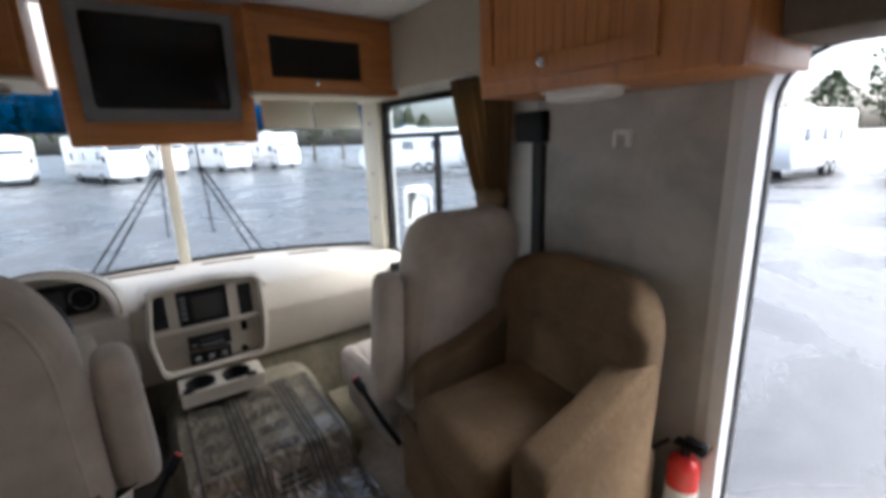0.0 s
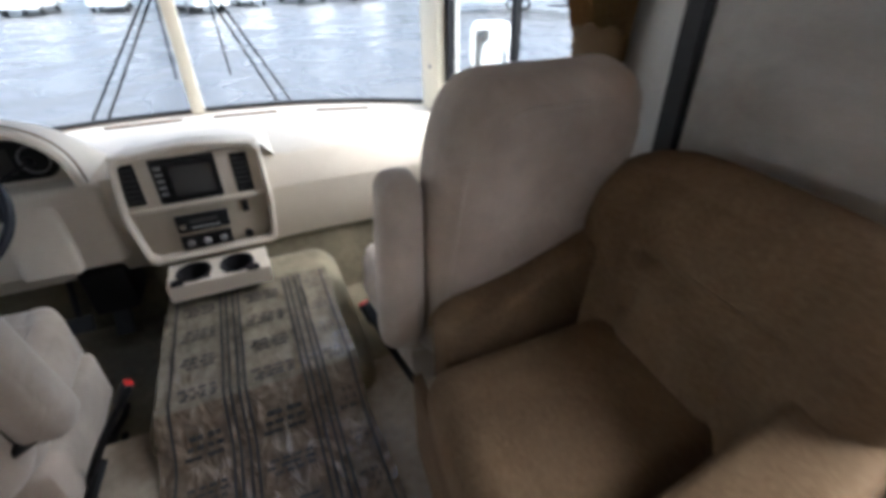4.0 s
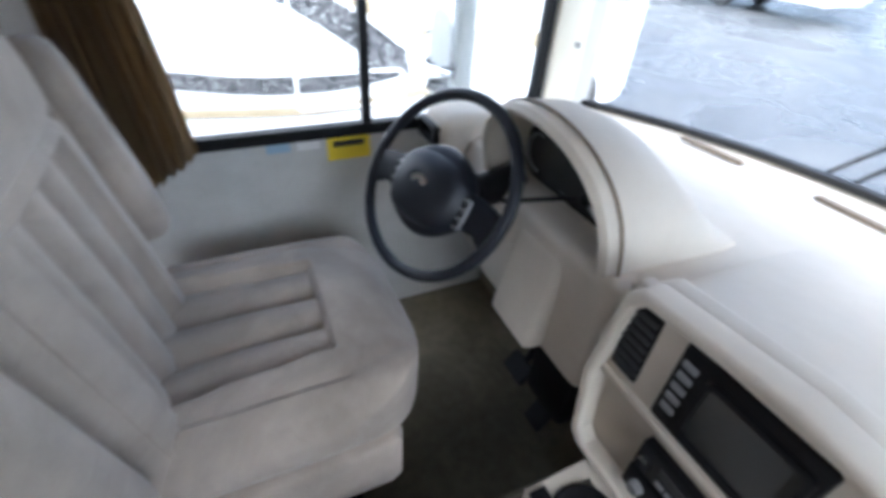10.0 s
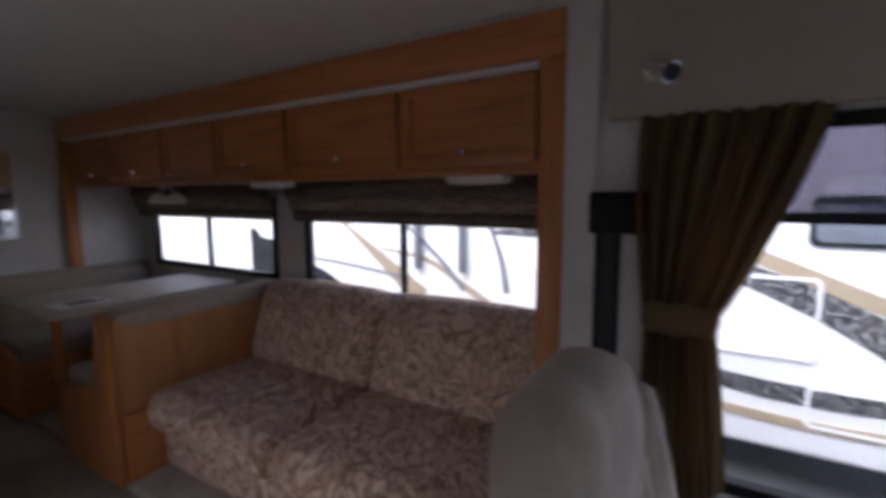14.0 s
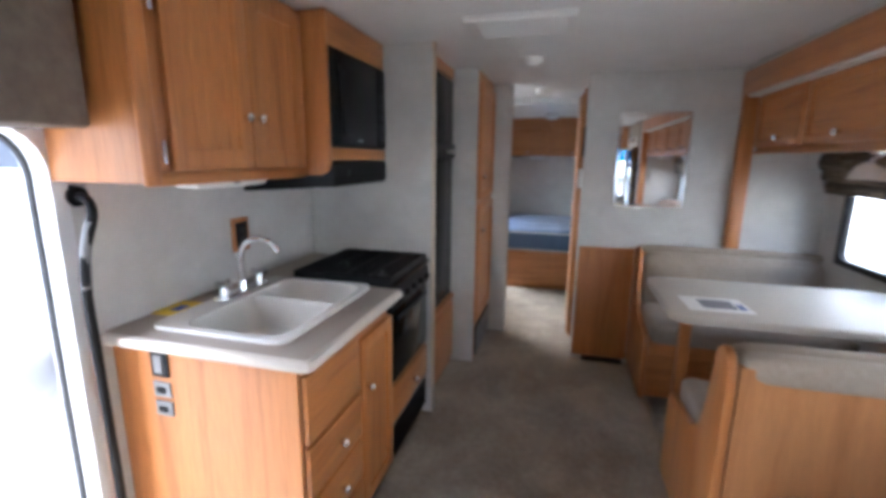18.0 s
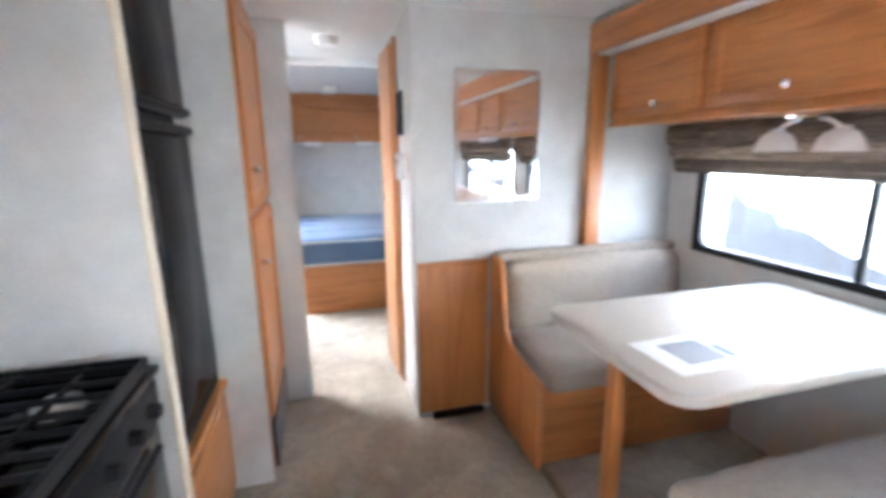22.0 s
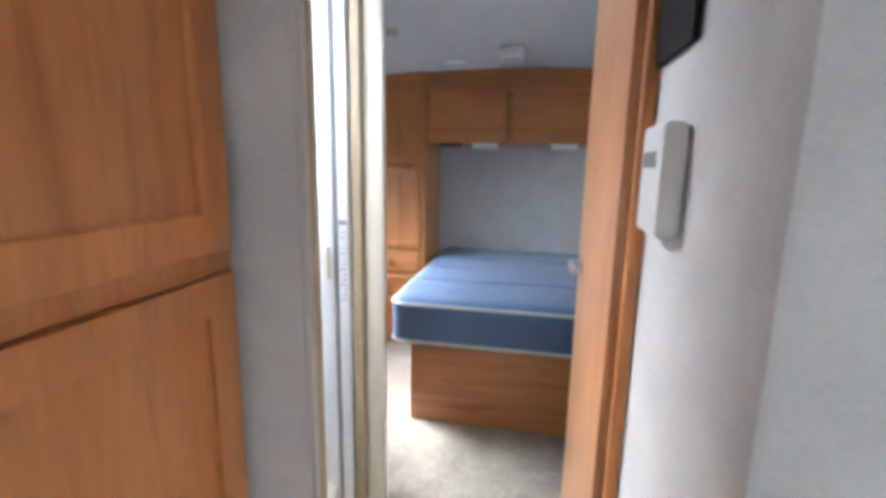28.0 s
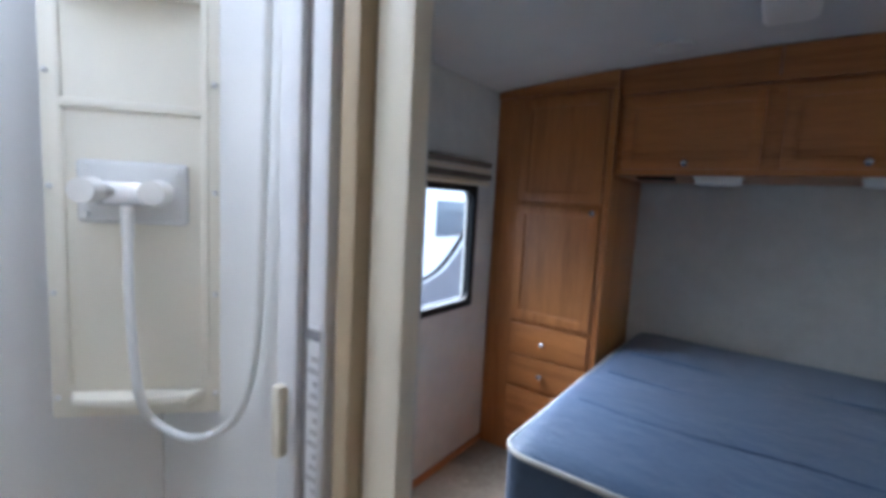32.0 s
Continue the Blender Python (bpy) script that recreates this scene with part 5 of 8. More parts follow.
fe = thing("fire_extinguisher", (1.77, 1.195, 0.0), "red fire extinguisher with a white label by the door", "fire extinguisher")
bm = bmesh.new()
rod(bm, (1.79, 1.195, 0.004), (1.79, 1.195, 0.25), 0.05, 0.05, 20)
bmesh.ops.create_uvsphere(bm, u_segments=20, v_segments=10, radius=0.05, matrix=Matrix.Translation((1.79, 1.195, 0.25)) @ Matrix.Diagonal((1, 1, 0.8, 1)))
part("cylinder", bm, RED, fe)
bm = bmesh.new()
ring(bm, [(1.79 + 0.0515 * math.cos(a * math.tau / 24), 1.195 + 0.0515 * math.sin(a * math.tau / 24)) for a in range(24)],
     [(1.79 + 0.0495 * math.cos(a * math.tau / 24), 1.195 + 0.0495 * math.sin(a * math.tau / 24)) for a in range(24)], "z", 0.08, 0.17)
part("label_band", bm, PAPER, fe, "white paper label")
bm = bmesh.new()
rod(bm, (1.79, 1.195, 0.28), (1.79, 1.195, 0.32), 0.017)
box(bm, 1.77, 1.81, 1.13, 1.23, 0.318, 0.332, bev=0.004)
box(bm, 1.775, 1.805, 1.12, 1.20, 0.345, 0.356, bev=0.004)
part("valve", bm, BLACK, fe)
bm = bmesh.new()
tube(bm, spline([(1.79, 1.25, 0.315), (1.75, 1.285, 0.27), (1.75, 1.29, 0.18)]), 0.008, 8)
part("hose", bm, BLACK, fe)

# entry step well
setting("step_front", boxes((1.28, 1.91, 1.14, 1.16, -0.42, -0.06)), CARPET_CAB, "carpeted side of the step well", "step well")
setting("step_rear", boxes((1.28, 1.91, 0.34, 0.36, -0.42, -0.06)), CARPET_CAB, "carpeted side of the step well", "step well")
setting("step_riser", boxes((1.26, 1.28, 0.36, 1.14, -0.42, -0.06)), CARPET_CAB, "carpeted riser of the step well", "step well")
setting("step_tread", boxes((1.28, 1.93, 0.36, 1.14, -0.46, -0.42)), CREAMTRIM, "cream ribbed entry step", "step")
setting("step_tread_upper", boxes((1.28, 1.50, 0.36, 1.14, -0.42, -0.21), bev=0.006), CREAMTRIM, "cream ribbed upper entry step", "step")
for k in range(7):
    setting("step_rib", boxes((1.53 + 0.05 * k, 1.54 + 0.05 * k, 0.38, 1.12, -0.42, -0.416)), CREAM, "raised rib of the entry step", "step")
setting("step_edge_front", boxes((1.275, 1.85, 1.128, 1.150, -0.004, 0.006), bev=0.002), STEEL, "bright metal edge strip along the step well", "trim")
setting("step_edge_side", boxes((1.265, 1.287, 0.36, 1.128, -0.004, 0.006), bev=0.002), STEEL, "bright metal edge strip along the step well", "trim")

# entry door frame and the open door outside
fr = thing("door_frame_entry", (1.88, 0.75, -0.42), "white metal frame of the entry door", "door frame", kind="structure")
bm = bmesh.new()
ring(bm, rounded(0.33, 1.16, -0.46, 1.585, 0.02, 6), rounded(0.375, 1.115, -0.42, 1.545, 0.14, 6), "x", 1.835, 1.935)
part("frame", bm, ALU, fr)
bm = bmesh.new()
ring(bm, rounded(0.37, 1.12, -0.425, 1.55, 0.14, 6), rounded(0.382, 1.108, -0.413, 1.538, 0.135, 6), "x", 1.90, 1.92)
part("seal", bm, RUBBER, fr)
od = thing("door_entry", (1.95, 1.14, -0.42), "white entry door swung open outside", "door", kind="structure")
DM = pose(1.94, 1.15, 0.56, 0, 0, 24)
bm = bmesh.new()
prism(bm, rounded(0.0, 0.72, -0.96, 0.98, 0.14, 6), "y", -0.02, 0.02, 0.004)
part("leaf", turned(bm, DM), WHITE, od)
bm = bmesh.new()
ring(bm, rounded(0.0, 0.72, -0.96, 0.98, 0.14, 6), rounded(0.06, 0.66, -0.90, 0.92, 0.10, 6), "y", -0.035, -0.02)
part("edge_frame", turned(bm, DM), ALU, od)
for z in (0.62, 0.0, -0.62):
    part("hinge", boxes((1.915, 1.95, 1.12, 1.15, 0.56 + z - 0.05, 0.56 + z + 0.05), bev=0.004), BLACK, od)
lever = thing("step_bracket", (1.95, 0.45, -0.42), "black grab handle low by the entry", "handle")
gh = thing("grab_rail", (1.83, 0.37, 0.1), "tall bent black grab rail with a painted grey highlight beside the door", "grab rail")
bm = bmesh.new()
tube(bm, spline([(1.845, 0.312, 1.343), (1.80, 0.312, 1.335), (1.775, 0.318, 1.29), (1.785, 0.345, 1.19), (1.785, 0.358, 1.08), (1.80, 0.348, 0.98), (1.80, 0.342, 0.60), (1.80, 0.342, 0.20), (1.805, 0.36, -0.38)], 6), 0.014, 10)
part("rail", bm, BLACK, gh)
# the rail's light grey highlight, laid on as a thin grey sleeve
bm = bmesh.new()
tube(bm, spline([(1.777, 0.325, 1.27), (1.785, 0.345, 1.19), (1.785, 0.358, 1.08)], 6), 0.0145, 10)
part("painted_highlight", bm, GREY, gh)
bm = bmesh.new()
rod(bm, (1.849, 0.312, 1.343), (1.825, 0.312, 1.342), 0.032, 0.03, 14)
part("flange", bm, BLACK, gh)
bm = bmesh.new()
tube(bm, spline([(1.93, 0.40, -0.42), (1.95, 0.41, -0.25), (1.93, 0.43, -0.18)]), 0.012, 8)
part("handle", bm, BLACK, lever)

# ---- galley ----
ctr = thing("kitchen_counter", (1.46, -0.03, 0.86), "beige speckled laminate worktop with a pale rounded edge", "worktop")
bm = bmesh.new()
ring(bm, rounded(1.12, XR - 0.003, -0.43, 0.285, 0.016, 6), rounded(1.248, 1.722, -0.42, 0.208, 0.03, 6), "z", 0.872, 0.91)
part("top", bm, COUNTER, ctr)
part("range_back_strip", boxes((1.635, XR - 0.003, -0.982, -0.43, 0.872, 0.91)), COUNTER, ctr)
bm = bmesh.new()
tube(bm, [(1.118, -0.425, 0.891), (1.118, 0.270, 0.891), (1.122, 0.283, 0.891), (1.135, 0.287, 0.891), (1.84, 0.287, 0.891)], 0.0195, 8)
part("edge_band", bm, mottled("counter_edge", (0.58, 0.53, 0.45), (0.62, 0.57, 0.49), 60, 0.4), ctr, "paler rounded front edge")
bc = thing("base_cabinet", (1.46, -0.04, 0.0), "oak base cabinet with drawers and a door under the sink", "cabinet")
bm = ring(bmesh.new(), rounded(1.17, XR - 0.003, -0.43, 0.262, 0.002, 1), rounded(1.19, XR - 0.02, -0.413, 0.245, 0.002, 1), "z", 0.07, 0.872)
part("body", bm, OAK, bc)
part("kick", boxes((1.23, XR - 0.003, -0.43, 0.245, 0.0, 0.07)), BLACK, bc)
for z0, z1, nm in ((0.612, 0.835, "false_front"), (0.425, 0.598, "drawer"), (0.25, 0.411, "drawer"), (0.085, 0.236, "drawer")):
    bm = bmesh.new()
    box(bm, 1.148, 1.168, -0.105, 0.25, z0, z1, bev=0.006, seg=2)
    d = part(nm, bm, OAK_Y, bc)
    if nm == "drawer":
        bm = bmesh.new()
        part("knob", knob(bm, (1.148, 0.07, (z0 + z1) / 2), (-1, 0, 0)), CHROME, d, "brushed metal knob")
cab_door(bc, "x", -1, 1.17, -0.427, -0.115, 0.085, 0.795, knob_at=(-0.155, 0.60), material=OAK, w=0.055)
for z0, z1 in ((0.775, 0.865), (0.705, 0.757), (0.64, 0.69)):
    p = thing("switch_plate", (1.62, 0.305, z0), "dark switch plate on the counter end panel", "switch", "end panel switches")
    part("plate", boxes((1.625, 1.69, 0.262, 0.270, z0, z1), bev=0.003), GREY if z0 < 0.72 else BLACK, p)
    part("rocker", boxes((1.641, 1.674, 0.269, 0.276, z0 + 0.015, z1 - 0.015), bev=0.003), BLACK if z0 < 0.72 else GREY, p)

# double sink
sk2 = thing("kitchen_sink", (1.45, -0.08, 0.91), "white plastic double-bowl sink set in the worktop", "sink")
bm = bmesh.new()
ring(bm, rounded(1.236, 1.742, -0.427, 0.220, 0.045, 6), rounded(1.266, 1.642, -0.398, 0.190, 0.06, 6), "z", 0.908, 0.922)
part("rim", bm, SINK, sk2)
part("divider", boxes((1.266, 1.642, -0.188, -0.158, 0.80, 0.913), bev=0.012, seg=3), SINK, sk2)
for y0, y1 in ((-0.178, 0.200), (-0.408, -0.168)):
    bm = bmesh.new()
    loops = []
    for z, s in ((0.915, 0.0), (0.86, 0.010), (0.79, 0.022), (0.765, 0.05), (0.760, 0.09)):
        o = rounded(1.256 + s, 1.652 - s, y0 + s, y1 - s, 0.06, 6)
        loops.append([bm.verts.new((a, b, z)) for a, b in o])
    for a, b in zip(loops, loops[1:]):
        for i in range(len(a)):
            bm.faces.new((a[i], a[(i + 1) % len(a)], b[(i + 1) % len(a)], b[i]))
    bm.faces.new(loops[-1])
    part("bowl", bm, SINK, sk2)
    bm = bmesh.new()
    rod(bm, (1.46, (y0 + y1) / 2, 0.758), (1.46, (y0 + y1) / 2, 0.764), 0.04, 0.036, 18)
    part("drain", bm, STEEL, sk2)
fa = thing("faucet", (1.69, -0.08, 0.92), "chrome high-arc faucet with two cross handles", "faucet")
bm = bmesh.new()
prism(bm, rounded(1.672, 1.732, -0.328, -0.040, 0.026), "z", 0.912, 0.932, 0.004)
part("base_plate", bm, CHROME, fa)
bm = bmesh.new()
tube(bm, spline([(1.702, -0.184, 0.925), (1.702, -0.184, 1.035), (1.697, -0.186, 1.09), (1.672, -0.194, 1.127), (1.63, -0.206, 1.138), (1.588, -0.217, 1.128), (1.566, -0.223, 1.108)], 6), 0.0105, 10)
rod(bm, (1.567, -0.2225, 1.112), (1.556, -0.226, 1.086), 0.014, 0.013, 14)
rod(bm, (1.702, -0.184, 0.925), (1.702, -0.184, 0.970), 0.021, 0.014, 14)
part("spout", bm, CHROME, fa)
for y in (-0.288, -0.080):
    bm = bmesh.new()
    rod(bm, (1.702, y, 0.93), (1.702, y, 0.968), 0.021, 0.016, 12)
    rod(bm, (1.668, y, 0.980), (1.736, y, 0.980), 0.010)
    rod(bm, (1.702, y - 0.034, 0.980), (1.702, y + 0.034, 0.980), 0.010)
    part("cross_handle", bm, CHROME, fa)
yc = thing("notice_card", (1.74, 0.08, 0.911), "yellow notice card lying on the worktop", "card")
part("card", turned(boxes((-0.055, 0.055, -0.075, 0.075, 0.0, 0.002)), pose(1.797, 0.035, 0.911, 0, 0, 2)), YELLOW, yc)
part("print", turned(boxes((-0.02, 0.02, -0.03, 0.03, 0.002, 0.0025)), pose(1.797, 0.035, 0.911, 0, 0, 2)), BLUEINK, yc)

# range
rg = thing("gas_range", (1.41, -0.69, 0.0), "black gas range with a slotted grate and dark oven door", "range")
bm = boxes((1.175, 1.635, -0.982, -0.433, 0.45, 0.905))
part("body", bm, BLACK, rg)
part("cooktop", boxes((1.145, 1.635, -0.984, -0.432, 0.905, 0.925), bev=0.006), BLACKGLOSS, rg)
part("oven_door", boxes((1.153, 1.175, -0.955, -0.42, 0.46, 0.79), bev=0.006), BLACKGLOSS, rg)
part("control_strip", boxes((1.147, 1.175, -0.96, -0.415, 0.80, 0.90), bev=0.006), BLACK, rg)
bm = bmesh.new()
rod(bm, (1.14, -0.90, 0.76), (1.14, -0.47, 0.76), 0.009)
part("oven_handle", bm, BLACK, rg)
for k in range(5):
    bm = bmesh.new()
    rod(bm, (1.147, -0.90 + 0.10 * k, 0.85), (1.125, -0.90 + 0.10 * k, 0.85), 0.018, 0.015, 14)
    part("dial", bm, BLACK, rg)
for x, y in ((1.265, -0.82), (1.265, -0.55), (1.505, -0.69)):
    bm = bmesh.new()
    rod(bm, (x, y, 0.925), (x, y, 0.940), 0.045, 0.04, 18)
    rod(bm, (x, y, 0.940), (x, y, 0.946), 0.030, 0.026, 18)
    part("burner", bm, STEEL, rg, "metal gas burner")
gr = part("grate", boxes((1.155, 1.625, -0.955, -0.943, 0.925, 0.957), (1.155, 1.625, -0.437, -0.425, 0.925, 0.957), (1.155, 1.167, -0.955, -0.425, 0.925, 0.957), (1.613, 1.625, -0.955, -0.425, 0.925, 0.957), bev=0.003, seg=1), BLACK, rg)
for k in range(9):
    y = -0.915 + 0.0565 * k
    part("grate_bar", boxes((1.165, 1.615, y - 0.005, y + 0.005, 0.944, 0.957), bev=0.002, seg=1), BLACK, gr)
for k in range(3):
    x = 1.265 + 0.12 * k
    part("grate_bar", boxes((x - 0.005, x + 0.005, -0.945, -0.435, 0.940, 0.953), bev=0.002, seg=1), BLACK, gr)
rd = thing("range_base_cabinet", (1.4, -0.69, 0.0), "oak drawer cabinet under the range", "cabinet")
part("body", boxes((1.17, XR - 0.01, -0.982, -0.433, 0.07, 0.45)), OAK, rd)
dr = part("drawer", boxes((1.148, 1.168, -0.95, -0.42, 0.27, 0.44), bev=0.006), OAK_Y, rd)
bm = bmesh.new()
part("knob", knob(bm, (1.148, -0.69, 0.36), (-1, 0, 0)), CHROME, dr, "brushed metal knob")
part("furnace_grille", boxes((1.158, 1.168, -0.95, -0.42, 0.08, 0.255), bev=0.003), GREY, rd, "grey floor register")
for k in range(8):
    part("slat", boxes((1.152, 1.16, -0.94, -0.43, 0.09 + 0.02 * k, 0.098 + 0.02 * k)), BLACK, rd)

# upper cabinets, microwave and hood
kc = thing("upper_cabinet", (1.68, -0.07, 1.35), "oak upper cabinet with two beaded doors over the sink", "cabinet")
part("body", boxes((1.515, XR - 0.003, -0.390, 0.37, 1.387, TOP - 0.004), bev=0.006), OAK, kc)
cab_door(kc, "x", -1, 1.515, -0.048, 0.285, 1.422, 2.0, beads=5, knob_at=(-0.008, 1.587), w=0.06)
cab_door(kc, "x", -1, 1.515, -0.375, -0.052, 1.422, 2.0, beads=5, knob_at=(-0.075, 1.587), w=0.06)
part("bottom_rail", boxes((1.50, 1.52, -0.388, 0.37, 1.379, 1.417), bev=0.008), OAK_Y, kc)
part("end_post", boxes((1.495, 1.52, 0.325, 0.375, 1.379, TOP - 0.004), bev=0.012, seg=3), OAK, kc)
for z in (1.47, 1.85):
    bm = bmesh.new()
    rod(bm, (1.492, 0.315, z - 0.03), (1.492, 0.315, z + 0.03), 0.007)
    part("hinge", bm, CHROME, kc)
l2 = thing("under_cabinet_light", (1.60, -0.05, 1.35), "slim white plastic light under the upper cabinet", "light fixture", "cabinet lights")
part("lens", soft(1.625, -0.043, 1.372, 0.05, 0.168, 0.014, 0.011, (0, 0, 0.006), 6), WHITE, l2)
for y in (-0.213, 0.127):
    part("end_cap", soft(1.625, y, 1.376, 0.050, 0.010, 0.0105, 0.008, (0, 0, 0), 4), WHITE, l2)
part("switch", boxes((1.569, 1.576, -0.06, -0.03, 1.367, 1.377), bev=0.002), GREY, l2)
MX = 1.40
mc = thing("microwave_cabinet", (1.68, -0.68, 1.38), "oak cabinet that holds the microwave, proud of its neighbour", "cabinet")
part("body", boxes((MX + 0.03, XR - 0.003, -0.982, -0.413, 1.446, TOP - 0.004)), OAK, mc)
bm = bmesh.new()
prism(bm, [(MX, TOP - 0.004), (MX, 1.437), (MX + 0.015, 1.402), (MX + 0.05, 1.387), (XR - 0.004, 1.387), (XR - 0.004, TOP - 0.004)], "y", -0.412, -0.393, 0.003)
part("side_panel", bm, OAK, mc)
part("top_rail", boxes((MX, MX + 0.03, -0.982, -0.413, 1.90, TOP - 0.004), bev=0.003), OAK_Y, mc)
part("bottom_rail", boxes((MX - 0.004, MX + 0.03, -0.982, -0.413, 1.448, 1.50), bev=0.004), OAK_Y, mc)
mw = thing("microwave", (MX, -0.69, 1.465), "black built-in microwave oven with a dark window", "microwave")
part("case", boxes((MX - 0.004, MX + 0.03, -0.978, -0.417, 1.503, 1.898), bev=0.006), BLACK, mw)
OVEN = mottled("oven_glass", (0.006, 0.006, 0.007), (0.009, 0.009, 0.010), 3, 0.34, spec=0.14)
part("door", boxes((MX - 0.020, MX - 0.004, -0.84, -0.43, 1.51, 1.885), bev=0.006), OVEN, mw)
part("window", boxes((MX - 0.0225, MX - 0.019, -0.80, -0.49, 1.56, 1.83), bev=0.001), OVEN, mw, "dark window")
part("control_panel", boxes((MX - 0.018, MX - 0.004, -0.955, -0.848, 1.51, 1.885), bev=0.004), BLACK, mw)
bm = bmesh.new()
tube(bm, [(MX - 0.018, -0.455, 1.55), (MX - 0.038, -0.455, 1.55), (MX - 0.038, -0.455, 1.80), (MX - 0.018, -0.455, 1.83)], 0.008, 8)
part("handle", bm, BLACK, mw)
part("logo_bar", boxes((MX - 0.0215, MX - 0.0205, -0.67, -0.62, 1.53, 1.54)), STEEL, mw)
for k in range(5):
    part("key", boxes((MX - 0.021, MX - 0.017, -0.94, -0.865, 1.545 + 0.05 * k, 1.575 + 0.05 * k), bev=0.001), NAVY, mw)
hd = thing("range_hood", (1.62, -0.68, 1.31), "black range hood under the microwave", "range hood")
bm = bmesh.new()
prism(bm, [(1.845, 1.445), (MX + 0.005, 1.445), (MX - 0.005, 1.435), (MX - 0.005, 1.345), (MX + 0.01, 1.335), (1.845, 1.31)], "y", -0.982, -0.414, 0.004)
part("shell", bm, BLACK, hd)
part("filter", turned(boxes((-0.15, 0.15, -0.2, 0.2, -0.004, 0.0)), pose(1.63, -0.70, 1.319, 0, 3.3, 0)), STEEL, hd)
part("switch", boxes((MX - 0.009, MX - 0.004, -0.56, -0.52, 1.38, 1.405), bev=0.002), NAVY, hd)
ol = thing("wall_outlet", (1.84, -0.32, 1.07), "black outlet with an oak surround over the worktop", "outlet")
part("surround", boxes((1.838, 1.849, -0.418, -0.314, 1.045, 1.195), bev=0.003), OAK, ol)
part("plate", boxes((1.832, 1.839, -0.401, -0.331, 1.065, 1.175), bev=0.003), BLACK, ol)
for z in (1.10, 1.14):
    part("socket", boxes((1.830, 1.833, -0.383, -0.349, z - 0.014, z + 0.014), bev=0.001), RUBBER, ol)

# fridge
FRIDGE = mottled("fridge_black", (0.005, 0.005, 0.006), (0.008, 0.008, 0.009), 3, 0.12, spec=0.04)
fg = thing("refrigerator", (1.5, -1.39, 0.5), "glossy black two-door refrigerator in a wall recess", "refrigerator")
part("case", boxes((1.24, XR - 0.01, -1.697, -1.027, 0.517, 1.96)), BLACK, fg)
for z0, z1 in ((1.515, 1.95), (0.56, 1.495)):
    d = part("door", boxes((1.20, 1.24, -1.690, -1.034, z0, z1), bev=0.008), FRIDGE, fg)
    part("panel", boxes((1.194, 1.201, -1.650, -1.074, z0 + 0.04, z1 - 0.04), bev=0.002), FRIDGE, d, "glossy black panel")
    zz = z0 + 0.02 if z0 > 1 else z1 - 0.02
    part("handle", boxes((1.18, 1.20, -1.675, -1.10, zz - 0.012, zz + 0.012), bev=0.005), BLACK, d)
part("badge", boxes((1.192, 1.194, -1.44, -1.34, 1.53, 1.545)), STEEL, fg)
part("foot_strip", boxes((1.205, 1.24, -1.693, -1.030, 0.519, 0.555)), BLACK, fg)
fp = thing("fridge_base_cabinet", (1.5, -1.39, 0.0), "oak panel cabinet under the refrigerator", "cabinet")
part("body", boxes((1.20, XR - 0.01, -1.700, -1.024, 0.0, 0.515)), OAK, fp)
part("panel_door", boxes((1.18, 1.198, -1.680, -1.044, 0.05, 0.46), bev=0.005), OAK_Y, fp)
part("top_lip", boxes((1.175, 1.198, -1.700, -1.024, 0.485, 0.515), bev=0.004), OAK_Y, fp)
setting("trim_fridge_head", boxes((1.20, XR, -1.700, -1.024, 1.962, TOP - 0.004)), OAK_Y, "oak strip over the refrigerator", "trim")

# pantry
pt = thing("pantry_cabinet", (1.4, -2.03, 0.0), "tall oak pantry with two framed doors beside the hall", "cabinet")
part("body", boxes((1.037, XR - 0.01, -2.358, -1.724, 0.0, TOP - 0.004)), OAK, pt)
cab_door(pt, "x", -1, 1.037, -2.34, -1.74, 1.185, 1.96, knob_at=(-1.785, 1.335), w=0.065)
cab_door(pt, "x", -1, 1.037, -2.34, -1.74, 0.29, 1.145, knob_at=(-1.785, 0.965), w=0.065)
part("register", boxes((1.022, 1.035, -2.32, -1.76, 0.03, 0.25), bev=0.003), BLACK, pt, "black air register")
for k in range(9):
    part("slat", boxes((1.017, 1.023, -2.31, -1.77, 0.045 + 0.022 * k, 0.055 + 0.022 * k)), GREY, pt)

# ---- slide-out: trim, cabinets, shades ----
setting("wall_over_slide", boxes((-0.66, -0.60, -2.0, 1.78, 1.90, 2.10)), VINYL, "wall over the slide-out", "wall")
setting("trim_slide_head", boxes((-0.66, -0.572, -1.998, 1.796, 1.862, 1.998), bev=0.005), OAK_Y, "oak header along the slide-out", "trim")
setting("trim_slide_strip", boxes((-0.66, -0.590, -1.94, 1.712, 1.845, 1.860), bev=0.003), CEIL, "pale strip under the oak header", "trim")
setting("trim_slide_front", boxes((-0.66, -0.575, 1.714, 1.796, 0.0, 1.860), bev=0.005), OAK, "upright oak trim at the front of the slide-out", "trim")
setting("trim_slide_rear", boxes((-0.66, -0.575, -1.996, -1.945, 0.06, 1.860), bev=0.005), OAK, "upright oak trim at the rear of the slide-out", "trim")
setting("trim_slide_wall", boxes((-0.595, -0.575, 1.80, 1.90, 0.0, TOP - 0.004)), VINYL, "pale wall strip beside the oak trim", "trim")

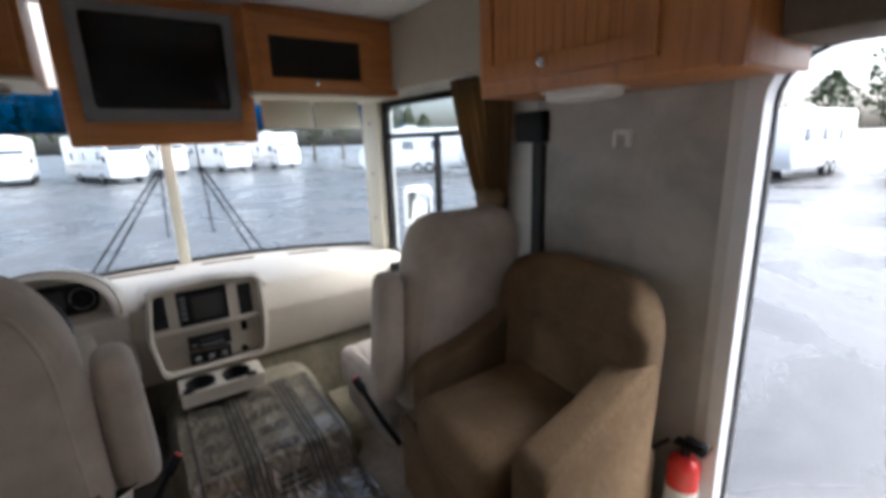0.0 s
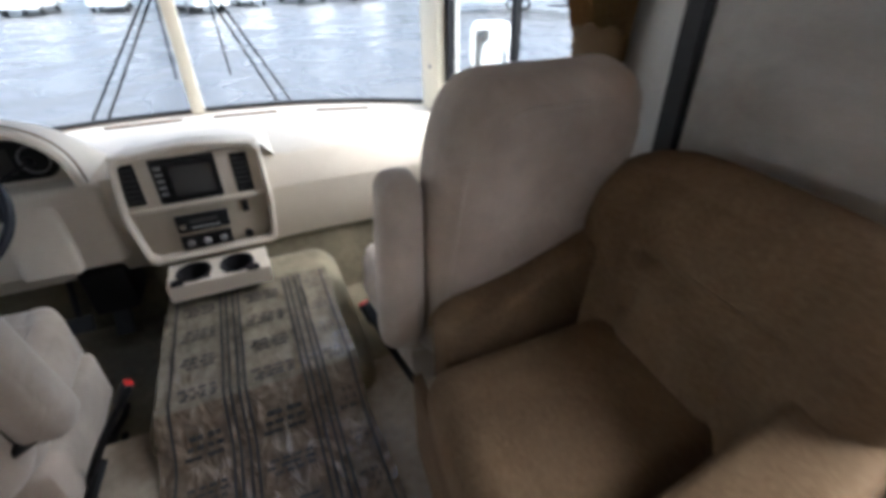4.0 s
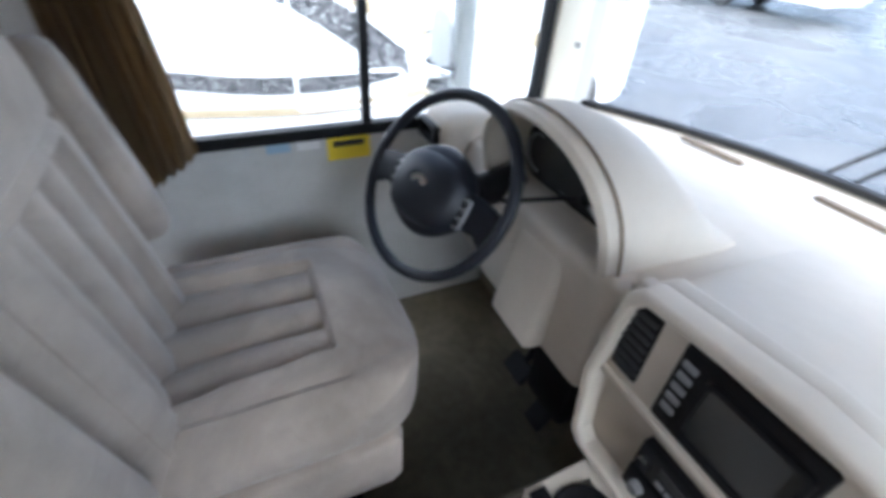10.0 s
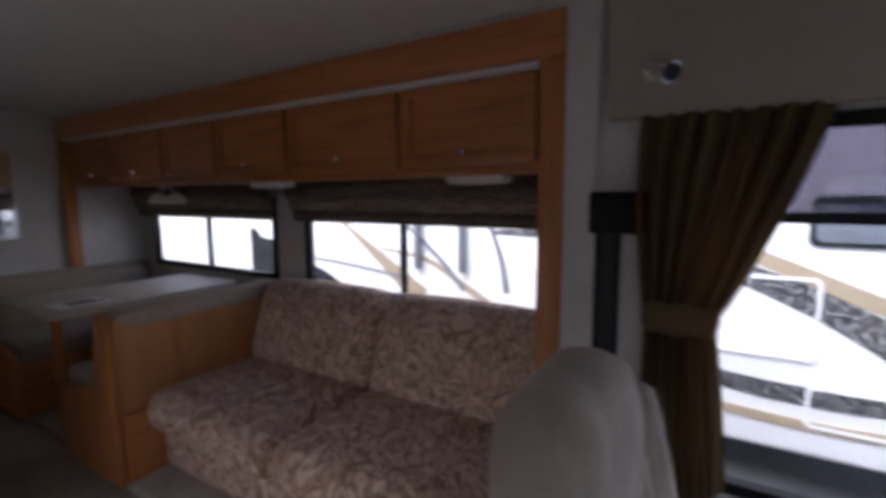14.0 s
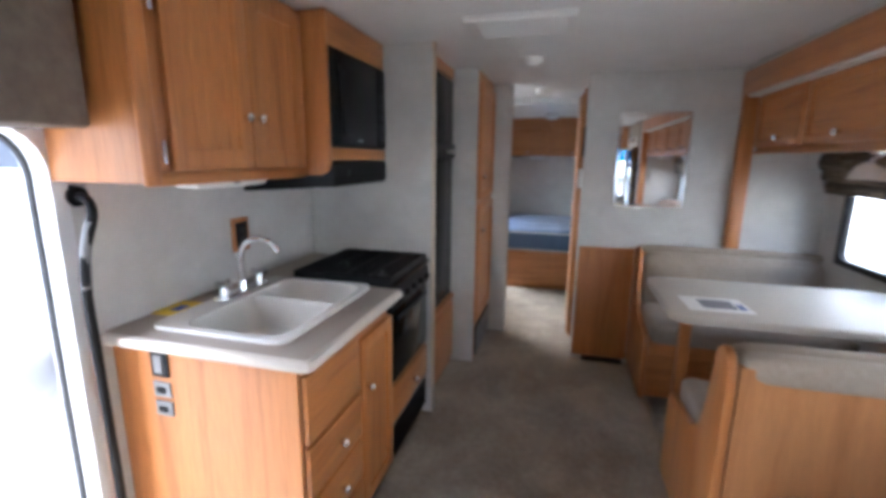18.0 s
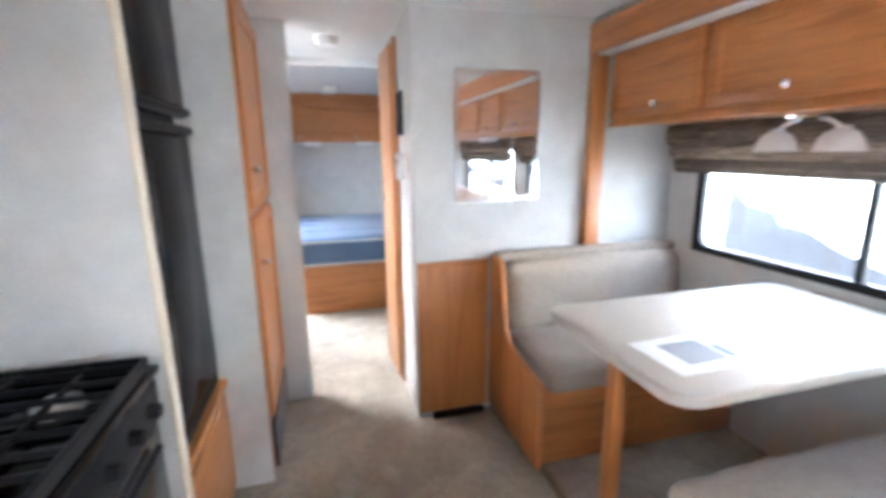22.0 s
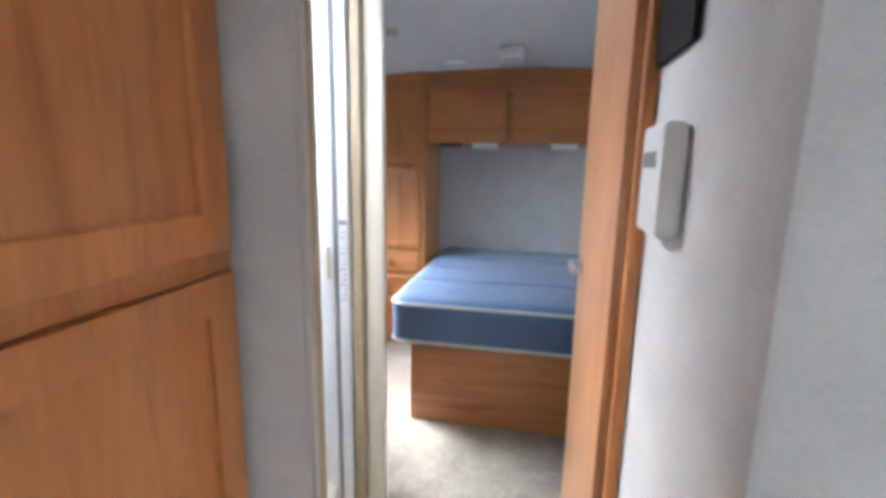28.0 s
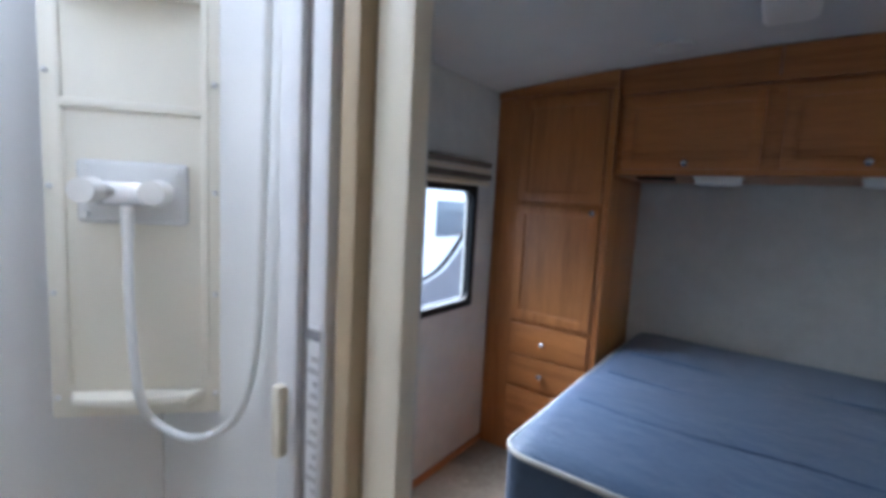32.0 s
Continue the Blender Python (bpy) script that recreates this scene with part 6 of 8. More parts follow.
CF = -0.66
cuts = [-1.90, -1.326, -0.672, -0.13, 0.44, 1.11, 1.70]
knobs = [-1.56, -0.99, -0.40, 0.15, 0.79, 1.41]
for i, (a, b) in enumerate(zip(cuts, cuts[1:])):
    c = thing("slide_cabinet", (-0.88, (a + b) / 2, 1.54), "oak overhead cabinet with a flat framed door over the window", "cabinet", "slide-out cabinets")
    part("body", boxes((XS + 0.004, CF, a, b, 1.52, 1.858)), OAK_Y, c)
    cab_door(c, "x", 1, CF, a + 0.012, b - 0.012, 1.545, 1.845, knob_at=(knobs[i], 1.588), material=OAK_Y, w=0.045)
part("light_rail", boxes((-0.68, -0.645, -1.90, 1.70, 1.505, 1.525), bev=0.003), OAK_Y, bpy.data.objects["slide_cabinet"])
for y in (0.10, 1.38):
    l = thing("under_cabinet_light", (-0.85, y, 1.51), "white plastic light under the slide-out cabinets", "light fixture", "cabinet lights")
    part("lens", soft(-0.82, y, 1.499, 0.055, 0.13, 0.02, 0.015, (0, 0, 0.004), 5), WHITE, l)
    part("base", boxes((-0.88, -0.76, y - 0.14, y + 0.14, 1.514, 1.5195)), WHITE, l)


SHADE2 = bpy.data.materials.new("woven_shade")
SHADE2.use_nodes = True
sb = SHADE2.node_tree.nodes["Principled BSDF"]
sb.inputs["Roughness"].default_value = 0.9
sv = spot(SHADE2, (1, 2.2, 22))
sc = ramp(SHADE2, noise_tex(SHADE2, sv, 3.0, 5, 0.6, 1.5), [(0.35, (0.15, 0.115, 0.085)), (0.5, (0.30, 0.24, 0.185)), (0.66, (0.52, 0.43, 0.345))])
link(SHADE2, mixed(SHADE2, sc, ramp(SHADE2, noise_tex(SHADE2, spot(SHADE2), 500, 2), [(0.3, (0.8, 0.8, 0.8)), (0.7, (1, 1, 1))]), 1.0, "MULTIPLY"), sb.inputs["Base Color"])


def roman(y0, y1, label):
    s = thing("roman_shade", (-1.05, (y0 + y1) / 2, 1.34), label, "window shade", "window shades")
    for z0, z1, x, dy in ((1.278, 1.36, -1.055, 0.03), (1.345, 1.43, -1.035, 0.012), (1.415, 1.516, -1.015, 0.0)):
        bm = bmesh.new()
        rows = []
        for k in range(7):
            t = k / 6
            bul = 0.018 * math.sin(math.pi * t)
            rows.append([bm.verts.new((x + bul + 0.003 * math.sin(j * 0.9), y0 + dy + (y1 - y0 - 2 * dy) * j / 30, z0 + (z1 - z0) * t)) for j in range(31)])
        for a, b in zip(rows, rows[1:]):
            for j in range(30):
                bm.faces.new((a[j], a[j + 1], b[j + 1], b[j]))
        bmesh.ops.solidify(bm, geom=bm.faces, thickness=0.012)
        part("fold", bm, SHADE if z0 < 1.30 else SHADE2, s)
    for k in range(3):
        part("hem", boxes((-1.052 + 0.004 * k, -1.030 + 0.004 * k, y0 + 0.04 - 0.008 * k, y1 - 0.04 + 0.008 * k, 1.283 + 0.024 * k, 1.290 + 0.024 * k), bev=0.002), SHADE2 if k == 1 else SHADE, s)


roman(-1.91, -0.150, "folded woven brown roman shade over the dinette window")
roman(-0.03, 1.66, "folded woven brown roman shade over the sofa window")

# dinette lamp
dl = thing("dinette_lamp", (-0.9, -1.09, 1.400), "two-shade frosted glass lamp under the cabinet", "lamp")
part("base", boxes((-0.90, -0.84, -1.16, -1.03, 1.495, 1.519), bev=0.006), CHROME, dl)
for y in (-1.20, -0.985):
    bm = bmesh.new()
    tube(bm, spline([(-0.87, -1.09 + (y + 1.09) * 0.3, 1.495), (-0.87, y + (0.03 if y < -1.09 else -0.03), 1.480), (-0.87, y, 1.458)], 5), 0.007, 8)
    rod(bm, (-0.87, y, 1.465), (-0.87, y, 1.445), 0.022, 0.026, 14)
    part("arm", bm, WHITE, dl)
    bm = bmesh.new()
    prof = [(0.024, 1.455), (0.045, 1.445), (0.060, 1.420), (0.068, 1.390), (0.070, 1.385), (0.064, 1.385)]
    rings = [[bm.verts.new((-0.87 + r * math.cos(a * math.tau / 20), y + r * math.sin(a * math.tau / 20), z)) for a in range(20)] for r, z in prof]
    for A, B in zip(rings, rings[1:]):
        for k in range(20):
            bm.faces.new((A[k], A[(k + 1) % 20], B[(k + 1) % 20], B[k]))
    part("shade", bm, FROST, dl, "frosted white glass shade")

# ---- dinette ----
# plain upright-grained oak, paler so its colour holds the light on the back boards
LIT_OAK = wood("lit_oak_panel", (0.52, 0.245, 0.09), (0.43, 0.185, 0.062), "z", 0.42)


def bench_panel(y_back, y_front, x0, x1, tall=0.88, arched=False):
    """The curved end panel of a bench; its back at y_back, its seat towards y_front."""
    s = 1 if y_front > y_back else -1
    pts = [(0.0, 0.06), (0.585, 0.06), (0.59, 0.42), (0.57, 0.46), (0.40, 0.475), (0.26, 0.50), (0.205, 0.56), (0.18, 0.66), (0.155, tall - 0.06), (0.135, tall - 0.02), (0.105, tall), (0.0, tall)]
    if arched:
        pts[6:] = [(0.185, 0.56), (0.155, 0.66), (0.132, 0.78), (0.122, 0.85), (0.106, 0.883), (0.08, 0.899), (0.05, 0.899), (0.022, 0.883), (0.006, 0.85), (0.0, 0.80)]
    L = abs(y_front - y_back) / 0.59
    return prism(bmesh.new(), [(y_back + s * a * L, b) for a, b in pts], "x", x0, x1, 0.008, 2)


for y_back, y_front, label in ((-1.96, -1.385, "beige-cushioned dinette bench with oak end panel by the mirror"), (-0.120, -0.735, "beige-cushioned dinette bench with an arched oak end panel behind the sofa")):
    s = 1 if y_front > y_back else -1
    arched = s < 0
    b = thing("dinette_bench", (-0.57, (y_back + y_front) / 2, 0.06), label, "bench", "dinette benches")
    part("end_panel", bench_panel(y_back, y_front, -0.075, -0.045, arched=arched), OAK, b)
    part("base", boxes((XS + 0.004, -0.08, y_back, y_front - s * 0.03, 0.062, 0.415), bev=0.003), OAK_X, b)
    part("back_board", boxes((XS + 0.004, -0.08, y_back, y_back + s * 0.03, 0.40, 0.86)), LIT_OAK, b)
    part("base_rail", boxes((XS + 0.004, -0.082, y_front - s * 0.032, y_front - s * 0.02, 0.33, 0.40), bev=0.003), OAK_X, b)
    hx = (-0.085 - XS - 0.01) / 2
    cx = (-0.085 + XS + 0.01) / 2
    bm = soft(cx, (y_back + y_front) / 2 + s * 0.075, 0.475, hx, 0.235, 0.062, 0.035, (0.0, 0.01, 0.020), 15)
    for v in bm.verts:
        if v.co.z > 0.5:
            v.co.z += 0.004 * math.sin(v.co.x * 17 + v.co.y * 23) + 0.003 * math.sin(v.co.x * 41 - v.co.y * 19)
    part("seat_cushion", bm, GREYFAB, b)
    bm = soft(cx, y_back + s * (0.168 if arched else 0.125), 0.70 if arched else 0.685, hx, 0.064 if arched else 0.068, 0.195 if arched else 0.175, 0.055, (0.0, 0.012, 0.006), 11)
    for v in bm.verts:
        v.co.y -= s * 0.05 * (v.co.z - 0.5) / 0.39
        v.co.z += 0.003 * math.sin(v.co.x * 31) * math.sin(v.co.x * 13 + 1)
    part("back_cushion", bm, GREYFAB, b)
    if arched:
        part("top_roll", soft(cx, y_back + s * 0.040, 0.850, hx - 0.004, 0.047, 0.047, 0.036, (0, 0, 0.004), 9), GREYFAB, b)
    else:
        part("top_cap", soft(cx, y_back + s * 0.035, 0.875, hx + 0.02, 0.045, 0.025, 0.02, (0, 0, 0.004), 6), GREYFAB, b)

setting("panel_wainscot", boxes((-0.045, 0.328, -1.998, -1.985, 0.03, 0.83), bev=0.002), OAK, "oak panel on the mirror wall", "panel")
setting("trim_wainscot", boxes((-0.045, 0.330, -1.998, -1.978, 0.83, 0.855), bev=0.004), OAK_X, "oak cap on the wall panel", "trim")
fvn = thing("floor_register", (0.12, -1.97, 0.0), "dark register at the foot of the wall panel", "air register")
part("cover", boxes((-0.02, 0.26, -1.984, -1.955, 0.0, 0.03), bev=0.003), BLACK, fvn)

tb = thing("dinette_table", (-0.55, -1.0, 0.06), "beige laminate dinette table on one oak leg", "table")
bm = bmesh.new()
prism(bm, rounded(XS + 0.006, 0.0, -1.29, -0.63, 0.075, 8), "z", 0.806, 0.842, 0.008, 3)
part("tabletop", bm, mottled("table_laminate", (0.52, 0.475, 0.40), (0.58, 0.53, 0.455), 180, 0.48, 0.12, 700, 0.03, spec=0.22), tb)
part("leg", boxes((-0.195, -0.145, -1.095, -1.045, 0.062, 0.806), bev=0.006), OAK, tb)
part("support_rail", boxes((XS + 0.006, XS + 0.03, -1.24, -0.70, 0.76, 0.806)), OAK_Y, tb)
sh = thing("leaflet", (-0.24, -0.85, 0.843), "white printed sheet with a dark picture on the table", "paper")
PM = pose(-0.209, -0.823, 0.8435, 0, 0, 2)
part("sheet", turned(boxes((-0.126, 0.126, -0.102, 0.102, 0.0, 0.0012)), PM), PAPER, sh)
part("picture", turned(boxes((-0.075, 0.06, -0.065, 0.06, 0.0012, 0.0016)), PM), GREYINK, sh)
part("emblem", turned(boxes((-0.11, -0.085, -0.02, 0.06, 0.0012, 0.0016)), PM), BLUEINK, sh)
part("edge_print", turned(boxes((0.08, 0.10, -0.08, 0.05, 0.0012, 0.0016)), PM), PAPER, sh)

# ---- sofa ----
FLORAL = mat("floral_cloth", (0.4, 0.3, 0.24), 0.9, 0, 0.15, 0.05)
ff = spot(FLORAL)
w1 = noise_tex(FLORAL, ff, 5.0, 3, 0.5, 2.2)
c1 = ramp(FLORAL, w1, [(0.30, (0.52, 0.33, 0.22)), (0.45, (0.70, 0.53, 0.39)), (0.55, (0.56, 0.41, 0.31)), (0.70, (0.76, 0.60, 0.46))])
vor = node(FLORAL, "ShaderNodeTexNoise", Scale=5.6, Detail=1.2, Distortion=2.4)
link(FLORAL, ff, vor.inputs["Vector"])
lines = ramp(FLORAL, vor.outputs["Fac"], [(0.37, (1, 1, 1)), (0.45, (0.42, 0.35, 0.32)), (0.515, (1, 1, 1)), (0.56, (0.95, 0.93, 0.92)), (0.62, (0.45, 0.38, 0.36)), (0.66, (0.9, 0.88, 0.87))])
c2 = mixed(FLORAL, c1, lines, 1.0, "MULTIPLY")
gn = noise_tex(FLORAL, ff, 550, 2)
link(FLORAL, mixed(FLORAL, c2, ramp(FLORAL, gn, [(0.3, (0.78, 0.78, 0.78)), (0.7, (1, 1, 1))]), 1.0, "MULTIPLY"), base(FLORAL))
bump(FLORAL, gn, 0.5, 0.0008)

so = thing("sofa", (-0.6, 0.8, 0.06), "floral brown two-seat sofa under the slide-out window", "sofa")
bm = soft(-0.57, 0.785, 0.20, 0.31, 0.90, 0.135, 0.04, (0.01, 0, 0), 9)
part("base", bm, FLORAL, so)
for y0, y1 in ((-0.115, 0.785), (0.79, 1.69)):
    yc, hy = (y0 + y1) / 2, (y1 - y0) / 2
    bm = soft(-0.51, yc, 0.40, 0.345, hy, 0.10, 0.075, (0.02, 0.004, 0.025), 15)
    part("seat_cushion", bm, FLORAL, so)
    bm = soft(-0.86, yc, 0.69, 0.115, hy, 0.235, 0.085, (0.03, 0.004, 0.014), 15)
    for v in bm.verts:
        v.co.x -= 0.30 * (v.co.z - 0.55)
        v.co.x = max(v.co.x, XS + 0.01)
    part("back_cushion", bm, FLORAL, so)
part("valance", soft(-0.27, 0.785, 0.20, 0.02, 0.895, 0.115, 0.015, (0.008, 0, 0), 7), FLORAL, so)

fv2 = thing("floor_vent", (0.045, 0.06, 0.0), "dark brown floor vent in the carpet", "floor vent")
part("frame", boxes((0.025, 0.115, -0.075, 0.205, 0.0, 0.007), bev=0.002), mottled("brown_metal", (0.055, 0.035, 0.025), (0.075, 0.05, 0.035), 30, 0.5), fv2)
for k in range(10):
    part("slat", boxes((0.035, 0.105, -0.065 + 0.026 * k, -0.052 + 0.026 * k, 0.007, 0.010)), BLACK, fv2)

# ---- mirror wall and ceiling ----
mr = thing("vanity_mirror", (-0.09, -1.99, 1.17), "upright wall mirror with sparkling edges beside the hall", "mirror")
bm = bmesh.new()
prism(bm, rounded(-0.31, 0.13, 1.147, 1.772, 0.015, 4), "y", -1.998, -1.992)
part("glass", bm, MIRROR, mr)
bm = bmesh.new()
ring(bm, rounded(-0.31, 0.13, 1.147, 1.772, 0.015, 4), rounded(-0.285, 0.105, 1.172, 1.747, 0.012, 4), "y", -1.992, -1.990)
part("bevel", bm, mat("mirror_bevel", (0.8, 0.82, 0.82), 0.12, 1.0), mr)

cl = thing("ceiling_vent", (0.67, -0.79, TOP - 0.03), "flat white air conditioner panel with a raised front lip", "ceiling vent")
part("panel", boxes((0.45, 0.90, -0.95, -0.64, TOP - 0.016, TOP - 0.001), bev=0.005), CEIL, cl)
part("lip", boxes((0.45, 0.90, -0.638, -0.612, TOP - 0.030, TOP - 0.001), bev=0.006), WHITE, cl)
for k in range(6):
    part("slat", boxes((0.49, 0.86, -0.92 + 0.045 * k, -0.90 + 0.045 * k, TOP - 0.020, TOP - 0.0155)), CEIL, cl)
sd = thing("smoke_alarm", (0.685, -1.48, TOP - 0.04), "round white smoke alarm on the ceiling", "smoke alarm")
bm = bmesh.new()
rod(bm, (0.685, -1.48, TOP - 0.001), (0.685, -1.48, TOP - 0.038), 0.065, 0.055, 24)
part("body", bm, WHITE, sd)
part("cap", soft(0.685, -1.48, TOP - 0.042, 0.035, 0.035, 0.008, 0.007, (0, 0, 0.002), 4), WHITE, sd)

# ---- hall and shower ----
START = V((0, 0.10, 0))
TAN = mottled("tan_trim", (0.42, 0.335, 0.21), (0.47, 0.38, 0.245), 12, 0.5, 0.05, 300)
setting("trim_bath_jamb", boxes((0.887, 0.898, -2.478, -2.463, 0.0, TOP - 0.004)), VINYL, "textured wall end in the hall", "trim")
setting("wall_bath_return", boxes((0.89, 0.955, -2.481, -2.479, 0.0, TOP - 0.004), bev=0.004), VINYL, "pale textured wall return by the shower", "wall")
setting("trim_shower_door", boxes((0.885, 0.965, -2.505, -2.4815, 0.0, TOP - 0.004), bev=0.004), TAN, "tan door trim beside the shower", "trim")

TOWER = mottled("tower_plastic", (0.84, 0.80, 0.675), (0.87, 0.83, 0.705), 6, 0.35, 0.02, 200)
SHW = mottled("shower_white", (0.82, 0.815, 0.79), (0.84, 0.835, 0.81), 4, 0.28, 0.02, 200)
setting("wall_shower_front", boxes((0.967, XR - 0.002, -2.503, -2.4815, 0.0, TOP - 0.004)), SHW, "white plastic shower wall", "wall")
setting("wall_shower_side", boxes((XR - 0.022, XR - 0.003, -3.225, -2.502, 0.10, TOP - 0.004)), SHW, "white plastic shower wall", "wall")
setting("wall_shower_rear", boxes((1.20, XR - 0.024, -3.255, -3.227, 0.10, TOP - 0.004)), SHW, "white plastic shower wall", "wall")
pan = thing("shower_pan", (1.5, -2.87, 0.0), "cream moulded shower pan with a raised edge", "shower pan")
part("floor", boxes((1.05, XR - 0.024, -3.225, -2.502, 0.0, 0.08)), CREAM, pan)
bm = bmesh.new()
prism(bm, [(0.985, -2.52), (1.04, -2.51), (1.21, -3.15), (1.155, -3.17)], "z", 0.0, 0.16, 0.02, 3)
part("curb", bm, CREAM, pan)
part("rim", boxes((1.20, XR - 0.024, -3.225, -3.18, 0.08, 0.265), bev=0.012, seg=3), CREAM, pan)
part("rim", boxes((XR - 0.069, XR - 0.024, -3.179, -2.504, 0.08, 0.265), bev=0.012, seg=3), CREAM, pan)
bm = rod(bmesh.new(), (1.50, -2.87, 0.079), (1.50, -2.87, 0.084), 0.05, 0.045, 20)
part("drain", bm, STEEL, pan)

# moulded corner tower with shelves, across the corner
tw = thing("shower_tower", (1.68, -3.08, 0.85), "cream moulded corner tower with a shelf and riveted edges", "shower panel")
TWM = Matrix.Translation((1.641, -3.111, 0.0)) @ Matrix.Rotation(radians(48), 4, "Z")


def tower(bm):
    return turned(bm, TWM)


# local x runs across the panel, local +y points into the room
part("plate", tower(boxes((-0.160, 0.160, -0.014, 0.0, 0.86, 1.99), bev=0.006, seg=2)), TOWER, tw)
for x in (-0.128, 0.128):
    part("side_rib", tower(boxes((x - 0.008, x + 0.008, -0.004, 0.006, 0.93, 1.80), bev=0.005, seg=2)), TOWER, tw)
bm = bmesh.new()
prism(bm, [(-0.125, 0.0), (0.125, 0.0), (0.10, 0.055), (0.0, 0.078), (-0.10, 0.055)], "z", 1.69, 1.72, 0.008)
part("shelf", tower(bm), TOWER, tw)
bm = bmesh.new()
prism(bm, [(-0.125, 0.0), (0.125, 0.0), (0.10, 0.04), (0.0, 0.055), (-0.10, 0.04)], "z", 0.895, 0.92, 0.008)
part("lower_shelf", tower(bm), TOWER, tw)
part("ledge", tower(boxes((-0.125, 0.125, -0.004, 0.008, 1.478, 1.498), bev=0.005)), TOWER, tw)
for z in (0.905, 1.12, 1.33, 1.545, 1.76, 1.95):
    for x in (-0.147, 0.147):
        bm = bmesh.new()
        bmesh.ops.create_uvsphere(bm, u_segments=10, v_segments=6, radius=0.006, matrix=Matrix.Translation((x, 0.002, z)))
        part("rivet", tower(bm), WHITE, tw)
sv2 = thing("shower_valve", (1.66, -3.07, 1.27), "clear and chrome two-knob shower valve with a white hose", "shower valve")
part("cover_plate", tower(boxes((-0.098, 0.098, -0.004, 0.010, 1.262, 1.385), bev=0.010, seg=3)), WHITE, sv2)
part("valve_body", tower(boxes((-0.070, 0.070, 0.018, 0.050, 1.300, 1.345), bev=0.008)), CHROME, sv2)
for x in (-0.062, 0.052):
    bm = bmesh.new()
    rod(bm, (x, 0.045, 1.325), (x, 0.085, 1.325), 0.026, 0.023, 12)
    part("knob", tower(bm), FROST, sv2, "clear acrylic knob")
for x in (-0.08, 0.08):
    for z in (1.28, 1.37):
        bm = bmesh.new()
        rod(bm, (x, 0.016, z), (x, 0.022, z), 0.008)
        part("screw", tower(bm), WHITE, sv2)
bm = bmesh.new()
rod(bm, (-0.005, 0.045, 1.30), (-0.005, 0.045, 1.24), 0.011)
part("outlet", tower(bm), WHITE, sv2)
bm = bmesh.new()
w = lambda x, y, z: TWM @ V((x, y, z))
hose = [w(-0.005, 0.045, 1.25), w(-0.012, 0.06, 1.12), w(-0.03, 0.075, 0.95), V((1.57, -3.11, 0.875)), V((1.49, -3.15, 0.85)), V((1.40, -3.185, 0.91)), V((1.355, -3.20, 1.05)), V((1.335, -3.20, 1.35)), V((1.325, -3.20, 1.62)), V((1.32, -3.20, 1.78))]
tube(bm, spline(hose, 8), 0.0085, 8)
part("hose", bm, WHITE, sv2, "white plastic hose")
hh = thing("hand_shower", (1.29, -3.2, 1.76), "white hand shower in its wall holder", "shower head")
part("holder", boxes((1.30, 1.34, -3.226, -3.195, 1.76, 1.80), bev=0.006), WHITE, hh)
bm = bmesh.new()
rod(bm, (1.32, -3.195, 1.74), (1.315, -3.18, 1.86), 0.013, 0.016, 12)
rod(bm, (1.315, -3.185, 1.88), (1.305, -3.15, 1.86), 0.035, 0.04, 16)
part("head", bm, WHITE, hh)

# jamb of the shower door and the post beside the bedroom
PALEINK = mat("pale_ink", (0.42, 0.42, 0.43), 0.6)
sj = thing("shower_door_jamb", (1.17, -3.19, 0.0), "white metal shower door post with a latch and warning label", "door post")
part("post", boxes((1.150, 1.196, -3.20, -3.14, 0.0, TOP - 0.004), bev=0.004), ALU, sj)
part("channel", boxes((1.100, 1.140, -3.21, -3.15, 0.0, TOP - 0.004), bev=0.004), ALU, sj)
part("gasket", boxes((1.141, 1.149, -3.19, -3.152, 0.0, TOP - 0.004)), GREY, sj)
part("latch", boxes((1.165, 1.183, -3.139, -3.122, 0.95, 1.06), bev=0.004), CREAM, sj, "cream latch")
lab = part("label_strip", boxes((1.106, 1.134, -3.1492, -3.1480, 0.86, 1.16)), ALU, sj)
for k in range(14):
    part("print", boxes((1.109, 1.131 - 0.006 * (k % 3), -3.1478, -3.1472, 0.87 + 0.018 * k, 0.878 + 0.018 * k)), PALEINK, lab)
part("headline", boxes((1.106, 1.134, -3.1478, -3.1470, 1.135, 1.15)), GREYINK, lab)
setting("trim_bedroom_jamb", boxes((1.058, 1.092, -3.225, -3.16, 0.0, TOP - 0.004), bev=0.005), TAN, "tan post between shower and bedroom", "trim")
setting("trim_bedroom_stop", boxes((0.990, 1.056, -3.222, -3.185, 0.0, TOP - 0.004), bev=0.006), CREAM, "cream door stop of the bedroom", "trim")
setting("wall_bath_link", boxes((1.085, 1.20, -3.34, -3.227, 0.0, TOP - 0.004)), VINYL, "thin wall between shower and bedroom", "wall")

# bedroom door, folded back against the hall wall
bd = thing("door_bedroom", (0.37, -2.57, 0.0), "oak bedroom door standing open along the hall with a steel lever", "door", kind="structure")
DB = pose(0.341, -2.53, 0.0, 0, 0, -90 + 2)
leaf = part("leaf", turned(boxes((0.0, 0.36, 0.0, 0.028, 0.02, 1.96), bev=0.003), DB), wood("pale_oak", (0.50, 0.255, 0.115), (0.42, 0.20, 0.085), "z"), bd)
part("edge_strip", turned(boxes((0.360, 0.367, 0.001, 0.027, 0.02, 1.96)), DB), CREAM, bd)
part("handle", turned(boxes((0.300, 0.332, 0.028, 0.033, 1.085, 1.135), bev=0.002), DB), STEEL, leaf, "brushed steel lever")
bm = bmesh.new()
rod(bm, (0.316, 0.033, 1.11), (0.316, 0.055, 1.11), 0.010)
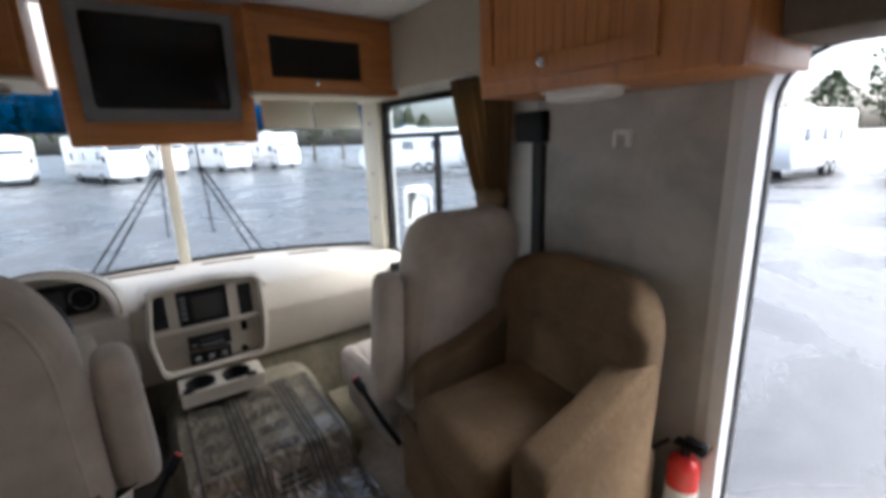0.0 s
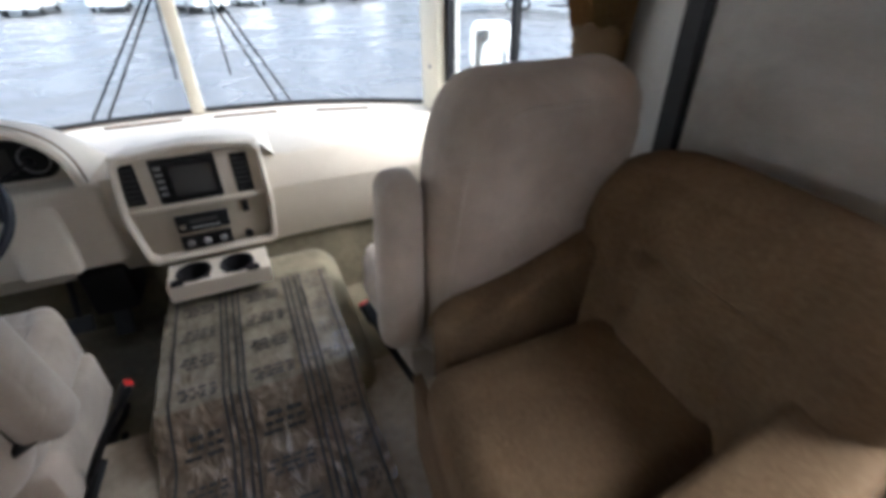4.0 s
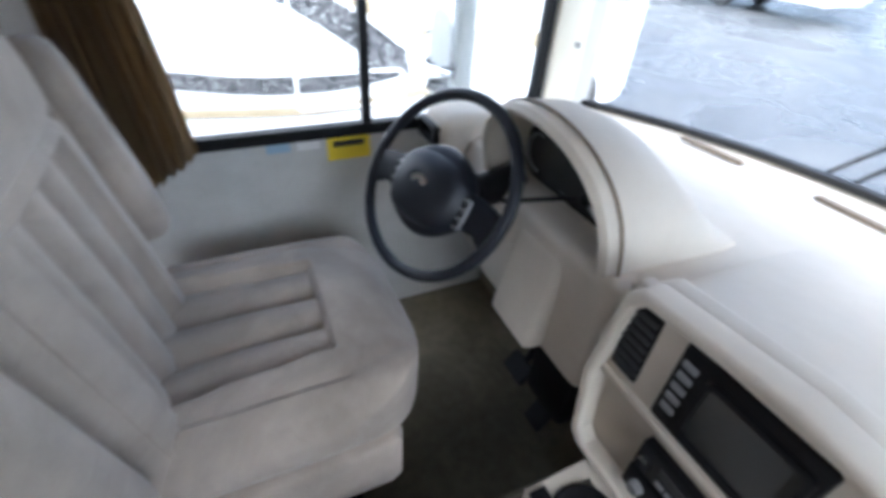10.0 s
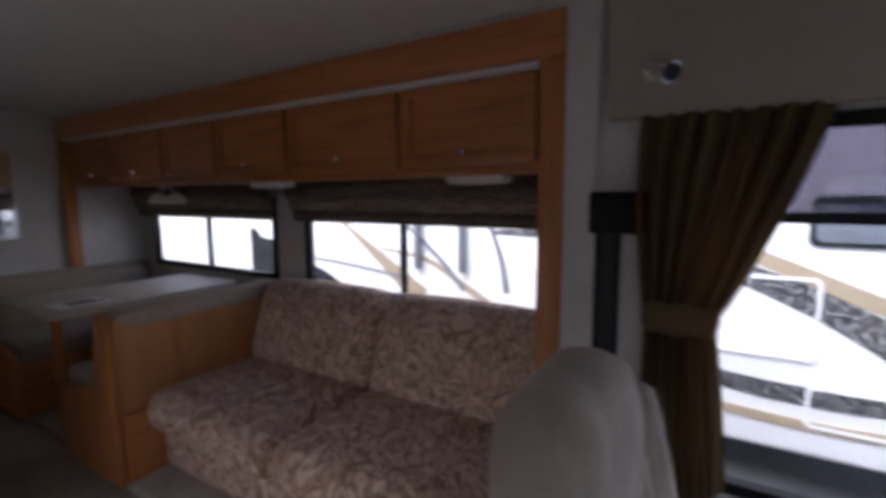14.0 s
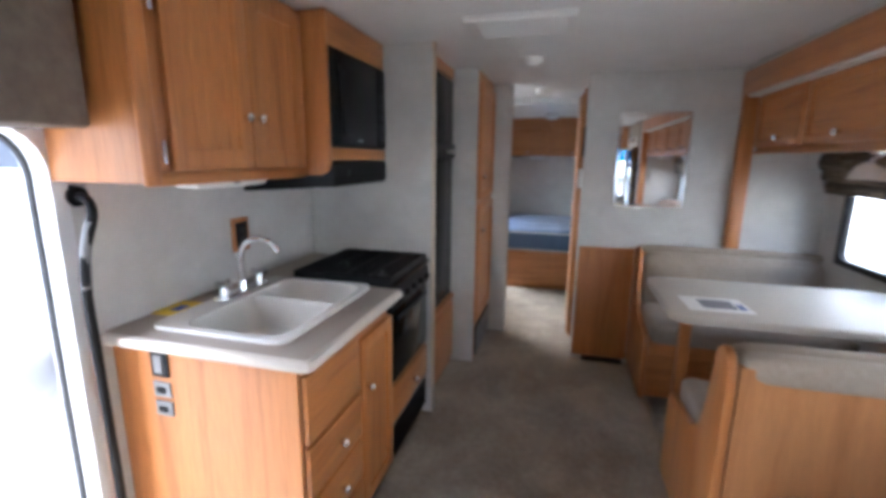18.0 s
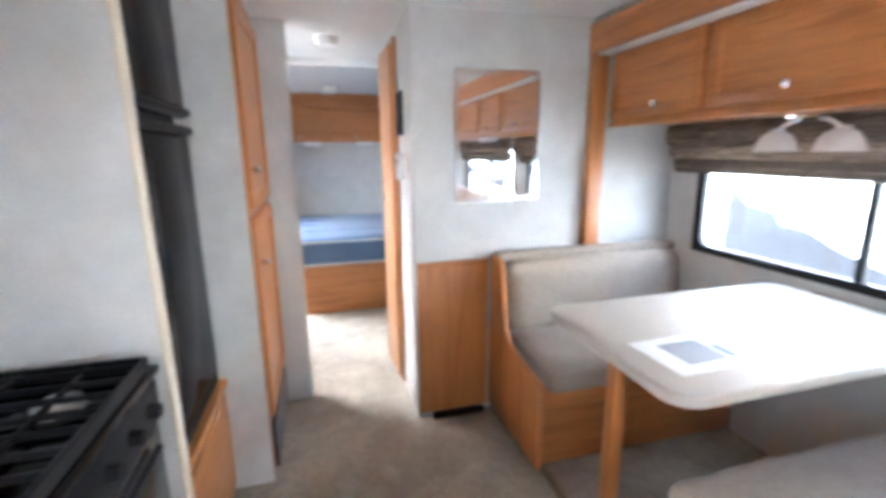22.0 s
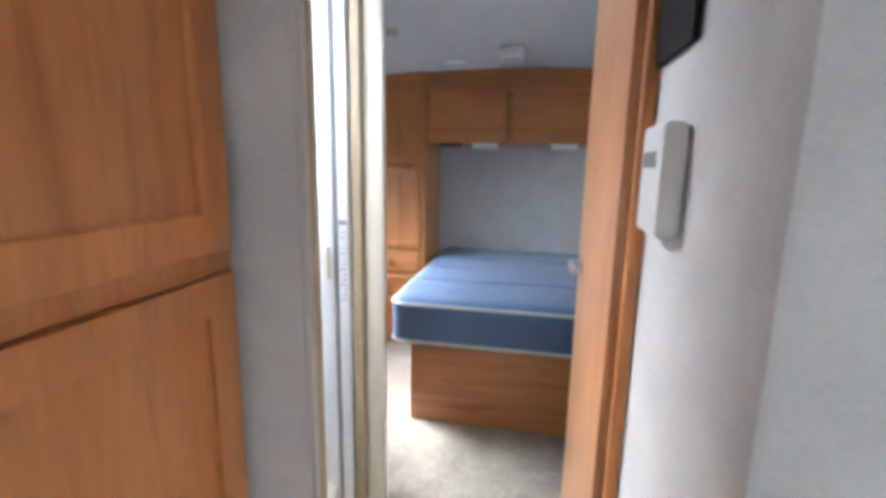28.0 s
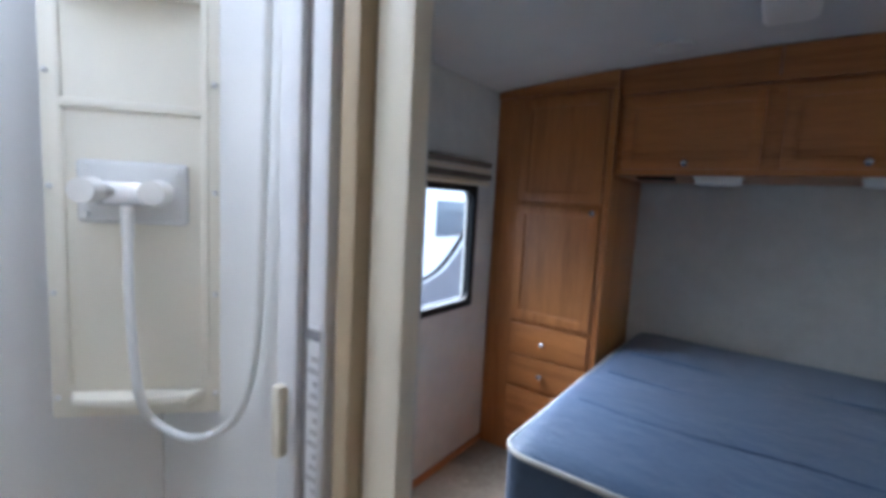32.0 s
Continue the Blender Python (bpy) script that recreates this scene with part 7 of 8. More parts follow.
tube(bm, [(0.316, 0.053, 1.11), (0.275, 0.056, 1.108), (0.245, 0.054, 1.102)], 0.007, 8)
part("lever", turned(bm, DB), STEEL, leaf)
bm = bmesh.new()
rod(bm, (0.340, -2.524, 0.05), (0.340, -2.524, 1.95), 0.005, None, 8)
part("piano_hinge", bm, STEEL, bd)
setting("trim_bedroom_door", boxes((0.331, 0.352, -2.522, -2.50, 0.0, 1.99), bev=0.003), OAK, "oak door trim in the hall", "trim")
th = thing("thermostat", (0.335, -2.2, 1.25), "white wall thermostat in the hall", "thermostat")
part("case", boxes((0.331, 0.362, -2.43, -2.335, 1.25, 1.39), bev=0.008), WHITE, th)
part("display", boxes((0.362, 0.364, -2.41, -2.355, 1.335, 1.355)), GREY, th)
mp = thing("monitor_panel", (0.335, -2.15, 1.48), "dark tank monitor panel in the hall", "panel")
part("plate", boxes((0.331, 0.342, -2.49, -2.34, 1.48, 1.70), bev=0.003), BLACK, mp)
setting("trim_wall_end", boxes((0.331, 0.337, -2.162, -2.099, 0.0, TOP - 0.004)), VINYL, "end face of the mirror partition", "trim")

# ---- bedroom ----
def arch(x):
    return 1.985 - 0.065 * abs((x - 0.62) / 1.24) ** 2


bm = bmesh.new()
pts = [(XL + 0.001 + (XR - XL - 0.002) * i / 20, arch(XL + (XR - XL) * i / 20)) for i in range(21)]
prism(bm, pts + [(XR - 0.001, TOP - 0.001), (XL + 0.001, TOP - 0.001)], "y", REAR - 0.10 + 0.001, -3.345)
setting("bedroom_ceiling", bm, CEIL, "white crowned bedroom ceiling", "ceiling")

wd = thing("wardrobe", (1.55, -5.1, 0.0), "oak wardrobe with beaded door, two drawers and a rounded crown", "wardrobe")
WY = -4.87
part("body", boxes((1.245, XR - 0.003, REAR - 0.10 + 0.003, WY, 0.0, 1.915), bev=0.003), OAK, wd)
cab_door(wd, "y", 1, WY, 1.27, 1.70, 1.365, 1.87, knob_at=None, w=0.05)
cab_door(wd, "y", 1, WY, 1.27, 1.70, 0.745, 1.345, knob_at=(1.30, 1.318), w=0.05)
for z0, z1 in ((0.565, 0.725), (0.395, 0.555)):
    d = part("drawer", boxes((1.275, 1.69, WY + 0.002, WY + 0.022, z0, z1), bev=0.006), OAK_X, wd)
    bm = bmesh.new()
    part("knob", knob(bm, (1.495, WY + 0.022, (z0 + z1) / 2), (0, 1, 0)), CHROME, d, "brushed metal knob")
part("lower_panel", boxes((1.275, 1.69, WY + 0.002, WY + 0.016, 0.05, 0.375), bev=0.004), OAK_X, wd)
part("corner_stile", boxes((1.235, 1.262, WY - 0.01, WY + 0.012, 0.0, 1.92), bev=0.006), OAK, wd)
bm = bmesh.new()
xs = [XR - 0.004 + (1.24 - XR) * i / 10 for i in range(11)]
prism(bm, [(x, arch(x) - 0.004) for x in xs] + [(x, 1.885) for x in reversed(xs)], "y", WY - 0.02, WY + 0.014)
part("crown", bm, OAK_X, wd)

oy = -4.90
splits = [1.235, 0.66, 0.11, -0.44]
for a, b in zip(splits, splits[1:]):
    c = thing("bedroom_cabinet", ((a + b) / 2, -5.17, 1.50), "oak overhead cabinet with a beaded door over the bed", "cabinet", "bedroom cabinets")
    part("body", boxes((b, a, REAR - 0.10 + 0.003, oy, 1.50, 1.88)), OAK_X, c)
    cab_door(c, "y", 1, oy, b + 0.03, a - 0.03, 1.525, 1.83, knob_at=((a + b) / 2 - 0.0, 1.548), material=OAK_X, w=0.042)
    bm = bmesh.new()
    xs = [a - 0.001 + (b - a + 0.002) * i / 8 for i in range(9)]
    prism(bm, [(x, arch(x) - 0.004) for x in xs] + [(x, 1.85) for x in reversed(xs)], "y", oy - 0.01, oy + 0.02)
    part("crown", bm, OAK_X, c)
part("end_panel", boxes((XL + 0.002, -0.442, REAR - 0.10 + 0.003, oy + 0.01, 0.0, 1.905)), OAK, c)
for x in (0.83, 0.29, -0.18):
    l = thing("under_cabinet_light", (x, -5.0, 1.47), "white plastic reading light under the bedroom cabinet", "light fixture", "cabinet lights")
    part("lens", soft(x, -4.98, 1.482, 0.085, 0.045, 0.016, 0.012, (0, 0, 0.004), 5), WHITE, l)
    part("base", boxes((x - 0.09, x + 0.09, -5.03, -4.93, 1.4925, 1.4995)), WHITE, l)
sp = thing("reading_speaker", (1.08, -5.0, 1.48), "small brown vent under the bedroom cabinet", "vent")
part("cover", boxes((1.0, 1.15, -5.03, -4.94, 1.485, 1.499), bev=0.003), BLACK, sp)

be = thing("bed_base", (0.5, -4.65, 0.0), "oak bed box under the mattress", "bed base")
part("front_panel", boxes((-0.25, 1.075, -3.905, -3.885, 0.0, 0.415), bev=0.003), OAK_X, be)
part("side_panel", boxes((1.055, 1.075, REAR - 0.10 + 0.003, -3.906, 0.0, 0.415)), OAK_Y, be)
part("side_panel", boxes((-0.25, -0.23, REAR - 0.10 + 0.003, -3.906, 0.0, 0.415)), OAK_Y, be)
part("platform", boxes((-0.25, 1.075, REAR - 0.10 + 0.003, -3.90, 0.416, 0.432)), OAK_X, be)
ma = thing("mattress", (0.5, -4.63, 0.432), "blue vinyl-covered mattress with pale piping", "mattress")
bm = soft(0.495, -4.64, 0.552, 0.69, 0.80, 0.118, 0.05, (0.008, 0.01, 0.016), 21)
for v in bm.verts:
    k = noise.noise(V((v.co.x * 2.2, v.co.y * 2.2, 0))) * 0.008 + noise.noise(V((v.co.x * 7, v.co.y * 4, 3))) * 0.004
    if v.co.z > 0.6:
        v.co.z += k
    v.co.z = max(v.co.z, 0.434)
    # a round corner at the foot
    cxn, cyn = v.co.x - 1.12, v.co.y + 3.90
    if cxn > 0 and cyn > 0:
        r = math.hypot(cxn, cyn)
        if r > 0.055:
            v.co.x, v.co.y = 1.12 + cxn * 0.055 / r, -3.90 + cyn * 0.055 / r
part("cover", bm, BLUE, ma)
for z in (0.648, 0.452):
    bm = bmesh.new()
    o = rounded(-0.192, 1.180, -5.437, -3.843, 0.08, 6)
    tube(bm, [(x, y, z) for x, y in o], 0.008, 6, True)
    part("piping", bm, PIPING, ma, "pale piping")
for k in range(3):
    bm = bmesh.new()
    yy = -4.25 - 0.33 * k
    tube(bm, [(-0.15 + 0.125 * i, yy + 0.02 * math.sin(i + k), 0.6815 + 0.003 * noise.noise(V((i, k, 0)))) for i in range(11)], 0.004, 5)
    part("crease", bm, BLUE, ma)
bv = thing("bedroom_valance", (1.82, -4.45, 1.44), "brown pleated shade over the bedroom window", "window shade")
for k in range(4):
    part("pleat", boxes((1.80 - 0.01 * (k % 2), XR - 0.004, -4.74, -3.9, 1.425 + 0.03 * k, 1.452 + 0.03 * k), bev=0.008), SHADE if k % 2 else CREAMTRIM, bv)
setting("baseboard_bedroom", boxes((XR - 0.014, XR - 0.002, -4.868, -3.345, 0.0, 0.035), bev=0.003), OAK_Y, "low oak baseboard in the bedroom", "baseboard")
bl = thing("bedroom_ceiling_light", (0.645, -4.5, 1.93), "square white ceiling light in the bedroom", "ceiling light")
part("lens", soft(0.645, -4.42, arch(0.645) - 0.028, 0.07, 0.10, 0.03, 0.02, (0, 0, 0.004), 5), FROST, bl)
bs = thing("bedroom_speaker", (1.0, -4.7, 1.95), "round white ceiling speaker in the bedroom", "speaker")
bm = bmesh.new()
rod(bm, (1.0, -4.70, arch(1.0) + 0.001), (1.0, -4.70, arch(1.0) - 0.012), 0.075, 0.07, 24)
part("grille", bm, WHITE, bs)
sm = thing("bedroom_alarm", (1.2, -3.95, 1.93), "round yellowed alarm on the bedroom ceiling", "smoke alarm")
bm = bmesh.new()
rod(bm, (1.22, -3.95, arch(1.22) + 0.001), (1.22, -3.95, arch(1.22) - 0.03), 0.055, 0.045, 20)
part("body", bm, CREAM, sm)
hl = thing("hall_ceiling_light", (0.68, -2.76, TOP - 0.04), "small white ceiling light in the hall", "ceiling light")
bm = bmesh.new()
rod(bm, (0.68, -2.76, TOP - 0.001), (0.68, -2.76, TOP - 0.045), 0.07, 0.055, 22)
part("lens", bm, FROST, hl)

# ---- outside ----
START = V((0, 0, 0))
G = -0.95
bm = bmesh.new()
bmesh.ops.create_grid(bm, x_segments=2, y_segments=2, size=500)
bmesh.ops.translate(bm, verts=bm.verts, vec=(0, 0, G))
setting("ground", bm, ASPHALT, "pale wet asphalt of the parking lot", "ground")

RVGLASS = mottled("rv_window", (0.13, 0.145, 0.17), (0.16, 0.18, 0.205), 2, 0.05)
TYRE = mottled("tyre", (0.02, 0.02, 0.02), (0.03, 0.03, 0.03), 20, 0.8)
SPECK = mat("speckled_graphic", (0.03, 0.03, 0.03), 0.4)
link(SPECK, ramp(SPECK, noise_tex(SPECK, spot(SPECK), 55, 2), [(0.56, (0.022, 0.022, 0.024)), (0.64, (0.6, 0.6, 0.6))]), base(SPECK))


def wheel(parent, x, y, r=0.42, w=0.12, s=1):
    bm = bmesh.new()
    rod(bm, (x - s * w, y, G + r), (x, y, G + r), r, r, 24)
    t = part("wheel", bm, TYRE, parent)
    bm = bmesh.new()
    rod(bm, (x, y, G + r), (x + s * 0.02, y, G + r), r * 0.58, r * 0.52, 20)
    part("rim", bm, STEEL, t)


# the coach parked alongside on the driver's side
nb = thing("parked_motorhome", (-4.7, 0.5, G), "white motorhome with gold and black swoosh graphics parked alongside", "motorhome", "parked motorhomes")
NX0 = -3.35
bm = bmesh.new()
prism(bm, rounded(-9.5, 6.75, G + 0.35, 2.55, 0.22, 6), "x", NX0 - 2.4, NX0, 0.05, 3)
part("body", bm, RVWHITE, nb)


def swoosh(rows, w0, w1, material, out):
    """A tapering curved stripe on the neighbour's side: rows of (y, z)."""
    pts = spline([(NX0, y, z) for y, z in rows], 10)
    bm = bmesh.new()
    n = len(pts)
    up, dn = [], []
    for i, p in enumerate(pts):
        a, b = pts[max(0, i - 1)], pts[min(n - 1, i + 1)]
        d = (b - a).normalized()
        nrm = V((0, -d.z, d.y))
        w = (w0 + (w1 - w0) * i / (n - 1)) / 2
        up.append(p + nrm * w)
        dn.append(p - nrm * w)
    A = [bm.verts.new((NX0 + out, p.y, p.z)) for p in up]
    B = [bm.verts.new((NX0 + out, p.y, p.z)) for p in dn]
    for i in range(n - 1):
        bm.faces.new((A[i], A[i + 1], B[i + 1], B[i]))
    r = bmesh.ops.extrude_face_region(bm, geom=list(bm.faces))
    bmesh.ops.translate(bm, verts=[v for v in r["geom"] if isinstance(v, bmesh.types.BMVert)], vec=(-out - 0.01, 0, 0))
    return part("stripe", bm, material, nb)


swoosh([(0.2, 1.80), (1.2, 1.46), (2.32, 1.03), (3.52, 0.53), (4.1, 0.30), (5.05, 0.19), (6.2, 0.14)], 0.10, 0.15, RVGOLD, 0.004)
swoosh([(0.3, 1.05), (1.1, 1.04), (2.1, 0.90), (2.85, 0.64), (3.42, 0.33), (3.85, 0.0)], 0.05, 0.30, SPECK, 0.007)
swoosh([(0.3, 0.10), (1.2, 0.06), (1.87, 0.0), (2.6, -0.10), (3.3, -0.10), (3.95, 0.0)], 0.10, 0.17, SPECK, 0.010)
swoosh([(0.3, -0.16), (1.94, -0.28), (3.2, -0.34), (4.6, -0.20)], 0.06, 0.09, RVGOLD, 0.013)
swoosh([(-1.95, 1.20), (-1.45, 0.86), (-1.0, 0.54), (-0.6, 0.25)], 0.02, 0.26, RVGOLD, 0.004)
swoosh([(-1.2, 0.80), (-0.52, 0.70), (0.0, 0.42), (0.47, 0.15), (0.9, -0.05)], 0.03, 0.13, RVGOLD, 0.007)
swoosh([(-1.9, 1.42), (-1.3, 1.30), (-0.82, 1.09), (-0.35, 0.72), (-0.05, 0.40)], 0.02, 0.06, RVGREY, 0.010)
swoosh([(-0.5, 1.40), (0.11, 1.27), (0.36, 0.85), (0.45, 0.42)], 0.02, 0.07, RVGREY, 0.010)
swoosh([(-2.4, 0.62), (-1.6, 0.56), (-0.86, 0.48)], 0.02, 0.03, RVGREY, 0.016)
# a stepped grey graphic behind the dinette window
bm = bmesh.new()
prism(bm, [(-3.64, -0.2), (-1.6, -0.2), (-1.7, 0.24), (-2.15, 0.45), (-2.50, 0.55), (-2.80, 0.68), (-3.05, 0.70), (-3.10, 0.80), (-3.40, 0.84), (-3.55, 0.97), (-3.64, 0.97)], "x", NX0 - 0.01, NX0 + 0.013)
part("graphic", bm, mottled("dark_grey_graphic", (0.016, 0.017, 0.020), (0.024, 0.025, 0.028), 5, 0.5, spec=0.2), nb, "stepped grey graphic")
# sloped pane: the sky's reflection is painted in as a paler base colour
PALEGLASS = mottled("sky_lit_glass", (0.15, 0.17, 0.19), (0.20, 0.225, 0.25), 2, 0.06)
for outline, m in ([rounded(2.86, 3.47, 1.07, 1.38, 0.06), RVGLASS], [[(3.62, 1.12), (4.21, 0.91), (4.97, 0.68), (5.2, 0.64), (5.2, 1.40), (3.62, 1.40)], PALEGLASS], [rounded(5.80, 6.45, 0.74, 1.34, 0.05), RVGLASS]):
    mid = V((0, sum(a for a, b in outline) / len(outline), sum(b for a, b in outline) / len(outline)))
    grow = [(a + (0.03 if a > mid.y else -0.03), b + (0.03 if b > mid.z else -0.03)) for a, b in outline]
    if mid.y > 5.5:
        bm = bmesh.new()
        prism(bm, rounded(5.60, 6.62, 0.52, 1.60, 0.06), "x", NX0 - 0.02, NX0 + 0.010)
        part("window_band", bm, BLACK, nb, "black band round the front side window")
    bm = bmesh.new()
    prism(bm, outline, "x", NX0 - 0.02, NX0 + 0.016)
    w = part("window", bm, m, nb)
    bm = bmesh.new()
    ring(bm, grow, [(a + (mid.y - a) * 0.02, b + (mid.z - b) * 0.02) for a, b in outline], "x", NX0 - 0.01, NX0 + 0.024)
    part("frame", bm, RVWHITE if len(outline) == 6 else BLACK, w)
bm = bmesh.new()
prism(bm, rounded(1.30, 3.5, 2.12, 2.50, 0.06), "x", NX0 - 0.02, NX0 + 0.014)
part("awning_case", bm, RVGREY, nb)
for y0, y1, z0, z1 in ((2.22, 2.94, 0.16, 0.80), (-0.6, 0.3, -0.35, -0.02), (2.9, 3.9, -0.35, -0.02)):
    bm = bmesh.new()
    ring(bm, rounded(y0, y1, z0, z1, 0.05), rounded(y0 + 0.025, y1 - 0.025, z0 + 0.025, z1 - 0.025, 0.04), "x", NX0 - 0.005, NX0 + 0.022)
    part("hatch_rail", bm, RVWHITE, nb)
for y in (-0.62, -0.05):
    bm = boxes((NX0 + 0.02, NX0 + 0.08, y - 0.035, y + 0.035, 0.60, 2.2), bev=0.01)
    part("awning_arm", bm, RVGREY, nb)
wheel(nb, NX0 + 0.01, 5.93)
wheel(nb, NX0 + 0.01, -2.6)
bm = bmesh.new()
tube(bm, [(NX0, 4.9, 1.40), (NX0 + 0.22, 4.62, 1.36)], 0.02, 8)
a = part("mirror_arm", bm, BLACK, nb)
part("mirror_head", soft(NX0 + 0.26, 4.34, 1.06, 0.05, 0.15, 0.26, 0.045, (0, 0, 0), 5), BLACK, a)


AMBER = mat("amber_lens", (0.85, 0.35, 0.02), 0.3)


def coach(x, y, turn, label, length=8.5, motor=True, stripe=None, tall=2.55):
    """A far motorhome or trailer; its nose points along +y before turning."""
    c = thing("parked_motorhome" if motor else "parked_trailer", (x, y, G), label, "motorhome" if motor else "trailer", "parked vehicles")
    m = pose(x, y, 0, 0, 0, turn)
    h = length / 2
    bm = bmesh.new()
    nose = 0.5 if motor else 0.9
    prof = [(-h + 0.12, G + 0.45), (h - nose * 0.3, G + 0.45), (h, G + 0.95), (h - 0.08, G + 1.6), (h - nose, tall - 0.12), (h - nose - 0.3, tall), (-h + 0.25, tall), (-h, tall - 0.25), (-h, G + 0.7)]
    prism(bm, prof, "x", -1.2, 1.2, 0.10, 3)
    part("body", turned(bm, m), RVWHITE, c)
    if stripe:
        for k, z in enumerate((0.15, 0.32)):
            part("stripe", turned(boxes((-1.212, 1.212, -h + 0.3, h - 0.9, G + 0.95 + z, G + 1.03 + z)), m), stripe, c)
    for s in (-1, 1):
        for k in range(3):
            yy = -h + 1.9 + (length - 2.6) * k / 2.4
            w = part("window", turned(boxes((s * 1.19, s * 1.216, yy - 0.4, yy + 0.4, G + 1.7, G + 2.3), bev=0.01), m), RVGLASS, c)
        for yy in (-h * 0.35, h * 0.62 if motor else -h * 0.12):
            bm = bmesh.new()
            rod(bm, (s * 1.0, yy, G + 0.38), (s * 1.215, yy, G + 0.38), 0.38, 0.38, 20)
            t = part("wheel", turned(bm, m), TYRE, c)
            bm = bmesh.new()
            rod(bm, (s * 1.21, yy, G + 0.38), (s * 1.225, yy, G + 0.38), 0.21, 0.19, 16)
            part("rim", turned(bm, m), STEEL, t)
    part("door", turned(boxes((1.19, 1.218, 0.3, 0.95, G + 0.7, G + 2.5), bev=0.01), m), RVWHITE, c)
    if motor:
        bm = boxes((-1.08, 1.08, -0.02, 0.02, -0.42, 0.48), bev=0.01)
        part("windscreen", turned(turned(bm, pose(0, h - 0.32, G + 2.15, -28)), m), RVGLASS, c)
        for s in (-1, 1):
            part("headlight", turned(boxes((s * 0.72, s * 1.05, h - 0.12, h + 0.015, G + 0.88, G + 1.08), bev=0.02), m), FROST, c)
            part("side_mirror", turned(soft(s * 1.36, h - 0.35, G + 1.75, 0.07, 0.09, 0.22, 0.05, (0, 0, 0), 4), m), BLACK, c)
    else:
        bm = bmesh.new()
        tube(bm, [(-0.5, h - 0.2, G + 0.45), (0, h + 0.9, G + 0.45), (0.5, h - 0.2, G + 0.45)], 0.05, 8)
        part("tow_bar", turned(bm, m), BLACK, c)
    for s in (-1, 1):
        part("marker_light", turned(boxes((s * 1.19, s * 1.22, h - 1.0, h - 0.86, G + 0.78, G + 0.85), bev=0.006), m), AMBER, c, "amber marker light")
    part("roof_unit", turned(boxes((-0.4, 0.4, -0.5, 0.5, tall - 0.01, tall + 0.22), bev=0.06), m), RVWHITE, c)
    return c


# a bus-like coach beyond the windscreen, on the driver's side
coach(-13.5, 20.0, 92, "white motorhome with grey stripes parked across the lot", 10.5, True, RVGREY, 2.3)
coach(-25.0, 21.0, 90, "cream motorhome parked in the next bay", 10, True, RVGREY, 2.6)
coach(-1.0, 44.0, 200, "white motorhome across the lot", 9, True, RVGOLD)
for k, (x, y) in enumerate(((-17, 48), (-12, 49), (-7, 50), (-2, 50.5), (3, 51), (8.0, 51.5), (13.0, 51))):
    coach(x, y, 178 + 3 * k, "white motorhome in the far row across the lot", 8 + (k % 3), True, (RVGOLD, RVGREY, None)[k % 3])
for k, (x, y, t) in enumerate(((18.0, 30.0, 60), (22.5, 23.5, 62), (26.5, 17.0, 60), (28.0, 9.2, 88), (28.5, 3.8, 90), (28.5, -1.8, 91), (27.5, -7.6, 90))):
    coach(x, y, t, "white travel trailer parked across the lot", 7.5, False, (None, RVGREY)[k % 2], 2.2)
kc2 = coach(6.3, -6.3, 0, "white motorhome with a grey curved graphic parked on the kerb side", 9.0, True, None, 2.5)
arc = spline([(5.0, -7.6, -0.10), (5.0, -8.06, 0.04), (5.0, -8.59, 0.22), (5.0, -9.1, 0.62), (5.0, -9.45, 1.07), (5.0, -9.75, 1.70)], 8)
bm = bmesh.new()
prism(bm, [(p.y, p.z) for p in arc] + [(p.y - 0.10, p.z - 0.02) for p in reversed(arc)], "x", 5.075, 5.096)
part("stripe", bm, BLACK, kc2)
bm = bmesh.new()
prism(bm, [(p.y - 0.22, p.z - 0.05) for p in arc] + [(-10.6, 1.6), (-10.6, -0.35), (-7.7, -0.35)], "x", 5.075, 5.094)
part("stripe", bm, RVGREY, kc2)

# the coach's own mirrors
for x, s, my, mz in ((-0.66, -1, 3.20, 0.76), (1.91, 1, 3.42, 0.80)):
    m = thing("side_mirror", (x + s * 0.4, my, 0.8), "white tall side mirror on a bracket outside", "mirror", "side mirrors")
    bm = bmesh.new()
    tube(bm, spline([(x, my + 0.25, mz - 0.24), (x + s * 0.18, my + 0.16, mz - 0.28), (x + s * 0.21, my + 0.03, mz - 0.20)], 5), 0.022, 8)
    part("bracket", bm, GREY, m)
    part("shell", turned(soft(0, 0, 0, 0.105, 0.05, 0.215, 0.045, (0.0, 0.01, 0), 7), pose(x + s * 0.24, my, mz, 0, 0, -s * 18)), WHITE, m)
    GM = pose(x + s * 0.24, my, mz, 0, 0, -s * 18)
    part("glass", turned(boxes((-0.085, 0.085, -0.056, -0.052, -0.065, 0.18), bev=0.001), GM), MIRROR, m)
    part("convex_glass", turned(soft(0, -0.046, -0.125, 0.082, 0.012, 0.052, 0.010, (0, 0.006, 0), 9), GM), MIRROR, m, "small convex glass")
    part("divider", turned(boxes((-0.088, 0.088, -0.058, -0.050, -0.073, -0.066)), GM), BLACK, m)

# trees behind the far row
LEAF = mottled("leaves", (0.045, 0.065, 0.025), (0.09, 0.11, 0.045), 3, 0.8, 0.4, 20)
BARK = mottled("bark", (0.09, 0.07, 0.05), (0.13, 0.10, 0.075), 8, 0.9, 0.3, 60)


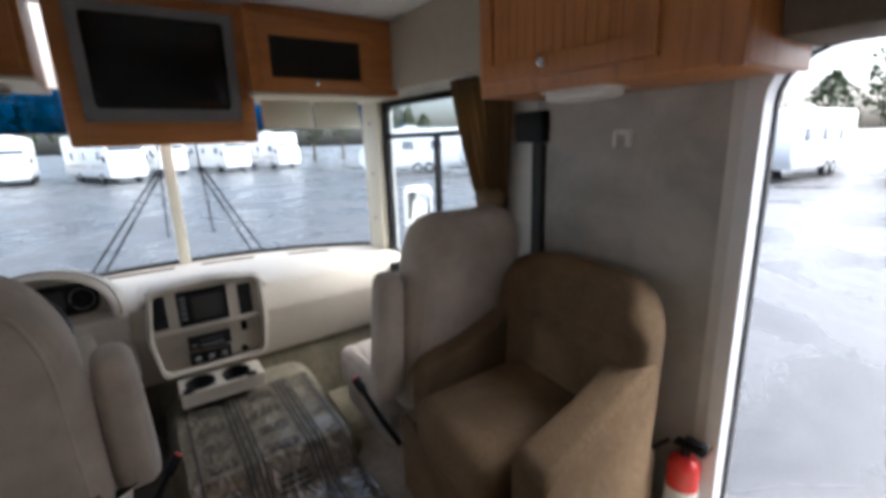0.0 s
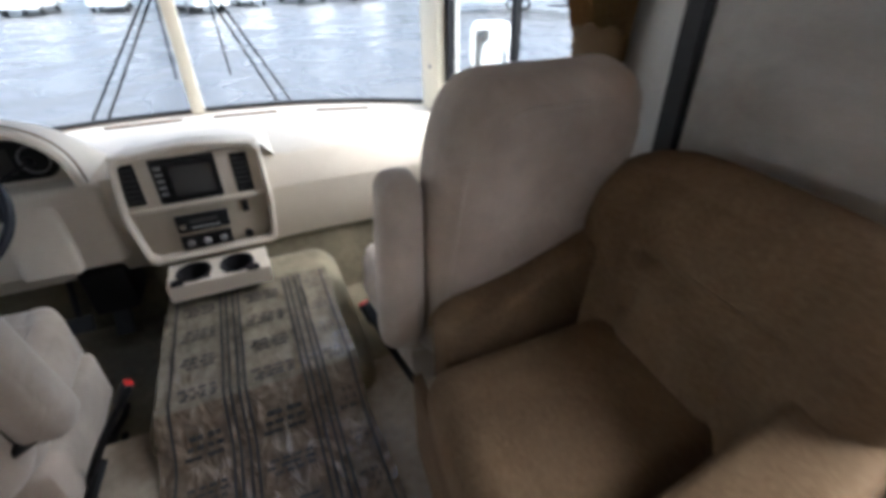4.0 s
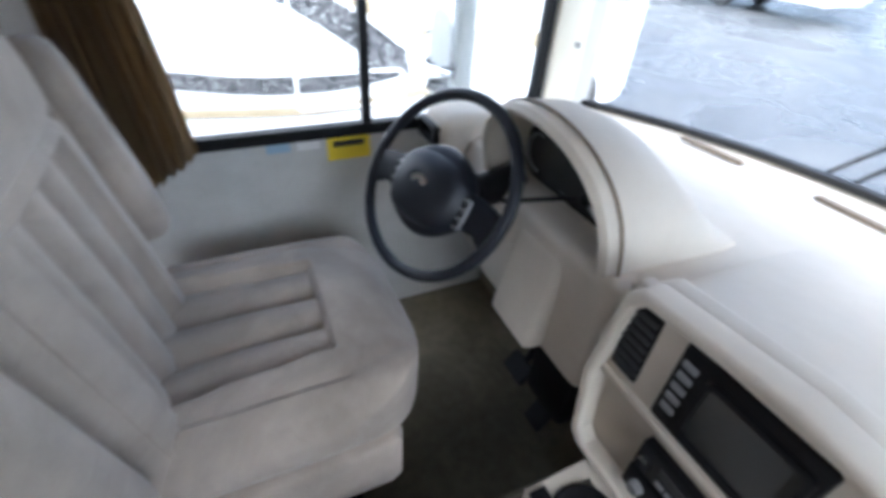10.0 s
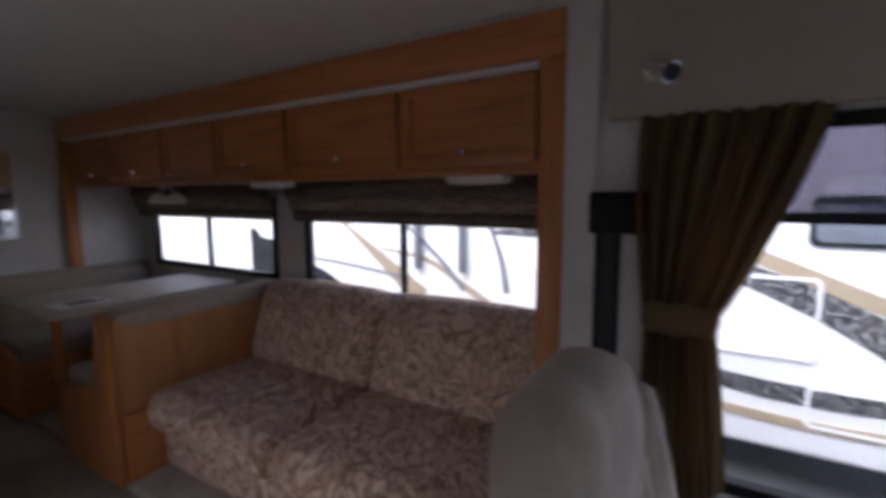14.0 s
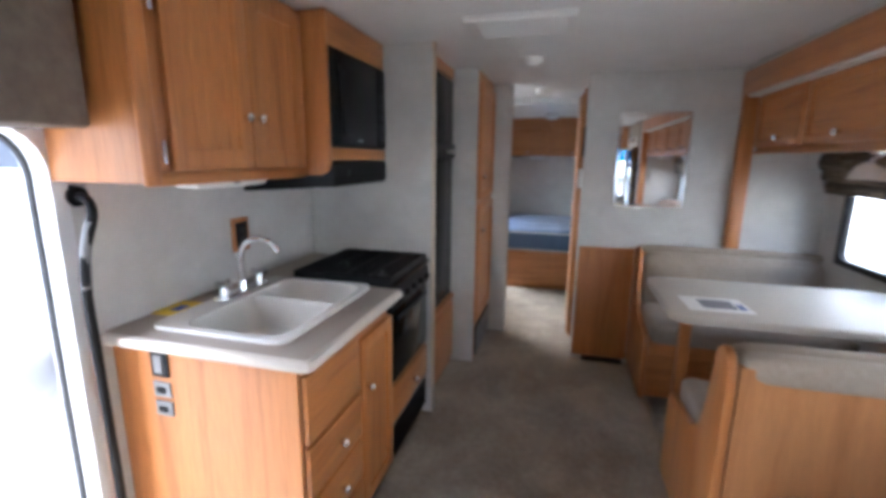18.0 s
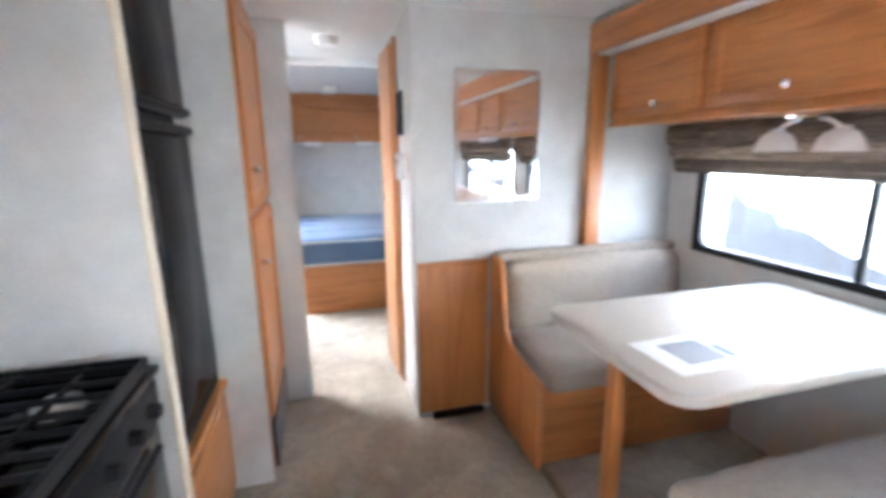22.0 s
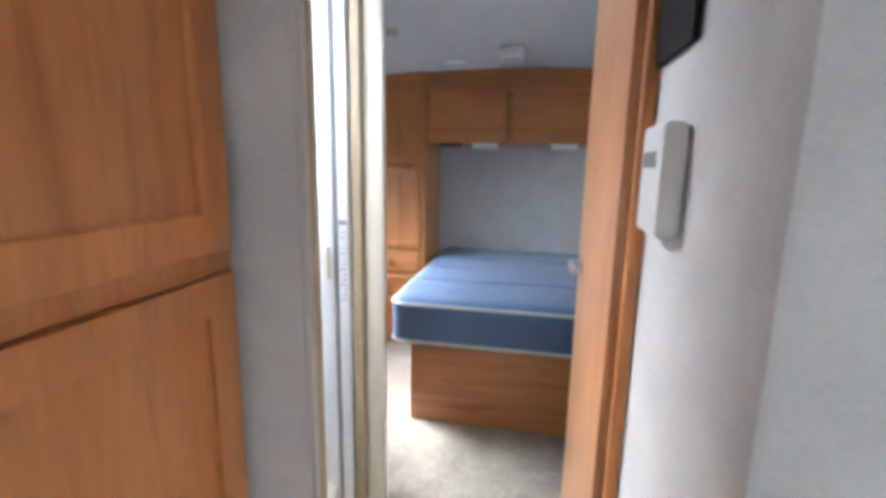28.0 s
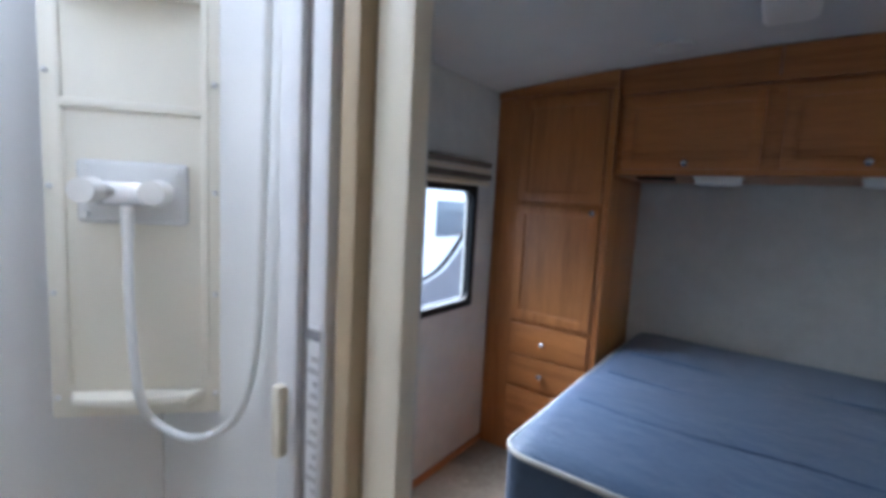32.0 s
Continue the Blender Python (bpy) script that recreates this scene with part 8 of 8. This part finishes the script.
def tree(x, y, h, seed, label):
    rnd = random.Random(seed)
    t = thing("tree", (x, y, G), label, "tree", "trees round the lot")
    bm = bmesh.new()
    pts = spline([(x, y, G), (x + rnd.uniform(-.2, .2), y, G + h * 0.3), (x + rnd.uniform(-.4, .4), y + rnd.uniform(-.3, .3), G + h * 0.75)], 4)
    for p, q, i in zip(pts, pts[1:], range(99)):
        rod(bm, p, q, 0.22 * (1 - i / 10), 0.22 * (1 - (i + 1) / 10), 8)
    for k in range(7):
        a = rnd.uniform(0, math.tau)
        z = G + h * rnd.uniform(0.3, 0.7)
        rod(bm, (x, y, z), (x + math.cos(a) * h * 0.25, y + math.sin(a) * h * 0.25, z + h * 0.18), 0.07, 0.02, 6)
    part("trunk", bm, BARK, t)
    vs, fs = [], []
    for k in range(900):
        a, u = rnd.uniform(0, math.tau), rnd.random() ** 0.5
        zz = rnd.random()
        rad = h * 0.34 * u * math.sin(math.pi * (0.12 + 0.85 * zz)) * (0.75 + 0.5 * noise.noise(V((a, zz * 3, seed))))
        c = V((x + rad * math.cos(a), y + rad * math.sin(a), G + h * (0.28 + 0.72 * zz)))
        s = rnd.uniform(0.10, 0.26)
        e1 = V((rnd.gauss(0, 1), rnd.gauss(0, 1), rnd.gauss(0, 1))).normalized() * s
        e2 = e1.cross(V((rnd.gauss(0, 1), rnd.gauss(0, 1), rnd.gauss(0, 1)))).normalized() * s * 0.7
        i = len(vs)
        vs += [c - e1, c + e2, c + e1, c - e2]
        fs.append((i, i + 1, i + 2, i + 3))
    me = bpy.data.meshes.new("crown")
    me.from_pydata([v - V((x, y, G)) for v in vs], [], fs)
    me.materials.append(LEAF)
    ob = new("crown", me)
    ob.parent = t
    ORG[ob.name] = V((x, y, G))


for k in range(18):
    tree(-40 + 5.2 * k + 1.3 * math.sin(k * 2.3), 63 + 3 * math.sin(k * 1.7), 9 + 2.5 * math.sin(k * 1.1), k, "leafy tree behind the far row of motorhomes")
for k in range(12):
    tree(41 + 3 * math.sin(k * 1.9), 30 - 4.4 * k, 8 + 2 * math.sin(k * 1.3), 40 + k, "leafy tree behind the trailers")
